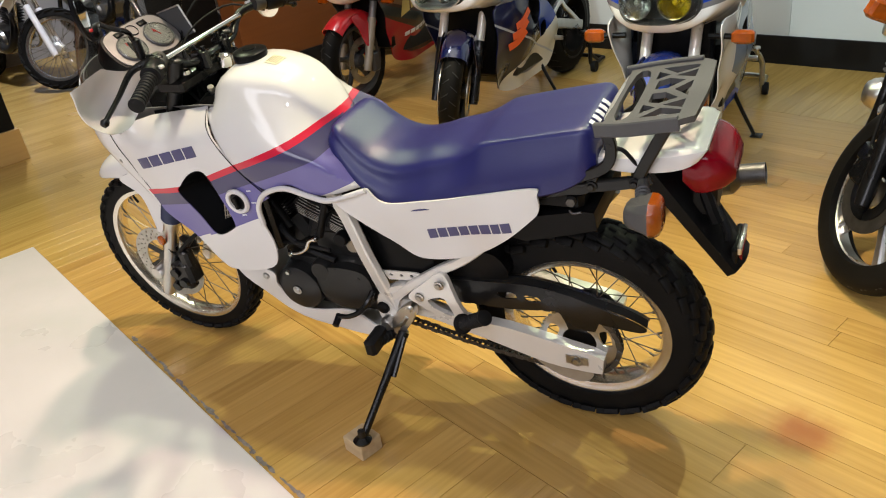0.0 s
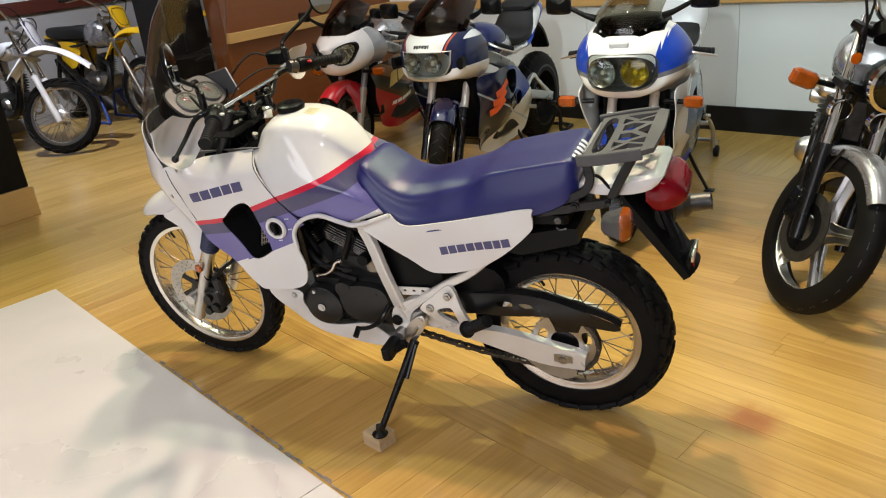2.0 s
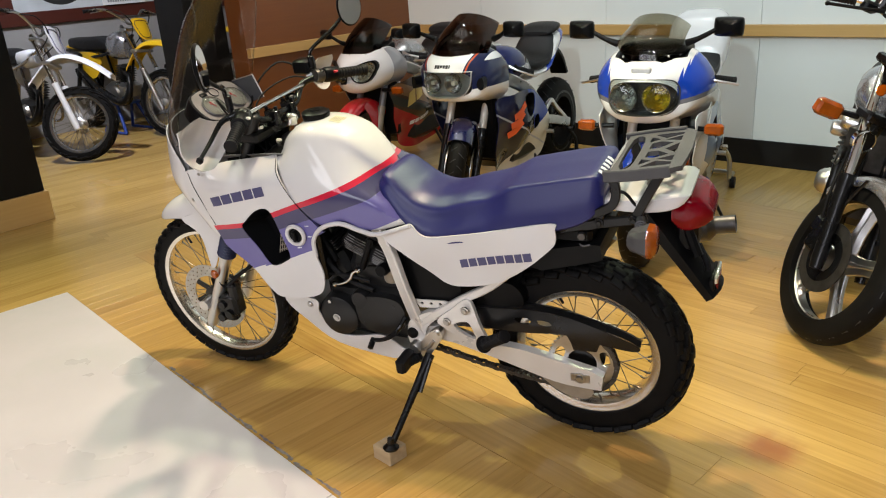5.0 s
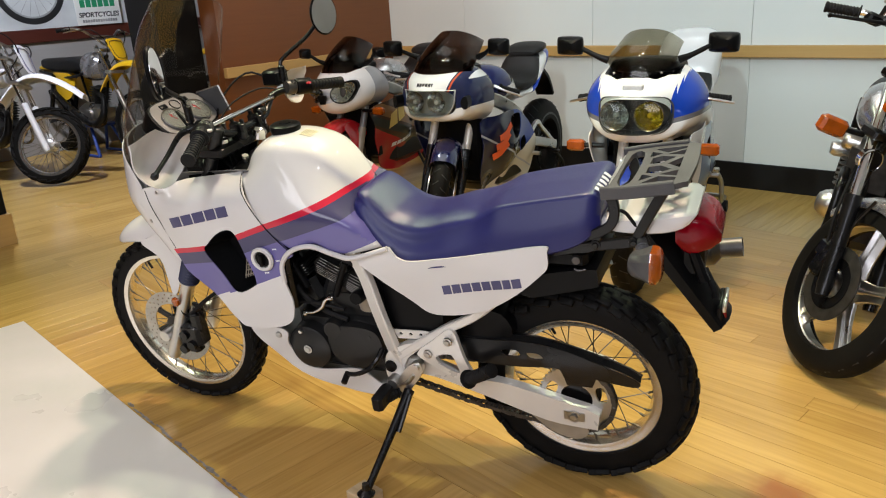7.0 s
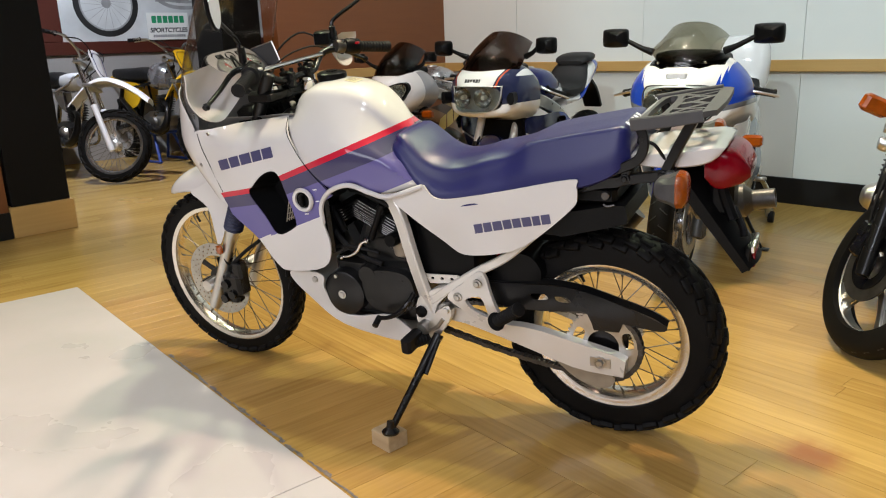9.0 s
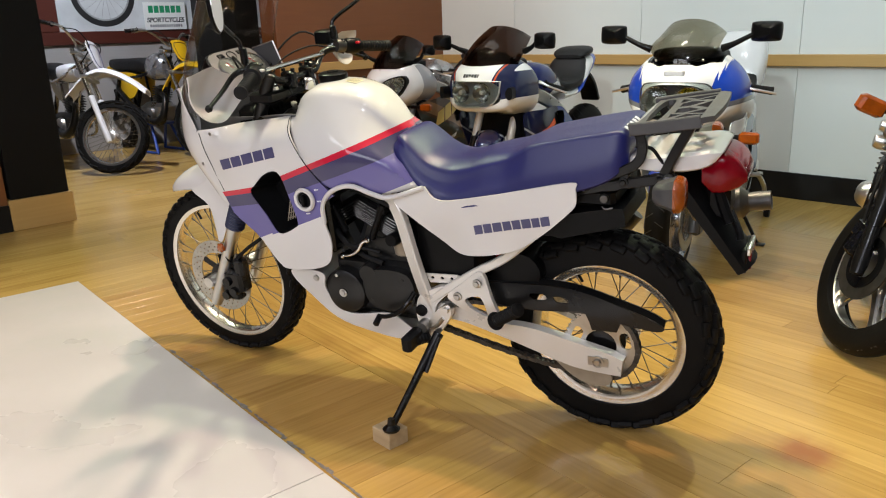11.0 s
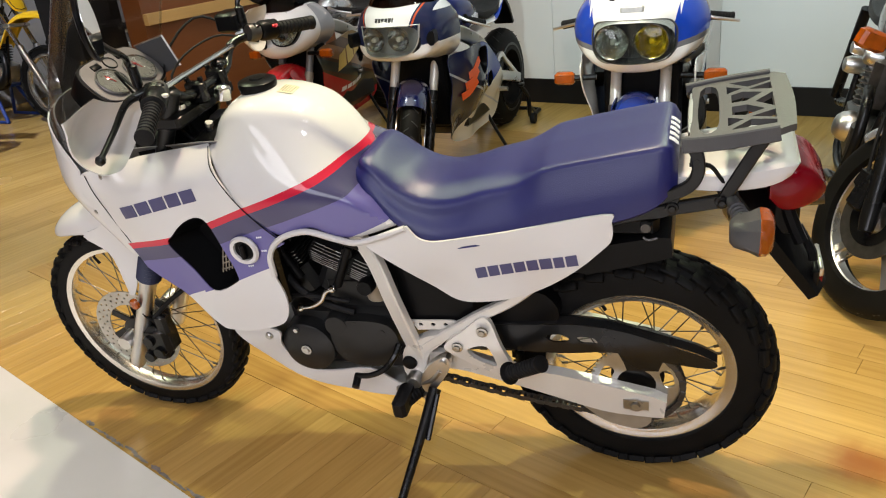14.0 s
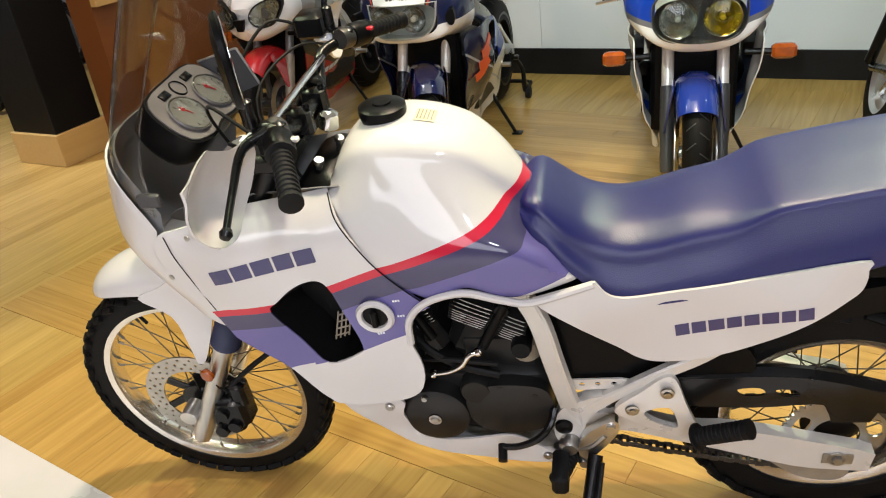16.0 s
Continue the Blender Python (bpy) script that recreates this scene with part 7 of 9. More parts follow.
            lo = [[Vector((cu + (u - cu) * k, s * (lw(u, v) - 0.003 - d), cv + (v - cv) * k)) for u, v in pts] for d, k in ((0, 1), (0.04, 0.9))]
            rings(bm, lo, cap=False)
            bm.faces.new([bm.verts.new(p) for p in lo[1]])
            part("vent", bm, M_BLACKP, flank)
    # inner bulk: radiator, engine, frame
    bm = bmesh.new()
    cbox(bm, (0.20, -0.16, 0.32), (0.26, 0.16, 0.70), 0.02)
    part("radiator", bm, M_BLACKP, b, "dark radiator")
    bm = bmesh.new()
    cbox(bm, (0.36, -0.17, 0.22), (0.82, 0.17, 0.60), 0.05)
    engine = part("engine", bm, M_ENGINE, b, "black engine")
    bm = bmesh.new()
    for s in (-1, 1):
        tube(bm, [(0.24, s * 0.07, 0.82), (0.42, s * 0.165, 0.76), (0.65, s * 0.185, 0.64), (0.86, s * 0.15, 0.46), (0.86, s * 0.13, 0.34)], 0.03, flat=(0.035, 0.075))
    frame_b = part("frame", bm, M_ALU, b, "bare alloy beam frame")
    bm = bmesh.new()
    for s in (-1, 1):
        tube(bm, [(0.86, s * 0.12, 0.43), (1.05, s * 0.125, 0.40), (st["base"] - 0.02, s * 0.125, 0.315)], 0.02, flat=(0.030, 0.060))
        tube(bm, [(0.94, s * 0.12, 0.44), (1.08, s * 0.122, 0.52), (1.16, s * 0.122, 0.47), (st["base"] - 0.06, s * 0.125, 0.345)], 0.014, flat=(0.026, 0.030))
    part("swing_arm", bm, M_ALU, b, "braced alloy swing arm")
    # tank, seats, tail
    bm = bmesh.new()
    loft(bm, 0.36, 0.84, 16, [(0.36, 0.10), (0.44, 0.16), (0.58, 0.175), (0.72, 0.14), (0.84, 0.10)], [(0.36, 0.86), (0.44, 0.935), (0.56, 0.955), (0.70, 0.90), (0.84, 0.80)], [(0.36, 0.74), (0.6, 0.72), (0.84, 0.74)], 2.6)
    tank_b = part("fuel_tank", bm, st["tank"], b, st.get("tank_label", ""))
    bm = bmesh.new()
    lathe(bm, [(0.002, 0.010), (0.030, 0.010), (0.036, 0.006), (0.038, 0)], (0.545, 0, 0.952), (0.06, 0, 1), 20)
    part("filler_cap", bm, M_STEEL, tank_b)
    bm = bmesh.new()
    zr = st["tail"]["z"]
    loft(bm, 0.80, 1.17, 16, [(0.80, 0.09), (0.88, 0.13), (1.02, 0.15), (1.10, 0.140), (1.17, 0.115)], [(0.80, 0.83), (0.90, 0.82), (1.02, 0.84), (1.09, 0.89), (1.14, zr - 0.035), (1.17, zr - 0.02)], [(0.80, 0.74), (1.0, 0.755), (1.08, 0.79), (1.17, 0.90)], 3.0)
    part("rider_seat", bm, M_SEATBLK, b, "black rider seat")
    bm = bmesh.new()
    te = st["tail"]
    loft(bm, 0.86, te["x1"], 16, [(0.86, 0.115), (1.0, 0.15), (1.2, 0.145), (te["x1"] - 0.06, 0.10), (te["x1"], 0.05)], [(0.86, 0.76), (1.02, 0.775), (1.10, 0.88), (1.15, te["z"] - 0.035), (1.25, te["z"] - 0.02), (te["x1"], te["z"])], [(0.86, 0.69), (1.05, 0.735), (1.2, 0.82), (te["x1"], te["z"] - 0.055)], 2.4)
    tail = part("tail_unit", bm, st["tail_paint"], b)
    if te["pad"]:
        bm = bmesh.new()
        loft(bm, 1.13, te["x1"] - 0.05, 12, [(1.13, 0.09), (1.17, 0.125), (1.28, 0.115), (te["x1"] - 0.05, 0.06)], [(1.13, te["z"] - 0.015), (1.18, te["z"] + 0.02), (1.28, te["z"] + 0.040), (te["x1"] - 0.05, te["z"] + 0.02)], [(1.13, te["z"] - 0.04), (1.2, te["z"] - 0.03), (te["x1"] - 0.05, te["z"] - 0.01)], 3.0)
        part("pillion_pad", bm, M_SEATBLK, b, "black pillion pad")
    bm = bmesh.new()
    cbox(bm, (te["x1"] - 0.05, -0.07, te["z"] - 0.085), (te["x1"] + 0.02, 0.07, te["z"] - 0.03), 0.015)
    part("tail_lamp", bm, M_REDLENS, b)
    bm = bmesh.new()
    tube(bm, [(te["x1"] - 0.12, 0, te["z"] - 0.12), (te["x1"] + 0.02, 0, te["z"] - 0.22), (te["x1"] + 0.10, 0, te["z"] - 0.34)], 0.05, flat=(0.13, 0.03))
    part("rear_mudguard", bm, M_BLACKP, b)
    # mirrors, bars, levers
    for s in (-1, 1):
        mx, my, mz, mw, mh = st["mirror"]
        bm = bmesh.new()
        lo = []
        for d, k in ((-0.050, 0.35), (-0.040, 0.70), (-0.022, 0.92), (0.0, 1.0), (0.010, 0.95)):
            lo.append([Vector((mx + d + 0.012 * a, s * my + mw * a * k, mz + mh * bb * k)) for a, bb in outline([(1, 0.6), (0.86, 0.95), (0.0, 1.0), (-0.84, 0.92), (-1, 0.5), (-0.98, -0.6), (-0.8, -0.94), (0.1, -1.0), (0.84, -0.92), (1, -0.6)], 3)])
        rings(bm, lo)
        mirror_b = part("mirror", bm, M_BLACKP, b, "black fairing mirror")
        bm = bmesh.new()
        lo = [[Vector((mx + d + 0.012 * a, s * my + mw * a * 0.9, mz + mh * bb * 0.9)) for a, bb in outline([(1, 0.6), (0.86, 0.95), (0.0, 1.0), (-0.84, 0.92), (-1, 0.5), (-0.98, -0.6), (-0.8, -0.94), (0.1, -1.0), (0.84, -0.92), (1, -0.6)], 3)] for d in (0.0105, 0.012)]
        rings(bm, lo)
        part("glass", bm, M_MIRROR, mirror_b)
        bm = bmesh.new()
        fx, fy, fz = st["mirror_foot"]
        tube(bm, [(fx, s * fy, fz), (fx - 0.01, s * (fy + 0.05), fz + 0.02), (mx - 0.01, s * (my - mw * 0.8), mz - 0.01)], [0.018, 0.012, 0.010], 10)
        part("mirror_stem", bm, M_BLACKP, mirror_b)
        bm = bmesh.new()
        tube(bm, [(0.275, s * 0.10, 0.885), (0.30, s * 0.17, 0.885), (0.36, s * 0.285, 0.860)], 0.011, 10)
        bar = part("handlebar", bm, M_BLACKM, b)
        bar.matrix_basis = turn @ Matrix.Translation((st.get("bar_shift", 0.0), 0, 0))
        bm = bmesh.new()
        grip(bm, (0.325, s * 0.235, 0.872), (0.378, s * 0.345, 0.850), 0.017, 8)
        part("grip", bm, M_RUBBER, bar, "black rubber grip")
        bm = bmesh.new()
        tube(bm, [(0.29, s * 0.20, 0.885), (0.275, s * 0.27, 0.868), (0.305, s * 0.37, 0.845)], [0.010, 0.006, 0.006], 8)
        part("lever", bm, M_ALU, bar, "alloy lever")
        bm = bmesh.new()
        tube(bm, [(0.27, s * 0.17, 0.87), (0.22, s * 0.16, 0.90), (0.21, s * 0.10, 0.86), (0.24, s * 0.05, 0.76)], 0.005, 6)
        part("cable", bm, M_RUBBER, bar)
    if "signal" in st:
        sx, sy, sz = st["signal"]
        for s in (-1, 1):
            bm = bmesh.new()
            tube(bm, [(sx + 0.01, s * (sy - 0.13), sz), (sx, s * (sy - 0.04), sz)], 0.012, 8)
            sig = part("indicator", bm, M_BLACKP, b)
            bm = bmesh.new()
            cbox(bm, (sx - 0.022, s * sy - 0.042, sz - 0.026), (sx + 0.022, s * sy + 0.042, sz + 0.026), 0.012)
            part("lens", bm, M_AMBER, sig, "amber indicator lens")
    # silencer and stand
    bm = bmesh.new()
    lathe(bm, [(0.02, 0.0), (0.05, 0.03), (0.058, 0.07), (0.058, 0.42), (0.045, 0.46), (0.028, 0.47), (0.026, 0.45)], (0.92, 0.19, 0.30), (1, 0.05, 0.22), 22)
    part("silencer", bm, M_ALU, b, "alloy silencer")
    for s in (-1, 1):
        bm = bmesh.new()
        cbox(bm, (0.84, s * 0.155 - 0.008, 0.33), (0.95, s * 0.155 + 0.008, 0.47), 0.01)
        tube(bm, [(0.87, s * 0.16, 0.36), (0.87, s * 0.235, 0.36)], 0.013, 10)
        part("footrest", bm, M_ALU, b)
    if st["side_stand"]:
        bm = bmesh.new()
        tube(bm, [(0.72, -0.13, 0.30), (0.74, -0.19, 0.16), (0.76, -0.26, 0.015)], [0.012, 0.010, 0.009], 8)
        cbox(bm, (0.74, -0.30, 0.002), (0.79, -0.245, 0.010), 0.003)
        part("side_stand", bm, M_BLACKM, b)
    st["extra"](b, fairing, lw)
    return b


def paddock_stand(m, material, label):
    t = thing("paddock_stand", m, label, "stand", "paddock stands")
    bm = bmesh.new()
    for s in (-1, 1):
        tube(bm, [(0.0, s * 0.15, 0.27), (0.05, s * 0.18, 0.18), (0.06, s * 0.185, 0.05), (0.30, s * 0.17, 0.03)], 0.014, 8)
        tube(bm, [(0.055, s * 0.183, 0.12), (0.20, s * 0.175, 0.04)], 0.010, 8)
        cbox(bm, (-0.02, s * 0.15 - 0.02, 0.262), (0.03, s * 0.15 + 0.02, 0.284), 0.006)
    tube(bm, [(0.30, -0.17, 0.03), (0.34, -0.08, 0.028), (0.34, 0.08, 0.028), (0.30, 0.17, 0.03)], 0.014, 8)
    part("tube_frame", bm, material, t)
    for s in (-1, 1):
        bm = bmesh.new()
        lathe(bm, [(0.008, -0.015), (0.034, -0.015), (0.036, 0.0), (0.034, 0.015), (0.008, 0.015)], (0.06, s * 0.205, 0.037), (0, 1, 0), 20)
        part("castor", bm, M_RUBBER, t, "black castor")
    return t


BASE_NOSE = dict(x0=-0.115, x1=0.46, closed=False, sq=3.0, taper=0.28, bow=0.085)

# blue and white, twin round lamps under one cover
W_BLUE = (0.006, 0.05, 0.42)
FLASH = [[(0.150, 0.812), (0.32, 0.850), (0.32, 0.930), (0.150, 0.895)], [(0.150, 0.890), (0.172, 0.895), (0.164, 0.955)], [(0.166, 0.890), (0.192, 0.900), (0.180, 0.985)],
         [(0.180, 0.898), (0.32, 0.915), (0.230, 1.03), (0.196, 1.015)], [(0.178, 0.905), (0.206, 0.908), (0.190, 1.000)]]
SILL = [(0.150, 0.792), (0.32, 0.826), (0.32, 0.850), (0.150, 0.812)]
M_SPORT_A = zoned("white_paint_blue_flashes", (0.80, 0.80, 0.78), [(W_BLUE, convex(f, s)) for f in FLASH for s in (-1, 1)] + [((0.16, 0.16, 0.17), convex(SILL, s)) for s in (-1, 1)] + [((0.008, 0.008, 0.009), ((1, 0, 0, -0.030), (1, -1.2, 0, -0.126), (1, 1.2, 0, -0.126), (0, 1, 0, -0.164), (0, -1, 0, -0.164), (0, 0, 1, 0.86)))])
M_FLANK_A = zoned("white_blue_flank", (0.78, 0.78, 0.76), [(W_BLUE, ((1, 0, 0.5, 0.62), (0.4, 0, -1, -0.34))), ((0.18, 0.24, 0.34), ((0.5, 0, 1, 0.62), (-0.3, 0, -1, -0.86), (1, 0, 0, 0.34)))])
M_TAIL_A = zoned("white_blue_tail", (0.80, 0.80, 0.79), [(W_BLUE, ((0.55, 0, -1, -0.17), (0, 0, 1, 0.0)))])


def extra_a(b, fairing, lw):
    oval = outline([(0.158, 0.0), (0.150, 0.052), (0.10, 0.078), (-0.10, 0.078), (-0.150, 0.052), (-0.158, 0.0), (-0.146, -0.05), (-0.09, -0.078), (0.09, -0.078), (0.146, -0.05)], 4)
    bm = bmesh.new()
    lo = []
    for d, k in ((0.075, 0.86), (0.012, 0.97), (0.004, 1.0), (0.006, 1.03)):
        lo.append([Vector((-0.115 + d + 3.12 * y * y * k * k, y * k, 0.832 + z * k)) for y, z in oval])
    rings(bm, lo[1:], cap=False)
    rings(bm, [lo[0], lo[1]], cap=False)
    bm.faces.new([bm.verts.new(p) for p in lo[0]])
    bezel = part("lamp_bezel", bm, M_GREYP, fairing, "dark oval lamp bezel")
    for y, mt in ((0.073, M_LAMPGLASS), (-0.073, M_YLAMP)):
        bm = bmesh.new()
        lathe(bm, [(0.010, 0.052), (0.030, 0.036), (0.052, 0.014), (0.060, -0.004), (0.063, -0.006), (0.064, 0.0), (0.055, 0.018), (0.032, 0.042), (0.008, 0.058)], (-0.094, y, 0.832), (1, 0, 0), 28)
        lamp_b = part("headlamp", bm, M_REFLECTOR, bezel, "round headlamp")
        bm = bmesh.new()
        lathe(bm, [(0.002, -0.016), (0.03, -0.013), (0.058, -0.004), (0.060, 0.002), (0.03, -0.009), (0.002, -0.012)], (-0.092, y, 0.832), (1, 0, 0), 28)
        part("glass", bm, mt, lamp_b)
        bm = bmesh.new()
        lathe(bm, [(0.002, -0.010), (0.010, -0.008), (0.011, 0.02), (0.002, 0.022)], (-0.078, y, 0.832), (1, 0, 0), 14)
        part("bulb", bm, M_DIAL, lamp_b)
    bm = bmesh.new()
    shell(bm, [(y, z) for y, z in oval], (), lambda u, v: Vector((-0.113 + 3.12 * u * u, u, 0.832 + v)), 0.002, 0.04, inner=(1, 0, 0))
    part("lamp_cover", bm, M_LAMPGLASS, bezel, "clear lamp cover")
    bm = bmesh.new()
    cbox(bm, (-0.020, -0.044, -0.014), (0.020, 0.044, 0.014), 0.006, pose(-0.068, 0, 0.949))
    part("position_lamp", bm, M_LAMPSILVER, fairing, "small grey position lamp")
    bm = bmesh.new()
    loft(bm, 1.08, 1.44, 14, [(1.08, 0.14), (1.14, 0.165), (1.26, 0.165), (1.38, 0.125), (1.44, 0.08)], [(1.08, 0.88), (1.13, 0.99), (1.22, 1.085), (1.34, 1.10), (1.44, 1.06)], [(1.08, 0.74), (1.25, 0.80), (1.44, 0.95)], 3.4)
    part("seat_cowl", bm, M_COOLWHITE, b, "white seat cowl")


STYLE_A = dict(base=1.42, bar_shift=-0.09, screen_lift=0.085, spokes=3, wheel=M_SILVERP, stanchion=M_ALUP, fork=M_GREYP, guard=M_BLUEP, paint=M_SPORT_A, nose_label="white nose with blue flashes",
               nose=dict(BASE_NOSE, x1=0.36, sq=3.1, taper=0.34, chin=0.34, dish=(-0.030, 0.166), w=[(-0.115, 0.154), (-0.06, 0.213), (0.05, 0.258), (0.20, 0.268), (0.46, 0.255)], top=[(-0.115, 0.905), (-0.07, 0.958), (0.0, 1.005), (0.10, 1.045), (0.20, 1.05), (0.46, 0.90)], low=[(-0.115, 0.752), (-0.06, 0.712), (0.05, 0.695), (0.2, 0.665), (0.46, 0.60)]),
               screen=(-0.040, 0.978, 0.170, 0.150, 1.172, 0.160, 0.12, 0.10, M_LSMOKE, "light smoked screen"),
               flank=[(0.03, 0.72), (0.20, 0.74), (0.46, 0.78), (0.62, 0.70), (0.74, 0.60), (0.86, 0.42), (0.86, 0.28), (0.70, 0.20), (0.45, 0.185), (0.28, 0.24), (0.18, 0.42), (0.08, 0.60)],
               flank_w=[(0.05, 0.70, 0.225), (0.2, 0.74, 0.255), (0.46, 0.78, 0.245), (0.2, 0.5, 0.195), (0.45, 0.5, 0.255), (0.8, 0.45, 0.225), (0.3, 0.26, 0.13), (0.6, 0.22, 0.14), (0.85, 0.3, 0.17)],
               vents=[[(0.40, 0.62), (0.50, 0.65), (0.52, 0.57), (0.44, 0.54)], [(0.56, 0.46), (0.66, 0.50), (0.68, 0.40), (0.60, 0.36)]],
               flank_paint=M_FLANK_A, tank=M_COOLWHITE, tail=dict(x1=1.46, z=0.985, pad=False), tail_paint=M_TAIL_A,
               mirror=(0.10, 0.330, 1.112, 0.064, 0.042), mirror_foot=(0.10, 0.155, 1.045), signal=(0.074, 0.297, 0.666), side_stand=True, extra=extra_a)
sport_bike(pose(-0.973, 3.375, 0, 0, 0, 103.2), "white and blue faired sport motorcycle with twin lamps", STYLE_A)
paddock_stand(pose(-0.973, 3.375, 0, 0, 0, 103.2) @ pose(1.36, 0, 0), M_ALU, "worn alloy paddock stand under a sport motorcycle")

# navy and white, wide trapezoid lamp, smoked screen
LIP = [(0.0, 0.60), (0.40, 0.60), (0.40, 0.805), (0.17, 0.785), (0.0, 0.760)]
BRIM = [(0.0, 0.86), (0.112, 0.872), (0.138, 0.955), (0.150, 1.06), (0.0, 1.06)]
EDGE = [(0.196, 0.93), (0.30, 0.93), (0.30, 1.06), (0.176, 1.06)]
CREAM = (0.80, 0.81, 0.82)
M_SPORT_B = zoned("navy_white_nose", (0.012, 0.018, 0.065), [(CREAM, convex(z, s)) for z in (LIP, BRIM, EDGE) for s in (-1, 1)] + [
    ((0.62, 0.09, 0.02), convex([(0.120, 0.872), (0.128, 0.872), (0.154, 0.955), (0.146, 0.955)], s)) for s in (-1, 1)] + [
    ((0.62, 0.09, 0.02), convex([(0.146, 0.955), (0.154, 0.955), (0.168, 1.06), (0.159, 1.06)], s)) for s in (-1, 1)])
M_FLANK_B = zoned("navy_cream_flank", (0.005, 0.008, 0.045), [
    ((0.004, 0.005, 0.020), ((0.5, 0, -1, -0.35), (0, 0, 1, 0.0))),
    ((0.008, 0.035, 0.26), ((1, 0, 0.6, 0.90), (0, 0, 1, 0.3))),
    ((0.64, 0.61, 0.52), ((0.45, 0, -1, -0.13), (1, 0, 0, 0.26))),
    ((0.42, 0.44, 0.50), ((0.45, 0, 1, 0.66), (-0.45, 0, -1, -0.672))),
])
M_TANK_B = zoned("navy_white_tank", (0.012, 0.020, 0.12), [((0.78, 0.79, 0.80), ((0.9, 0, -1, -0.26),))])
M_TAIL_B = zoned("white_blue_tail_b", (0.80, 0.80, 0.79), [((0.008, 0.05, 0.40), ((0.70, 0, -1, -0.055),))])


def extra_b(b, fairing, lw):
    trap = outline([(0.148, 0.062), (0.0, 0.068), (-0.148, 0.062), (-0.135, -0.02), (-0.095, -0.064), (0.0, -0.072), (0.095, -0.064), (0.135, -0.02)], 4, sharp=(0, 2))
    bm = bmesh.new()
    lo = [[Vector((-0.115 + d + 2.94 * y * y * k * k, y * k, 0.815 + z * k)) for y, z in trap] for d, k in ((0.075, 0.92), (0.010, 1.02), (0.004, 1.05), (0.006, 1.08))]
    rings(bm, lo, cap=False)
    bm.faces.new([bm.verts.new(p) for p in lo[0]])
    bezel = part("lamp_bezel", bm, M_LAMPSILVER, fairing, "grey lamp surround")
    for y in (-0.066, 0.066):
        bm = bmesh.new()
        lathe(bm, [(0.008, 0.050), (0.03, 0.034), (0.050, 0.012), (0.056, -0.002), (0.052, 0.006), (0.03, 0.040), (0.008, 0.056)], (-0.088, y, 0.822), (1, 0, 0), 26)
        lb = part("headlamp", bm, M_REFLECTOR, bezel, "headlamp reflector")
        bm = bmesh.new()
        lathe(bm, [(0.002, -0.012), (0.012, -0.010), (0.014, 0.02), (0.002, 0.024)], (-0.082, y, 0.822), (1, 0, 0), 14)
        part("bulb", bm, M_DIAL, lb)
    bm = bmesh.new()
    shell(bm, [(1.04 * a, 1.04 * c) for a, c in trap], (), lambda u, v: Vector((-0.114 + 2.94 * u * u, u, 0.815 + v)), 0.002, 0.04, inner=(1, 0, 0))
    part("lamp_cover", bm, M_LAMPGLASS, bezel, "clear lamp cover")
    for s in (-1, 1):
        bm = bmesh.new()
        pts = outline([(0.0, 0.03), (0.03, 0.032), (0.04, 0.0), (0.03, -0.028), (0.0, -0.03), (-0.02, 0.0)], 3)
        lo = [[Vector((-0.028 + d + 0.25 * u, s * (0.205 + u * 0.6) * (1 - d), 0.815 + v)) for u, v in pts] for d in (-0.03, 0.05)]
        rings(bm, lo)
        part("ram_duct", bm, M_BLACKP, fairing, "black air duct")
    bars("nose_mark", fairing, lambda u, v: Vector((-0.106 + 0.55 * (v - 0.885) + 1.9 * u * u, -u, v)), -0.048, 0.902, 0.048, 0.902, (1, 1, 1, 1, 1, 0.5), M_WORDBAR, gap=0.3, thick=0.003, split=0.018, out=(1, 0, 0))
    for s in (-1, 1):
        for k in range(3):
            bm = bmesh.new()
            tube(bm, [(0.26 + k * 0.025, s * (lw(0.26 + k * 0.025, 0.50 + k * 0.04) + 0.003), 0.46 + k * 0.05), (0.33 + k * 0.025, s * (lw(0.33 + k * 0.025, 0.50 + k * 0.045) + 0.003), 0.475 + k * 0.05), (0.40 + k * 0.025, s * (lw(0.40 + k * 0.025, 0.55 + k * 0.04) + 0.003), 0.52 + k * 0.05)], 0.010, flat=(0.003, 0.036))
            part("flank_mark", bm, M_ORANGE, b, "orange flank graphic block")
    bars("tank_mark", b, lambda u, v: Vector((u, -0.178 + 1.2 * (u - 0.58) ** 2 + 0.6 * max(0, v - 0.82), v)), 0.50, 0.84, 0.66, 0.79, (1, 1, 1, 1, 1, 0.5), M_WORDWHITE, gap=0.2, split=0.035)


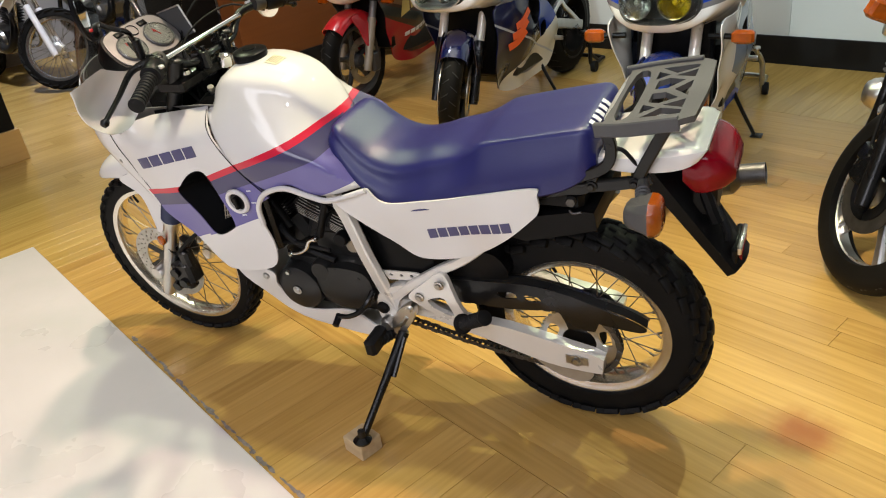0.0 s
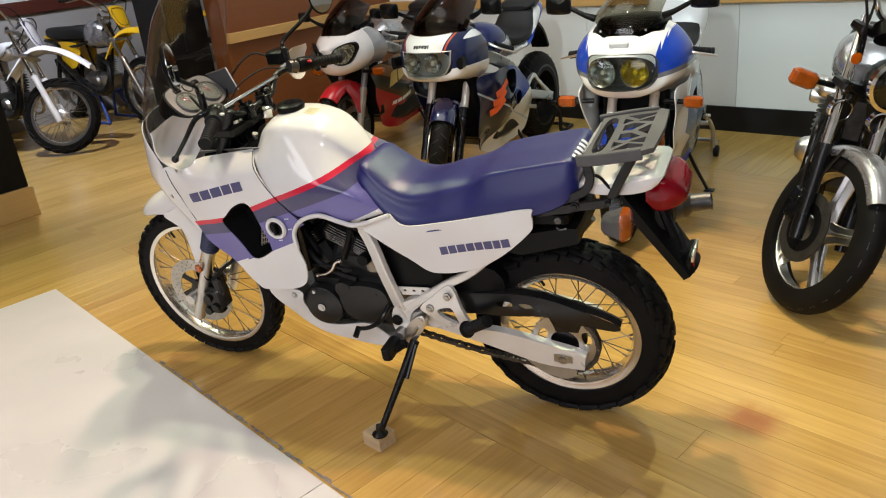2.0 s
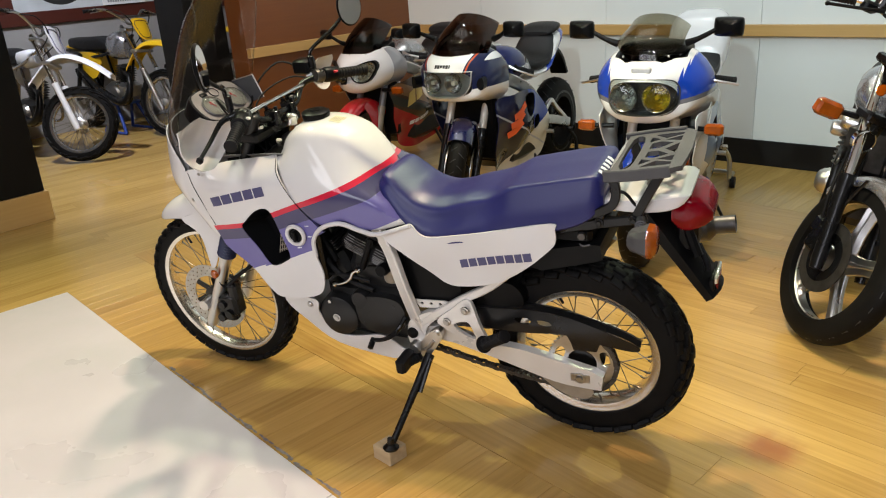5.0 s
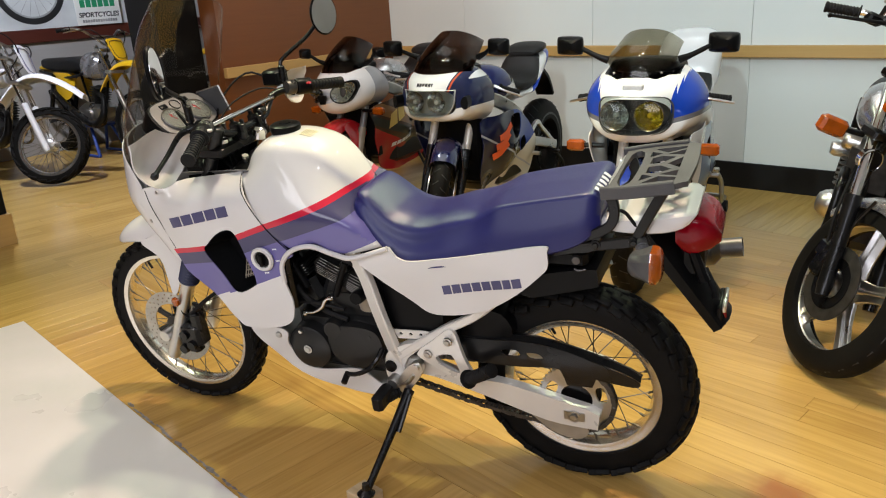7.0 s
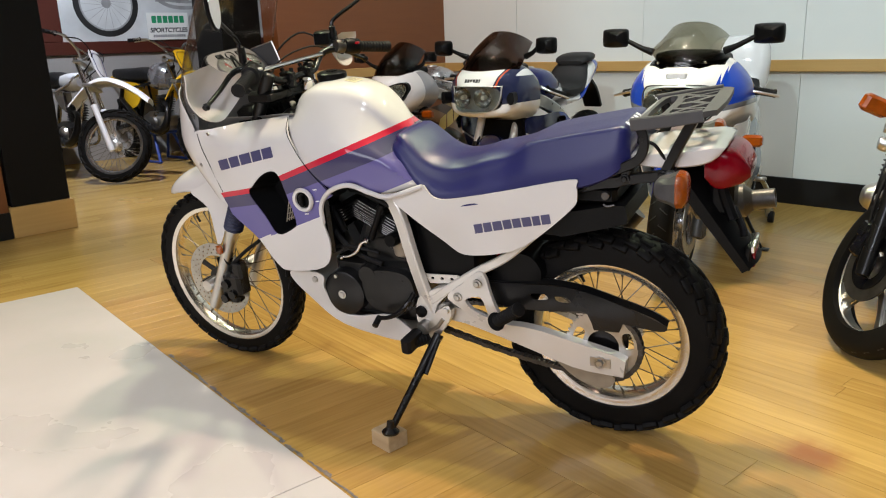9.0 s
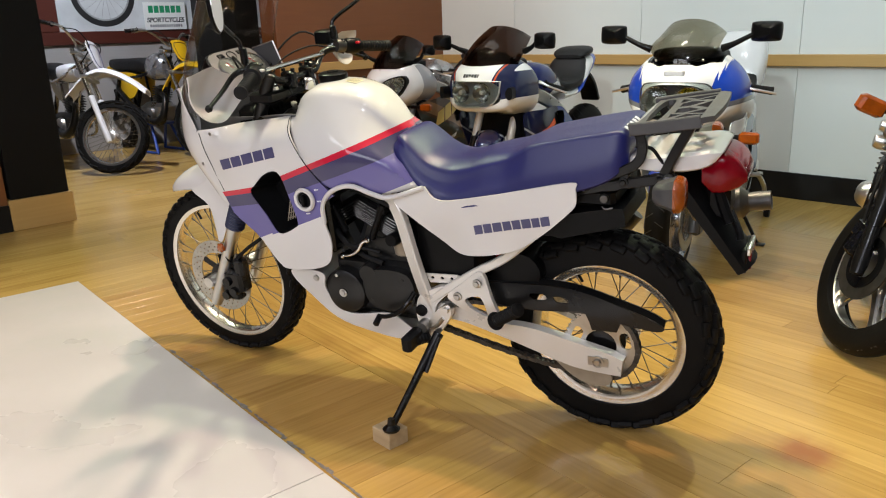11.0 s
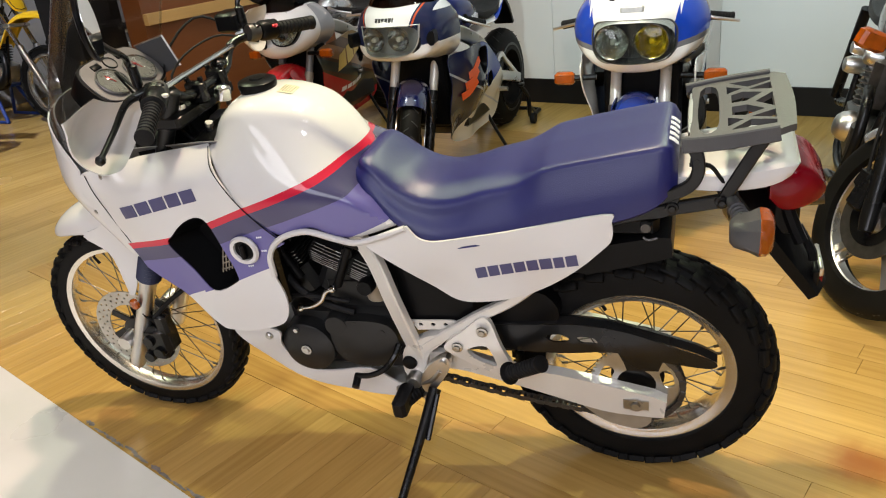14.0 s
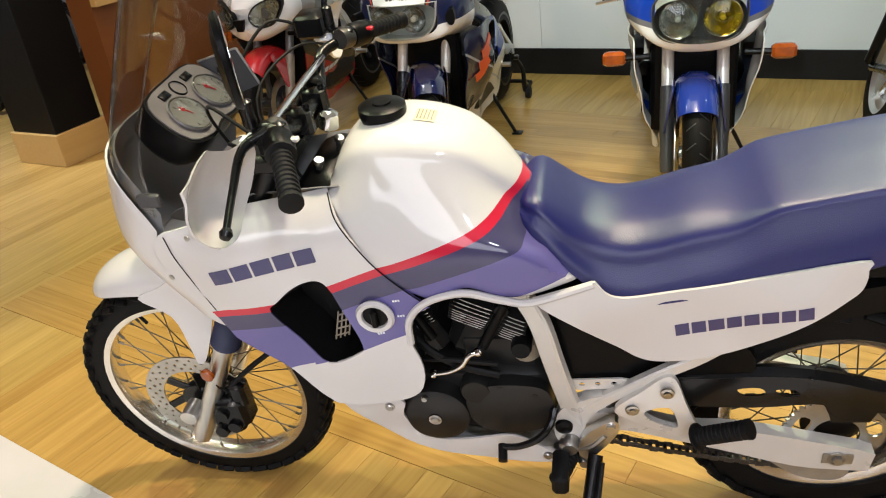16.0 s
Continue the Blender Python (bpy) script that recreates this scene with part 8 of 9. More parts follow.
STYLE_B = dict(base=1.40, steer=26, spokes=3, wheel=M_BLACKM, stanchion=M_ALUP, fork=M_BLACKM, guard=M_NAVYP, paint=M_SPORT_B, nose_label="navy and white nose",
               nose=dict(BASE_NOSE, x1=0.25, sq=4.2, chin=0.22, w=[(-0.115, 0.153), (-0.06, 0.212), (0.05, 0.240), (0.20, 0.242), (0.46, 0.23)], top=[(-0.115, 0.884), (-0.05, 0.950), (0.06, 0.99), (0.20, 1.0), (0.46, 0.86)], low=[(-0.115, 0.746), (-0.06, 0.715), (0.05, 0.70), (0.2, 0.675), (0.46, 0.62)]),
               screen=(-0.035, 0.952, 0.210, 0.215, 1.170, 0.165, 0.14, 0.12, M_SMOKE, "dark smoked screen"),
               flank=[(0.12, 0.68), (0.30, 0.70), (0.50, 0.70), (0.62, 0.66), (0.78, 0.56), (0.88, 0.40), (0.86, 0.28), (0.70, 0.20), (0.45, 0.185), (0.28, 0.22), (0.16, 0.34), (0.17, 0.50)],
               flank_w=[(0.12, 0.66, 0.215), (0.3, 0.68, 0.255), (0.5, 0.69, 0.245), (0.18, 0.4, 0.185), (0.45, 0.5, 0.255), (0.8, 0.45, 0.225), (0.3, 0.24, 0.12), (0.6, 0.22, 0.13), (0.85, 0.3, 0.17)],
               vents=[[(0.45, 0.66), (0.58, 0.66), (0.60, 0.55), (0.50, 0.53)], [(0.63, 0.49), (0.69, 0.51), (0.71, 0.45), (0.66, 0.42)]],
               flank_paint=M_FLANK_B, tank=M_TANK_B, tail=dict(x1=1.42, z=0.985, pad=True), tail_paint=M_TAIL_B,
               mirror=(0.14, 0.335, 1.085, 0.066, 0.044), mirror_foot=(0.17, 0.190, 1.03), side_stand=True, extra=extra_b)
sport_bike(pose(-2.216, 3.46, 0, 0, 0, 100), "navy and white sport motorcycle with smoked screen", STYLE_B)
paddock_stand(pose(-2.216, 3.46, 0, 0, 0, 100) @ pose(1.34, 0, 0), M_BLACKM, "black tube paddock stand under a sport motorcycle")

# silver-white over red with slanted lamps
M_SPORT_C = zoned("white_nose_silver", (0.78, 0.78, 0.77), [((0.36, 0.36, 0.38), ((0, 1, 0, 0.16), (1, 0, 0, 0.12))), ((0.36, 0.36, 0.38), ((0, -1, 0, 0.16), (1, 0, 0, 0.12)))])
M_FLANK_C = zoned("red_flank_graphics", (0.34, 0.012, 0.018), [
    ((0.055, 0.030, 0.018), ((0.45, 0, 1, 0.60), (0, 0, 1, 0.30))),
    ((0.20, 0.11, 0.05), ((0.35, 0, 1, 0.68), (-0.35, 0, -1, -0.76))), ((0.03, 0.035, 0.03), ((0.35, 0, 1, 0.60), (-0.35, 0, -1, -0.66))), ((0.22, 0.14, 0.05), ((0.35, 0, 1, 0.83), (0, 0, 1, 0)))])


def extra_c(b, fairing, lw):
    for s in (-1, 1):
        eye = outline([(0.052, 0.00), (0.09, 0.042), (0.160, 0.062), (0.176, 0.02), (0.14, -0.050), (0.095, -0.060), (0.060, -0.04)], 4)
        bm = bmesh.new()
        shell(bm, [(0.115 + 1.16 * (a - 0.115), 1.16 * c) for a, c in eye], (), lambda u, v, s=s: Vector((-0.128 + 3.3 * u * u, s * u, 0.80 + v)), 0.03, 0.04, inner=(1, 0, 0))
        surround = part("lamp_bezel", bm, M_BLACKP, fairing, "black lamp surround")
        bm = bmesh.new()
        shell(bm, eye, (), lambda u, v, s=s: Vector((-0.132 + 3.3 * u * u, s * u, 0.80 + v)), 0.02, 0.04, inner=(1, 0, 0))
        lb = part("headlamp", bm, M_REFLECTOR, surround, "slanted headlamp")
        bm = bmesh.new()
        shell(bm, eye, (), lambda u, v, s=s: Vector((-0.140 + 3.3 * u * u, s * u, 0.80 + v)), 0.002, 0.04, inner=(1, 0, 0))
        part("glass", bm, M_LAMPGLASS, surround)
        bm = bmesh.new()
        lathe(bm, [(0.002, -0.02), (0.018, -0.016), (0.03, 0.0), (0.002, 0.004)], (-0.092, s * 0.115, 0.80), (-1, 0, 0), 16)
        part("bulb_cowl", bm, M_GREYP, surround)
    bm = bmesh.new()
    shell(bm, outline([(-0.030, 0.012), (0.030, 0.012), (0.016, -0.045), (-0.016, -0.045)], 3, sharp=(0, 1, 2, 3)), (), lambda u, v: Vector((-0.160 + 3.0 * u * u, u, 0.775 + v)), 0.02, 0.05, inner=(1, 0, 0))
    part("intake", bm, M_BLACKP, fairing, "black centre intake")
    bars("flank_mark", b, lambda u, v: Vector((u, -lw(u, v) - 0.002, v)), 0.36, 0.36, 0.58, 0.40, (1, 1, 1, 1, 1), M_WORDWHITE, gap=0.25, split=0.03)
    bars("series_mark", b, lambda u, v: Vector((u, -lw(u, v) - 0.002, v)), 0.30, 0.50, 0.55, 0.60, (1, 1, 1), M_GOLD, gap=0.2, slant=0.5, split=0.09)


STYLE_C = dict(base=1.34, spokes=5, wheel=M_GREYP, fork=M_BRONZE, guard=M_REDP, paint=M_SPORT_C, nose_label="white and silver nose",
               nose=dict(BASE_NOSE, x0=-0.150, x1=0.28, closed=True, sq=2.5, taper=0.20, chin=0.42, bow=0.10, w=[(-0.150, 0.085), (-0.10, 0.165), (-0.04, 0.205), (0.05, 0.230), (0.20, 0.238), (0.46, 0.225)], top=[(-0.150, 0.84), (-0.09, 0.885), (-0.03, 0.925), (0.06, 0.965), (0.20, 0.975), (0.46, 0.86)], low=[(-0.150, 0.735), (-0.09, 0.675), (-0.03, 0.650), (0.05, 0.645), (0.2, 0.645), (0.46, 0.62)]),
               screen=(-0.050, 0.918, 0.172, 0.19, 1.130, 0.130, 0.12, 0.12, M_SMOKE, "black smoked screen"),
               flank=[(0.10, 0.66), (0.30, 0.70), (0.50, 0.72), (0.64, 0.64), (0.78, 0.50), (0.84, 0.36), (0.82, 0.26), (0.66, 0.20), (0.42, 0.19), (0.27, 0.24), (0.18, 0.40), (0.15, 0.54)],
               flank_w=[(0.12, 0.64, 0.19), (0.3, 0.68, 0.225), (0.5, 0.69, 0.22), (0.18, 0.4, 0.16), (0.45, 0.5, 0.235), (0.8, 0.45, 0.20), (0.3, 0.26, 0.11), (0.6, 0.22, 0.12), (0.82, 0.3, 0.15)],
               vents=[[(0.50, 0.64), (0.60, 0.62), (0.62, 0.52), (0.53, 0.52)]],
               flank_paint=M_FLANK_C, tank=M_SILVERP, tail=dict(x1=1.36, z=0.96, pad=True), tail_paint=M_SILVERP,
               mirror=(0.10, 0.30, 1.03, 0.050, 0.034), mirror_foot=(0.13, 0.165, 0.96), signal=(0.10, 0.255, 0.655), side_stand=True, extra=extra_c)
sport_bike(pose(-3.30, 3.72, 0, 0, 0, 101), "white, silver and red sport motorcycle with slanted lamps", STYLE_C)

# ---- silver roadster ----
road = thing("roadster_motorcycle", pose(-0.070, 3.085, 0, 0, 0, 101) @ pose(0, 0, 0, 11), "silver and chrome roadster motorcycle with alloy star wheels", "motorcycle")
STEER = Matrix.Translation((0, 0, 0.31)) @ Matrix.Rotation(radians(34), 4, Vector((0.45, 0, 0.893))) @ Matrix.Translation((0, 0, -0.31))


def steered(bm):
    for v in bm.verts:
        v.co = STEER @ v.co
    return bm


wheel = bmesh.new()
AX = Vector((0, 0, 0.312))
lathe(wheel, [(0.012, -0.055), (0.04, -0.05), (0.05, -0.02), (0.05, 0.02), (0.04, 0.05), (0.012, 0.055)], AX, seg=24)
road_wheel = part("wheel", steered(wheel), M_ALU, road, "polished five-spoke alloy wheel")
for k in range(5):
    a = 2 * math.pi * k / 5 + 0.2
    d, e = Vector((math.cos(a), 0, math.sin(a))), Vector((-math.sin(a), 0, math.cos(a)))
    bm = bmesh.new()
    for s in (-1, 1):
        tube(bm, [AX + d * 0.045 + e * s * 0.030, AX + d * 0.13 + e * s * 0.016, AX + d * 0.232 + e * s * 0.020], 0.01, flat=(0.016, 0.030))
    tube(bm, [AX + d * 0.05, AX + d * 0.225], 0.01, flat=(0.034, 0.012))
    part("spoke", steered(bm), M_ALU, road_wheel)
bm = bmesh.new()
ring_lathe(bm, [(0.262, -0.034), (0.250, -0.031), (0.236, -0.014), (0.236, 0.014), (0.250, 0.031), (0.262, 0.034), (0.247, 0.036), (0.224, 0.020), (0.224, -0.020), (0.247, -0.036)], AX, seg=56)
part("rim", steered(bm), M_ALU, road_wheel, "polished rim")
bm = bmesh.new()
knobbly_tyre(bm, AX, 0.318, 0.055, road=True)
part("tyre", steered(bm), M_TYRE, road_wheel, "black road tyre")
bm = bmesh.new()
for k in range(30):
    for s in (-1, 1):
        m = Matrix.Translation(AX) @ Matrix.Rotation(2 * math.pi * (k + 0.25 * s) / 30, 4, "Y") @ Matrix.Translation((0, s * 0.030, 0.3066)) @ Matrix.Rotation(radians(-s * 30), 4, "X")
        cbox(bm, (-0.012, -0.0025, -0.003), (0.012, 0.0025, 0.0004), 0.0005, m)
        cbox(bm, (0.010, -0.013, -0.003), (0.014, 0.003, 0.0004), 0.0005, m)
tagged(part("tread_grooves", steered(bm), M_INK, road_wheel), kind="stuff")
bm = bmesh.new()
ring_lathe(bm, [(0.135, 0.070), (0.135, 0.076), (0.092, 0.076), (0.092, 0.070)], AX, seg=48)
part("brake_disc", steered(bm), M_DSTEEL, road_wheel, "dark brake disc")
bm = bmesh.new()
ring_lathe(bm, [(0.094, 0.068), (0.094, 0.078), (0.055, 0.074), (0.050, 0.060)], AX, seg=40)
part("disc_carrier", steered(bm), M_BLACKM, road_wheel)
UP = Vector((0.45, 0, 0.893)).normalized()
for s in (-1, 1):
    f = Vector((-0.018, s * 0.098, 0.285))
    bm = bmesh.new()
    lathe(bm, [(0.008, -0.02), (0.022, -0.018), (0.027, 0.02), (0.026, 0.10), (0.028, 0.30), (0.031, 0.32), (0.031, 0.345), (0.012, 0.35)], f, UP, 18)
    leg = part("fork_leg", steered(bm), M_BLACKM, road, "black fork slider")
    bm = bmesh.new()
    lathe(bm, [(0.005, 0.345), (0.0185, 0.345), (0.0185, 0.83), (0.012, 0.84), (0.003, 0.84)], f, UP, 18)
    part("stanchion", steered(bm), M_CHROME, leg, "chrome stanchion")
    bm = bmesh.new()
    cbox(bm, (0.035, s * 0.098 - 0.024, 0.30), (0.105, s * 0.098 + 0.024, 0.41), 0.016)
    cbox(bm, (0.06, s * 0.105 - 0.03, 0.36), (0.12, s * 0.105 + 0.02, 0.43), 0.016)
    part("brake_caliper", steered(bm), M_BLACKM, leg, "black brake caliper")
    bm = bmesh.new()
    tube(bm, [(0.09, s * 0.115, 0.42), (0.13, s * 0.125, 0.52), (0.20, s * 0.11, 0.66), (0.30, s * 0.07, 0.80)], 0.006, 8)
    part("brake_hose", steered(bm), M_RUBBER, leg)
    bm = bmesh.new()
    cbox(bm, (0.215, s * 0.255 - 0.050, 0.740), (0.262, s * 0.255 + 0.050, 0.802), 0.016)
    lens_b = part("indicator", steered(bm), M_AMBER, road, "large amber indicator")
    bm = bmesh.new()
    tube(bm, [(0.262, s * 0.12, 0.778), (0.252, s * 0.215, 0.772)], 0.011, 8)
    part("stem", steered(bm), M_BLACKM, lens_b)
bm = bmesh.new()
arc_guard(bm, AX, 0.338, 34, 132, 0.060, 0.056, 0.050)
fender = part("front_mudguard", steered(bm), M_SILVERP, road, "silver metallic front mudguard")
bm = bmesh.new()
for s in (-1, 1):
    tube(bm, [(0.05, s * 0.078, 0.62), (0.07, s * 0.084, 0.50), (0.05, s * 0.09, 0.40)], 0.006, 8)
part("stay", steered(bm), M_BLACKM, fender)
bm = bmesh.new()
for z, x in ((0.80, 0.235), (0.99, 0.325)):
    cbox(bm, (x - 0.05, -0.13, z - 0.018), (x + 0.05, 0.13, z + 0.018), 0.012)
part("triple_clamp", steered(bm), M_BLACKM, road)
bm = bmesh.new()
lathe(bm, [(0.02, 0.13), (0.06, 0.11), (0.088, 0.05), (0.094, 0.0), (0.096, -0.012), (0.088, -0.014), (0.084, -0.006)], (0.12, 0, 0.87), (1, 0, -0.05), 36)
head = part("headlamp", steered(bm), M_BLACKM, road, "round headlamp with chrome ring")
bm = bmesh.new()
ring_lathe(bm, [(0.086, -0.016), (0.098, -0.012), (0.099, 0.006), (0.092, 0.006)], (0.12, 0, 0.87), (1, 0, -0.05), 36)
part("rim_ring", steered(bm), M_CHROME, head)
bm = bmesh.new()
lathe(bm, [(0.002, -0.030), (0.05, -0.024), (0.086, -0.008), (0.086, -0.004), (0.05, -0.018), (0.002, -0.024)], (0.12, 0, 0.87), (1, 0, -0.05), 32)
part("glass", steered(bm), M_LAMPGLASS, head)
for s in (-1, 1):
    bm = bmesh.new()
    ring_lathe(bm, [(0.038, -0.012), (0.043, -0.010), (0.043, 0.012), (0.036, 0.014)], (0.20, s * 0.085, 0.715), (1, 0, 0), 28)
    horn = part("horn", steered(bm), M_CHROME, road, "round horn with chrome ring")
    bm = bmesh.new()
    lathe(bm, [(0.002, -0.006), (0.02, -0.004), (0.037, -0.008), (0.038, 0.02), (0.02, 0.04), (0.002, 0.04)], (0.20, s * 0.085, 0.715), (1, 0, 0), 24)
    part("horn_face", steered(bm), M_BLACKP, horn)
    bm = bmesh.new()
    lathe(bm, [(0.001, 0.006), (0.020, 0.005), (0.022, 0.0)], (0.205, s * 0.135, 0.90), (-0.3, s, 0), 16)
    part("side_reflector", steered(bm), M_AMBER, horn)
bm = bmesh.new()
tube(bm, [(0.47, -0.37, 1.105), (0.405, -0.25, 1.135), (0.345, -0.13, 1.105), (0.33, -0.06, 1.045), (0.33, 0.06, 1.045), (0.345, 0.13, 1.105), (0.405, 0.25, 1.135), (0.47, 0.37, 1.105)], 0.0115, 10)
bar = part("handlebar", steered(bm), M_CHROME, road, "chrome handlebar")
for s in (-1, 1):
    bm = bmesh.new()
    grip(bm, (0.425, s * 0.285, 1.127), (0.478, s * 0.385, 1.101), 0.017, 9)
    part("grip", steered(bm), M_RUBBER, bar, "black rubber grip")
    bm = bmesh.new()
    tube(bm, [(0.36, s * 0.21, 1.13), (0.345, s * 0.27, 1.118), (0.375, s * 0.40, 1.085)], [0.010, 0.0065, 0.006], 8)
    lathe(bm, [(0.001, -0.009), (0.008, -0.005), (0.009, 0.003), (0.001, 0.009)], (0.376, s * 0.405, 1.084), (0, s, -0.2), 10)
    part("lever", steered(bm), M_BLACKM, bar, "black lever")
    bm = bmesh.new()
    cbox(bm, (0.375, s * 0.245 - 0.028, 1.105), (0.42, s * 0.245 + 0.028, 1.145), 0.010)
    part("switch_housing", steered(bm), M_BLACKP, bar)
    bm = bmesh.new()
    tube(bm, [(0.385, s * 0.225, 1.14), (0.375, s * 0.23, 1.20), (0.40, s * 0.26, 1.235), (0.41, s * 0.30, 1.29)], 0.005, 8)
    lathe(bm, [(0.002, -0.012), (0.045, -0.008), (0.05, 0.0), (0.002, 0.004)], (0.41, s * 0.305, 1.33), (1, 0, 0), 24)
    part("mirror", steered(bm), M_CHROME, bar, "round chrome mirror")
    for k in range(2):
        bm = bmesh.new()
        tube(bm, [(0.36, s * 0.20, 1.12), (0.29 - k * 0.02, s * (0.19 - k * 0.03), 1.10), (0.27, s * 0.12, 0.99 - k * 0.03), (0.31, s * 0.05, 0.88)], 0.005, 8)
        part("cable", steered(bm), M_RUBBER, bar)
bm = bmesh.new()
cbox(bm, (0.365, 0.155, 1.135), (0.425, 0.225, 1.185), 0.008)
res = part("brake_reservoir", steered(bm), M_BLACKM, bar, "brake fluid reservoir")
bm = bmesh.new()
cbox(bm, (0.36, 0.150, 1.185), (0.43, 0.230, 1.195), 0.004)
part("reservoir_lid", steered(bm), M_ALU, res)
bm = bmesh.new()
for s in (-1, 1):
    lathe(bm, [(0.002, -0.06), (0.045, -0.055), (0.050, 0.0), (0.044, 0.004), (0.002, 0.002)], (0.26, s * 0.06, 1.03), (0.7, 0, 0.7), 24)
part("gauge", steered(bm), M_BLACKP, bar, "twin black gauges")
bm = bmesh.new()
loft(bm, 0.44, 0.92, 16, [(0.44, 0.10), (0.52, 0.145), (0.68, 0.15), (0.84, 0.115), (0.92, 0.09)], [(0.44, 0.86), (0.52, 0.94), (0.66, 0.95), (0.84, 0.87), (0.92, 0.80)], [(0.44, 0.76), (0.6, 0.73), (0.92, 0.75)], 2.8)
part("fuel_tank", bm, M_SILVERP, road, "silver metallic fuel tank")
bm = bmesh.new()
loft(bm, 0.86, 1.55, 16, [(0.86, 0.10), (1.0, 0.13), (1.3, 0.135), (1.55, 0.09)], [(0.86, 0.82), (1.0, 0.80), (1.2, 0.83), (1.45, 0.87), (1.55, 0.85)], [(0.86, 0.74), (1.2, 0.74), (1.55, 0.77)], 3.2)
part("seat", bm, M_SEATBLK, road, "black dual seat")
bm = bmesh.new()
cbox(bm, (0.45, -0.14, 0.30), (0.92, 0.14, 0.50), 0.05)
cbox(bm, (0.52, -0.13, 0.50), (0.72, 0.13, 0.72), 0.03)
engine_r = part("engine", bm, M_DSTEEL, road, "polished four-cylinder engine")
for s in (-1, 1):
    bm = bmesh.new()
    lathe(bm, [(0.002, 0.050), (0.020, 0.050), (0.036, 0.044), (0.052, 0.026), (0.056, 0.012), (0.059, 0.008), (0.060, -0.02)], (0.60, s * 0.145, 0.43), (0, s, 0), 32)
    part("crankcase_cover", bm, M_ALU, engine_r, "polished round crankcase cover")
    for k in range(7):
        bm = bmesh.new()
        lathe(bm, [(0.02, -0.003), (0.070, -0.003), (0.073, 0.0), (0.070, 0.003), (0.02, 0.003)], (0.61, s * 0.085, 0.52 + k * 0.021), (0.08, 0, 1), 22)
        part("fin", bm, M_DSTEEL, engine_r)
    bm = bmesh.new()
    lathe(bm, [(0.002, 0.034), (0.020, 0.033), (0.030, 0.024), (0.034, 0.008), (0.034, -0.03)], (0.585, s * 0.135, 0.70), (0, s, 0.1), 22)
    lathe(bm, [(0.002, 0.034), (0.016, 0.033), (0.024, 0.024), (0.027, 0.008), (0.027, -0.03)], (0.66, s * 0.135, 0.71), (0, s, 0.1), 20)
    part("cam_cover", bm, M_ALU, engine_r, "polished camshaft end cover")
    bm = bmesh.new()
    lathe(bm, [(0.002, 0.05), (0.026, 0.048), (0.034, 0.03), (0.034, -0.02)], (0.80, s * 0.155, 0.62), (-0.2, s, 0), 20)
    lathe(bm, [(0.002, 0.05), (0.022, 0.048), (0.03, 0.03), (0.03, -0.02)], (0.78, s * 0.15, 0.69), (-0.2, s, 0), 20)
    part("carburettor", bm, M_ALU, engine_r, "alloy carburettor")
    for k in range(2):
        bm = bmesh.new()
        y = s * (0.05 + 0.075 * k)
        tube(bm, [(0.52, y, 0.60), (0.44, y, 0.56), (0.40, y, 0.42), (0.46, y * 1.1, 0.26), (0.70, s * 0.15, 0.20)], 0.019, 10)
        part("exhaust_pipe", bm, M_BLACKM, engine_r)
bm = bmesh.new()
for s in (-1, 1):
    tube(bm, [(0.36, 0, 0.86), (0.40, s * 0.06, 0.60), (0.44, s * 0.10, 0.30), (0.9, s * 0.12, 0.26), (1.0, s * 0.12, 0.60)], 0.016, 10)
    tube(bm, [(1.0, s * 0.11, 0.42), (1.25, s * 0.11, 0.36), (1.48, s * 0.11, 0.31)], 0.02, 10)
    tube(bm, [(1.48, s * 0.13, 0.33), (1.40, s * 0.13, 0.60), (1.34, s * 0.13, 0.76)], 0.024, 10)
part("frame", bm, M_BLACKM, road, "black tubular frame")
cast_wheel(road, (1.48, 0, 0.312), 0.312, 0.065, 0.225, 0.05, 5, M_ALU)
bm = bmesh.new()
tube(bm, [(0.86, -0.13, 0.28), (0.90, -0.20, 0.15), (0.93, -0.275, 0.058)], [0.013, 0.011, 0.010], 8)
part("side_stand", bm, M_BLACKM, road)


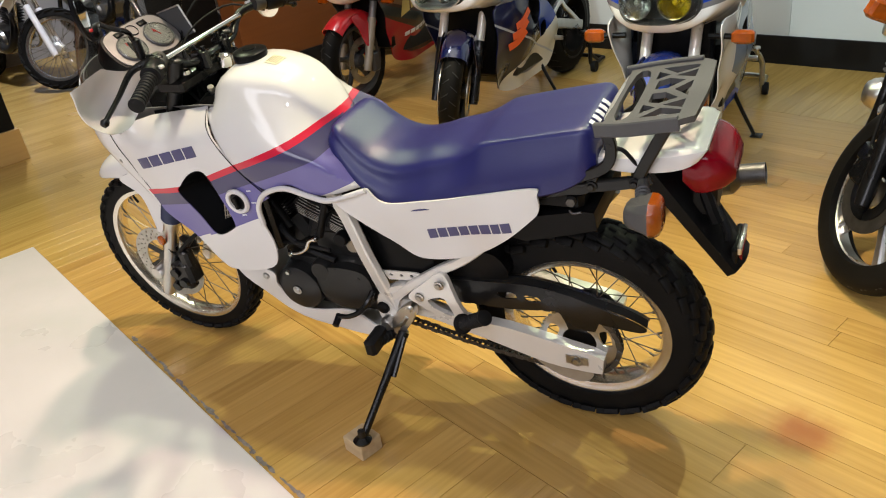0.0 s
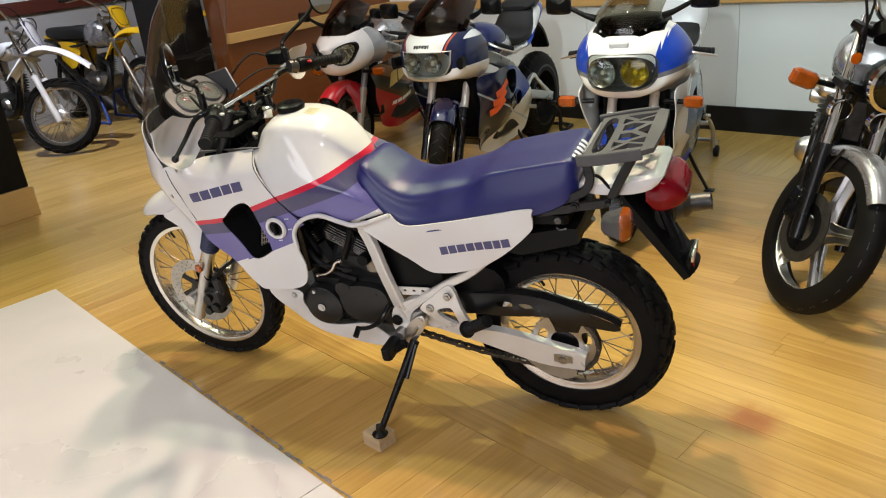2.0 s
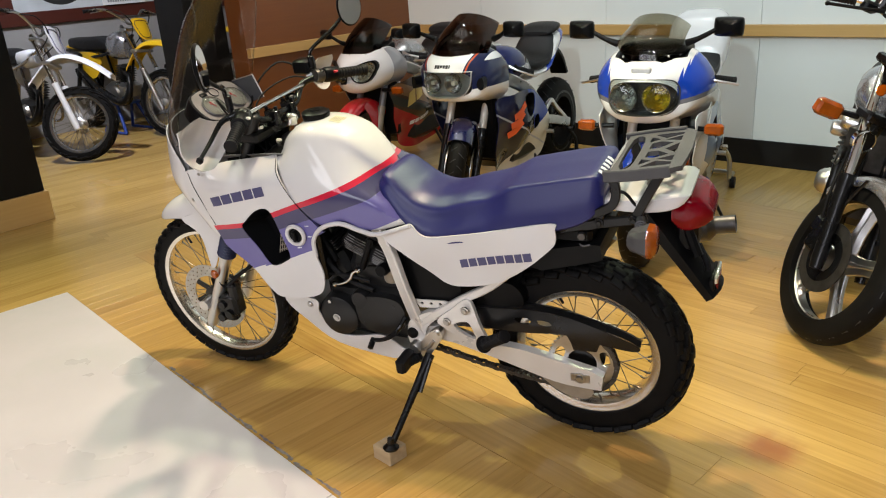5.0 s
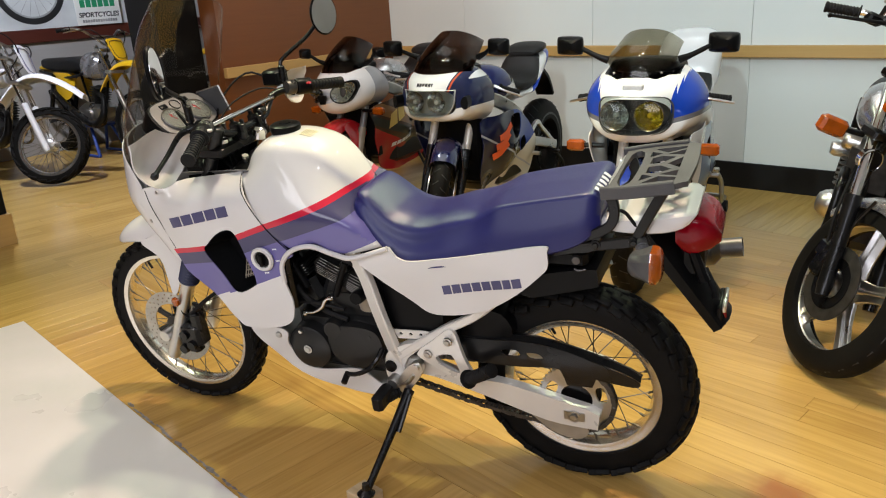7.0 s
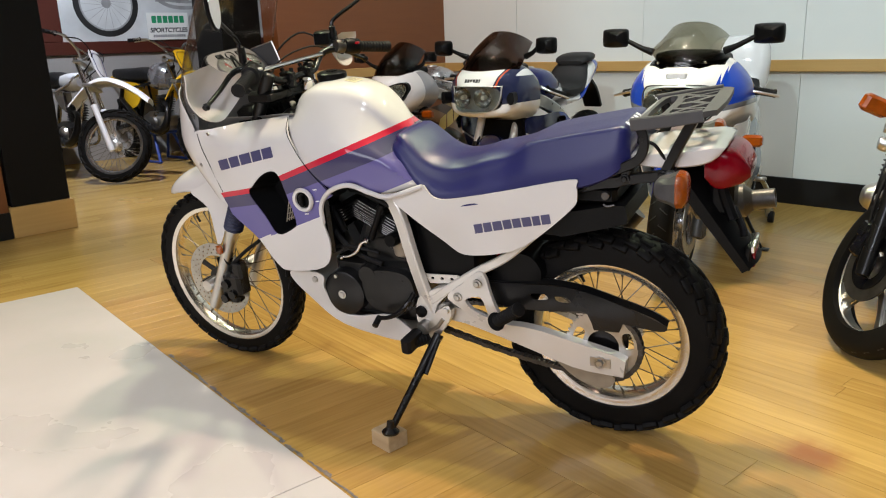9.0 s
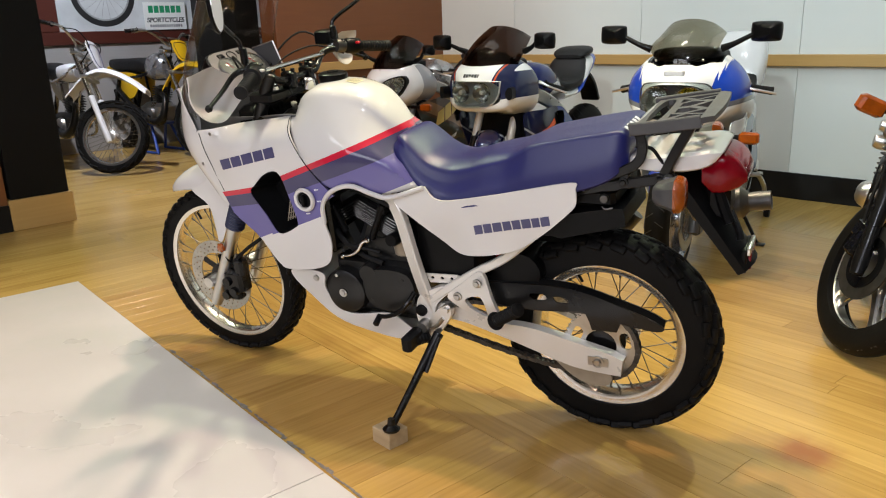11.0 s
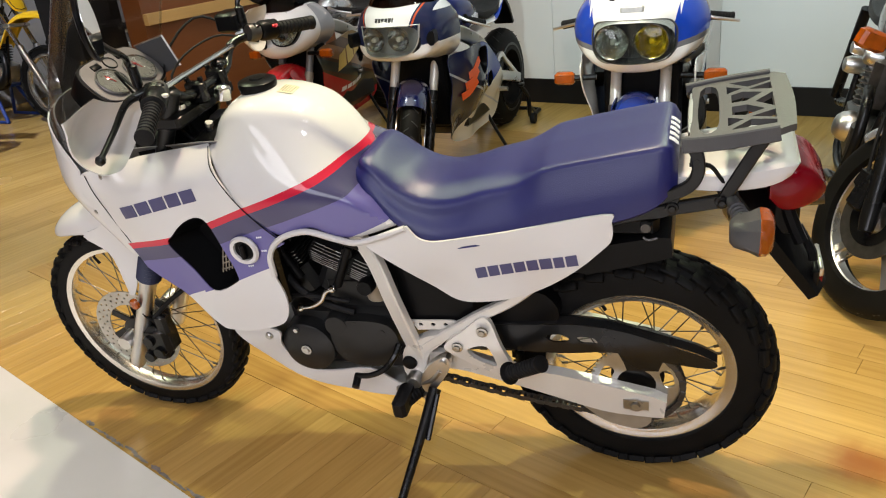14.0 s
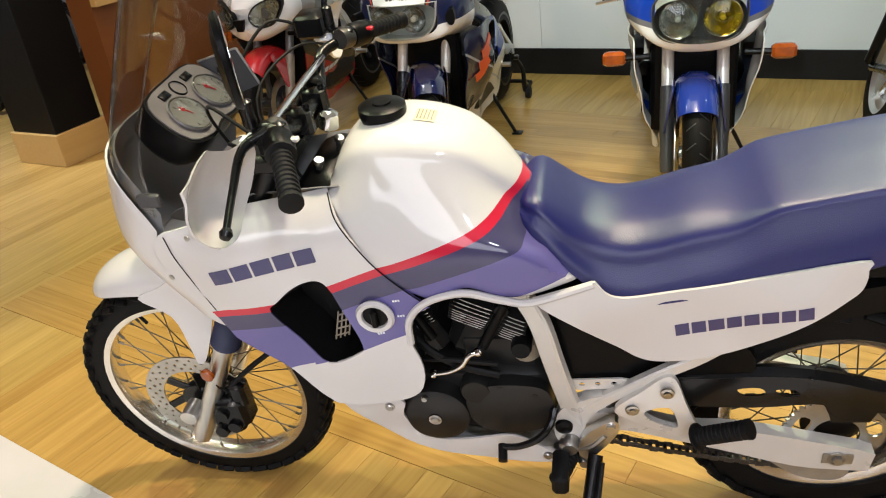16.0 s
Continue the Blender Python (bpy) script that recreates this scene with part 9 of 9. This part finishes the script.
# ---- two old motocross machines in the alcove ----
def dirt_bike(m, label, plastic, steer, tank_mat, white):
    b = thing("motocross_motorcycle", m, label, "motorcycle", "motocross motorcycles in the alcove")
    ax = Vector((0, 0, 0.328))
    turn = Matrix.Translation(ax) @ Matrix.Rotation(radians(steer), 4, Vector((0.46, 0, 0.888))) @ Matrix.Translation(-ax)
    up = Vector((0.46, 0, 0.888)).normalized()
    w = spoked_wheel(b, ax, 0.328, 0.042, 0.262, 0.024, 0.050, 0.045, M_RIM, M_ALU, 44)
    for o in (w, *w.children):
        o.data.transform(turn)
    spoked_wheel(b, (1.42, 0, 0.325), 0.325, 0.058, 0.240, 0.032, 0.065, 0.05, M_RIM, M_ALU, 40)
    for s in (-1, 1):
        f = Vector((-0.01, s * 0.092, 0.285))
        bm = bmesh.new()
        lathe(bm, [(0.008, -0.02), (0.022, -0.018), (0.026, 0.02), (0.025, 0.40), (0.028, 0.42), (0.012, 0.43)], f, up, 16)
        bm.transform(turn)
        leg = part("fork_leg", bm, M_PLASTW if white else M_ALU, b)
        bm = bmesh.new()
        lathe(bm, [(0.005, 0.42), (0.0195, 0.42), (0.0195, 0.88), (0.004, 0.885)], f, up, 14)
        bm.transform(turn)
        part("stanchion", bm, M_CHROME, leg, "chrome stanchion")
    for z, x in ((0.83, 0.255), (1.03, 0.36)):
        bm = bmesh.new()
        cbox(bm, (x - 0.04, -0.12, z - 0.016), (x + 0.04, 0.12, z + 0.016), 0.01)
        bm.transform(turn)
        part("triple_clamp", bm, M_ALU, b)
    bm = bmesh.new()
    loops = []
    for i in range(15):
        x = -0.28 + 0.70 * i / 14
        zt = spline([(-0.28, 0.775), (-0.16, 0.85), (0.0, 0.915), (0.15, 0.93), (0.28, 0.865), (0.42, 0.675)] if white else [(-0.28, 0.86), (-0.12, 0.915), (0.05, 0.935), (0.17, 0.92), (0.28, 0.86), (0.42, 0.69)], x)
        wd = spline([(-0.28, 0.066), (-0.1, 0.082), (0.1, 0.090), (0.42, 0.078)], x)
        ring = [Vector((x, -wd * math.cos(a), zt - 0.05 * (1 - math.sin(a) ** 0.7))) for a in (math.pi * k / 8 for k in range(9))]
        loops.append(ring + [p + Vector((0, -p.y * 0.05, -0.005)) for p in reversed(ring)])
    rings(bm, loops)
    bm.transform(turn)
    part("front_mudguard", bm, plastic, b, "high moulded front mudguard")
    bm = bmesh.new()
    g = 0.80 if white else 0.66
    poly = outline([(g * a, g * c) for a, c in ((-0.13, 0.14), (0.13, 0.14), (0.14, 0.0), (0.09, -0.14), (-0.09, -0.14), (-0.14, 0.0))], 4)
    shell(bm, poly, (), lambda u, v: Vector((0.20 + v * 0.45 + 1.6 * u * u, u, 1.035 + v)), 0.006, 0.05, inner=(1, 0, 0))
    bm.transform(turn)
    plate = part("number_plate", bm, plastic, b, "blank number board")
    bm = bmesh.new()
    ringp = outline([(g * a, g * c) for a, c in ((-0.105, 0.112), (0.105, 0.112), (0.112, 0.0), (0.075, -0.112), (-0.075, -0.112), (-0.112, 0.0))], 4)
    tube(bm, [Vector((0.196 + v * 0.45 + 1.6 * u * u, u, 1.035 + v)) for u, v in ringp[::2]], 0.003, 5, 1, closed=True)
    bm.transform(turn)
    part("board_border", bm, M_NAVY if white else M_INK, plate)
    bm = bmesh.new()
    tube(bm, [(0.52, -0.40, 1.20), (0.44, -0.25, 1.22), (0.38, -0.12, 1.15), (0.37, 0.0, 1.08), (0.38, 0.12, 1.15), (0.44, 0.25, 1.22), (0.52, 0.40, 1.20)], 0.011, 10)
    tube(bm, [(0.385, -0.13, 1.16), (0.385, 0.13, 1.16)], 0.007, 8)
    bm.transform(turn)
    bar_d = part("handlebar", bm, M_STEEL, b, "steel motocross handlebar")
    for s in (-1, 1):
        bm = bmesh.new()
        grip(bm, (0.475, s * 0.30, 1.215), (0.525, s * 0.405, 1.198), 0.017, 8)
        bm.transform(turn)
        part("grip", bm, M_RUBBER, bar_d)
        bm = bmesh.new()
        tube(bm, [(0.42, s * 0.24, 1.215), (0.39, s * 0.30, 1.205), (0.42, s * 0.42, 1.18)], [0.010, 0.006, 0.005], 8)
        bm.transform(turn)
        part("lever", bm, M_ALU, bar_d)
        bm = bmesh.new()
        tube(bm, [(0.42, s * 0.23, 1.21), (0.30, s * 0.19, 1.20), (0.24, s * 0.10, 1.08), (0.36, s * 0.04, 0.90)], 0.005, 8)
        bm.transform(turn)
        part("cable", bm, M_RUBBER, bar_d)
    bm = bmesh.new()
    if white:
        loft(bm, 0.42, 0.84, 12, [(0.42, 0.05), (0.52, 0.075), (0.70, 0.07), (0.84, 0.05)], [(0.42, 0.93), (0.52, 0.965), (0.70, 0.95), (0.84, 0.92)], [(0.42, 0.84), (0.6, 0.80), (0.84, 0.84)], 2.6)
    else:
        loft(bm, 0.44, 0.76, 12, [(0.44, 0.07), (0.52, 0.115), (0.66, 0.11), (0.76, 0.07)], [(0.44, 0.96), (0.52, 1.02), (0.66, 1.0), (0.76, 0.92)], [(0.42, 0.76), (0.6, 0.74), (0.80, 0.78)], 2.6)
    part("fuel_tank", bm, tank_mat, b, "fuel tank")
    bm = bmesh.new()
    loft(bm, 0.72, 1.38, 14, [(0.72, 0.08), (0.9, 0.11), (1.2, 0.115), (1.38, 0.09)], [(0.72, 0.93), (0.85, 0.97), (1.1, 0.965), (1.38, 0.96)], [(0.72, 0.83), (1.0, 0.82), (1.38, 0.85)], 3.2)
    part("seat", bm, M_SEATBLK, b, "black bench seat")
    bm = bmesh.new()
    loft(bm, 1.20, 1.80, 10, [(1.20, 0.09), (1.5, 0.085), (1.80, 0.05)], [(1.20, 0.87), (1.5, 0.89), (1.80, 0.86)], [(1.20, 0.84), (1.5, 0.855), (1.80, 0.845)], 3.5)
    part("rear_mudguard", bm, plastic, b)
    for s in (-1, 1):
        bm = bmesh.new()
        poly = outline([(0.86, 0.80), (1.12, 0.83), (1.20, 0.76), (1.14, 0.62), (0.98, 0.56), (0.88, 0.64)], 4)
        shell(bm, poly, (), lambda u, v, s=s: Vector((u, s * (0.135 - 1.2 * (u - 1.03) ** 2), v)), 0.005, 0.05, inner=(0, -s, 0))
        part("side_panel", bm, plastic, b)
    bm = bmesh.new()
    cbox(bm, (0.50, -0.11, 0.34), (0.88, 0.11, 0.52), 0.05)
    engine_d = part("engine", bm, M_ALU if not white else M_ENGINE, b, "single-cylinder engine")
    m_cyl = Matrix.Translation((0.62, 0, 0.50)) @ Matrix.Rotation(radians(-12), 4, "Y")
    bm = bmesh.new()
    cbox(bm, (-0.045, -0.052, 0), (0.045, 0.052, 0.20), 0.02, m_cyl)
    part("cylinder", bm, M_ENGINE, engine_d)
    for k in range(8):
        bm = bmesh.new()
        g = 1 + 0.05 * k if k < 5 else 1.2 - 0.05 * (k - 5)
        cbox(bm, (-0.058 * g, -0.066 * g, 0.01 + k * 0.024), (0.058 * g, 0.066 * g, 0.015 + k * 0.024), 0.003, m_cyl)
        part("fin", bm, M_ENGINE, engine_d)
    bm = bmesh.new()
    lathe(bm, [(0.002, 0.03), (0.06, 0.026), (0.07, 0.0)], (0.66, 0.115, 0.42), (0, 1, 0), 24)
    part("engine_cover", bm, M_ALU, engine_d)
    bm = bmesh.new()
    tube(bm, [(0.55, 0.05, 0.62), (0.44, 0.08, 0.58), (0.42, 0.13, 0.42), (0.55, 0.16, 0.34), (0.85, 0.165, 0.46), (1.15, 0.16, 0.66)], [0.02, 0.024, 0.036, 0.04, 0.032, 0.02], 14)
    part("expansion_chamber", bm, M_BLACKM, b, "bulged exhaust chamber")
    bm = bmesh.new()
    for s in (-1, 1):
        tube(bm, [(0.36, 0, 0.98), (0.60, s * 0.09, 0.84), (0.95, s * 0.115, 0.78), (1.40, s * 0.11, 0.84)], 0.014, 8)
        tube(bm, [(0.36, 0, 0.90), (0.42, s * 0.08, 0.50), (0.50, s * 0.10, 0.32), (0.88, s * 0.11, 0.32), (1.0, s * 0.11, 0.60), (1.05, s * 0.115, 0.78)], 0.013, 8)
        tube(bm, [(0.92, s * 0.10, 0.42), (1.2, s * 0.105, 0.37), (1.42, s * 0.105, 0.325)], 0.016, flat=(0.025, 0.045))
        tube(bm, [(1.34, s * 0.13, 0.36), (1.12, s * 0.135, 0.80)], 0.022, 10)
    part("frame", bm, M_SILVERP if white else M_BLACKM, b, "tubular frame")
    return b


dirt_bike(pose(-6.21, 3.02, 0, 0, 0, 186), "white motocross motorcycle with knobbly tyres", M_PLASTW, 42, M_PLASTW, True)
dirt_bike(pose(-6.437, 4.0, 0, 0, 0, 187), "yellow vintage motocross motorcycle with alloy tank", M_PLASTY, 12, M_SILVERP, False)
dirt_bike(pose(-6.95, 5.15, 0, 0, 0, 190), "yellow motocross motorcycle half hidden behind the column", M_PLASTY, 10, M_PLASTY, False)


def centre_stand(m):
    t = thing("bike_stand", m, "blue steel stand under the yellow motocross motorcycle", "stand")
    bm = bmesh.new()
    for s in (-1, 1):
        tube(bm, [(-0.16, s * 0.16, 0.012), (-0.02, s * 0.11, 0.30)], 0.016, 8)
        tube(bm, [(0.20, s * 0.16, 0.012), (0.06, s * 0.11, 0.30)], 0.016, 8)
        tube(bm, [(-0.16, s * 0.16, 0.014), (0.20, s * 0.16, 0.014)], 0.014, 8)
    cbox(bm, (-0.12, -0.13, 0.29), (0.16, 0.13, 0.315), 0.006)
    part("stand_frame", bm, M_BLUESTAND, t)
    return t


centre_stand(pose(-6.437, 4.0, 0, 0, 0, 187) @ pose(0.72, 0, 0))

# ---- framed poster with a motorcycle photograph, and its small sign ----
poster = thing("framed_poster", pose(-7.848, 0, 0), "large motorcycle photograph in a mahogany frame on the wall", "poster")
bm = bmesh.new()
cbox(bm, (0.0, 3.30, 1.25), (0.012, 6.0, 2.75), 0.002)
part("print", bm, M_POSTER, poster, "pale photograph print", flat=True)
for lo, hi in (((0.0, 3.08, 1.12), (0.035, 6.2, 1.25)), ((0.0, 3.08, 1.251), (0.035, 3.299, 2.75)), ((0.0, 3.08, 2.751), (0.035, 6.2, 2.88))):
    bm = bmesh.new()
    cbox(bm, lo, hi, 0.006)
    part("frame_rail", bm, M_MAROON, poster, "dark mahogany frame rail", flat=True)
bm = bmesh.new()
ring_lathe(bm, [(0.345, 0.012), (0.345, 0.014), (0.285, 0.014), (0.285, 0.012)], (0, 3.80, 1.64), (1, 0, 0), 48)
part("printed_tyre", bm, M_INK, poster)
bm = bmesh.new()
ring_lathe(bm, [(0.285, 0.0125), (0.285, 0.0145), (0.268, 0.0145), (0.268, 0.0125)], (0, 3.80, 1.64), (1, 0, 0), 48)
for k in range(18):
    a = 2 * math.pi * k / 18
    tube(bm, [(0.0135, 3.80 + 0.04 * math.cos(a + 0.5), 1.64 + 0.04 * math.sin(a + 0.5)), (0.0135, 3.80 + 0.27 * math.cos(a), 1.64 + 0.27 * math.sin(a))], 0.0015, 4)
lathe(bm, [(0.002, 0.015), (0.05, 0.015), (0.05, 0.0125)], (0, 3.80, 1.64), (1, 0, 0), 20)
part("printed_wheel", bm, M_INKGREY, poster)
bm = bmesh.new()
for pts, r in (([(0.013, 3.80, 1.64), (0.013, 3.92, 1.95), (0.013, 4.0, 2.2)], 0.016), ([(0.013, 4.05, 1.95), (0.013, 4.3, 1.72), (0.013, 4.8, 1.66), (0.013, 5.2, 1.75)], 0.014), ([(0.013, 4.15, 1.85), (0.013, 4.5, 1.62), (0.013, 4.9, 1.60)], 0.020)):
    tube(bm, pts, r, 6, 6, flat=(0.002, 2 * r))
cbox(bm, (0.0125, 4.35, 1.66), (0.0145, 4.75, 1.95), 0.0005)
part("printed_engine", bm, M_INKGREY, poster)
sign = thing("small_sign", pose(-7.83, 4.445, 1.375, 0, 0, 0), "small white printed sign leaning before the poster", "sign")
bm = bmesh.new()
cbox(bm, (0.0, -0.245, -0.145), (0.008, 0.245, 0.145), 0.003)
part("board", bm, M_SIGN, sign, flat=True)
sign.matrix_world = pose(-7.795, 4.445, 1.397)
for z0, h, n, mt, wd in ((0.035, 0.075, 6, M_GREEN, 0.19), (-0.118, 0.028, 14, M_INKGREY, 0.19)):
    bars("printed_bars", sign, lambda u, v: Vector((0.0095, u, v)), -wd, z0, wd, z0, (1,) * n, mt, gap=0.25, thick=0.001, split=h, out=(1, 0, 0))

word = bpy.data.curves.new("printed_word", "FONT")
word.body, word.size, word.align_x, word.extrude, word.shear, word.offset = "SPORTCYCLES", 0.068, "CENTER", 0.0004, 0.15, 0.0022
word.materials.append(M_WORDBAR)
ob = new("printed_word", word)
ob.parent = sign
ob.matrix_basis = Matrix.Translation((0.0095, 0, -0.064)) @ pose(0, 0, 0, 90, 0, 90)
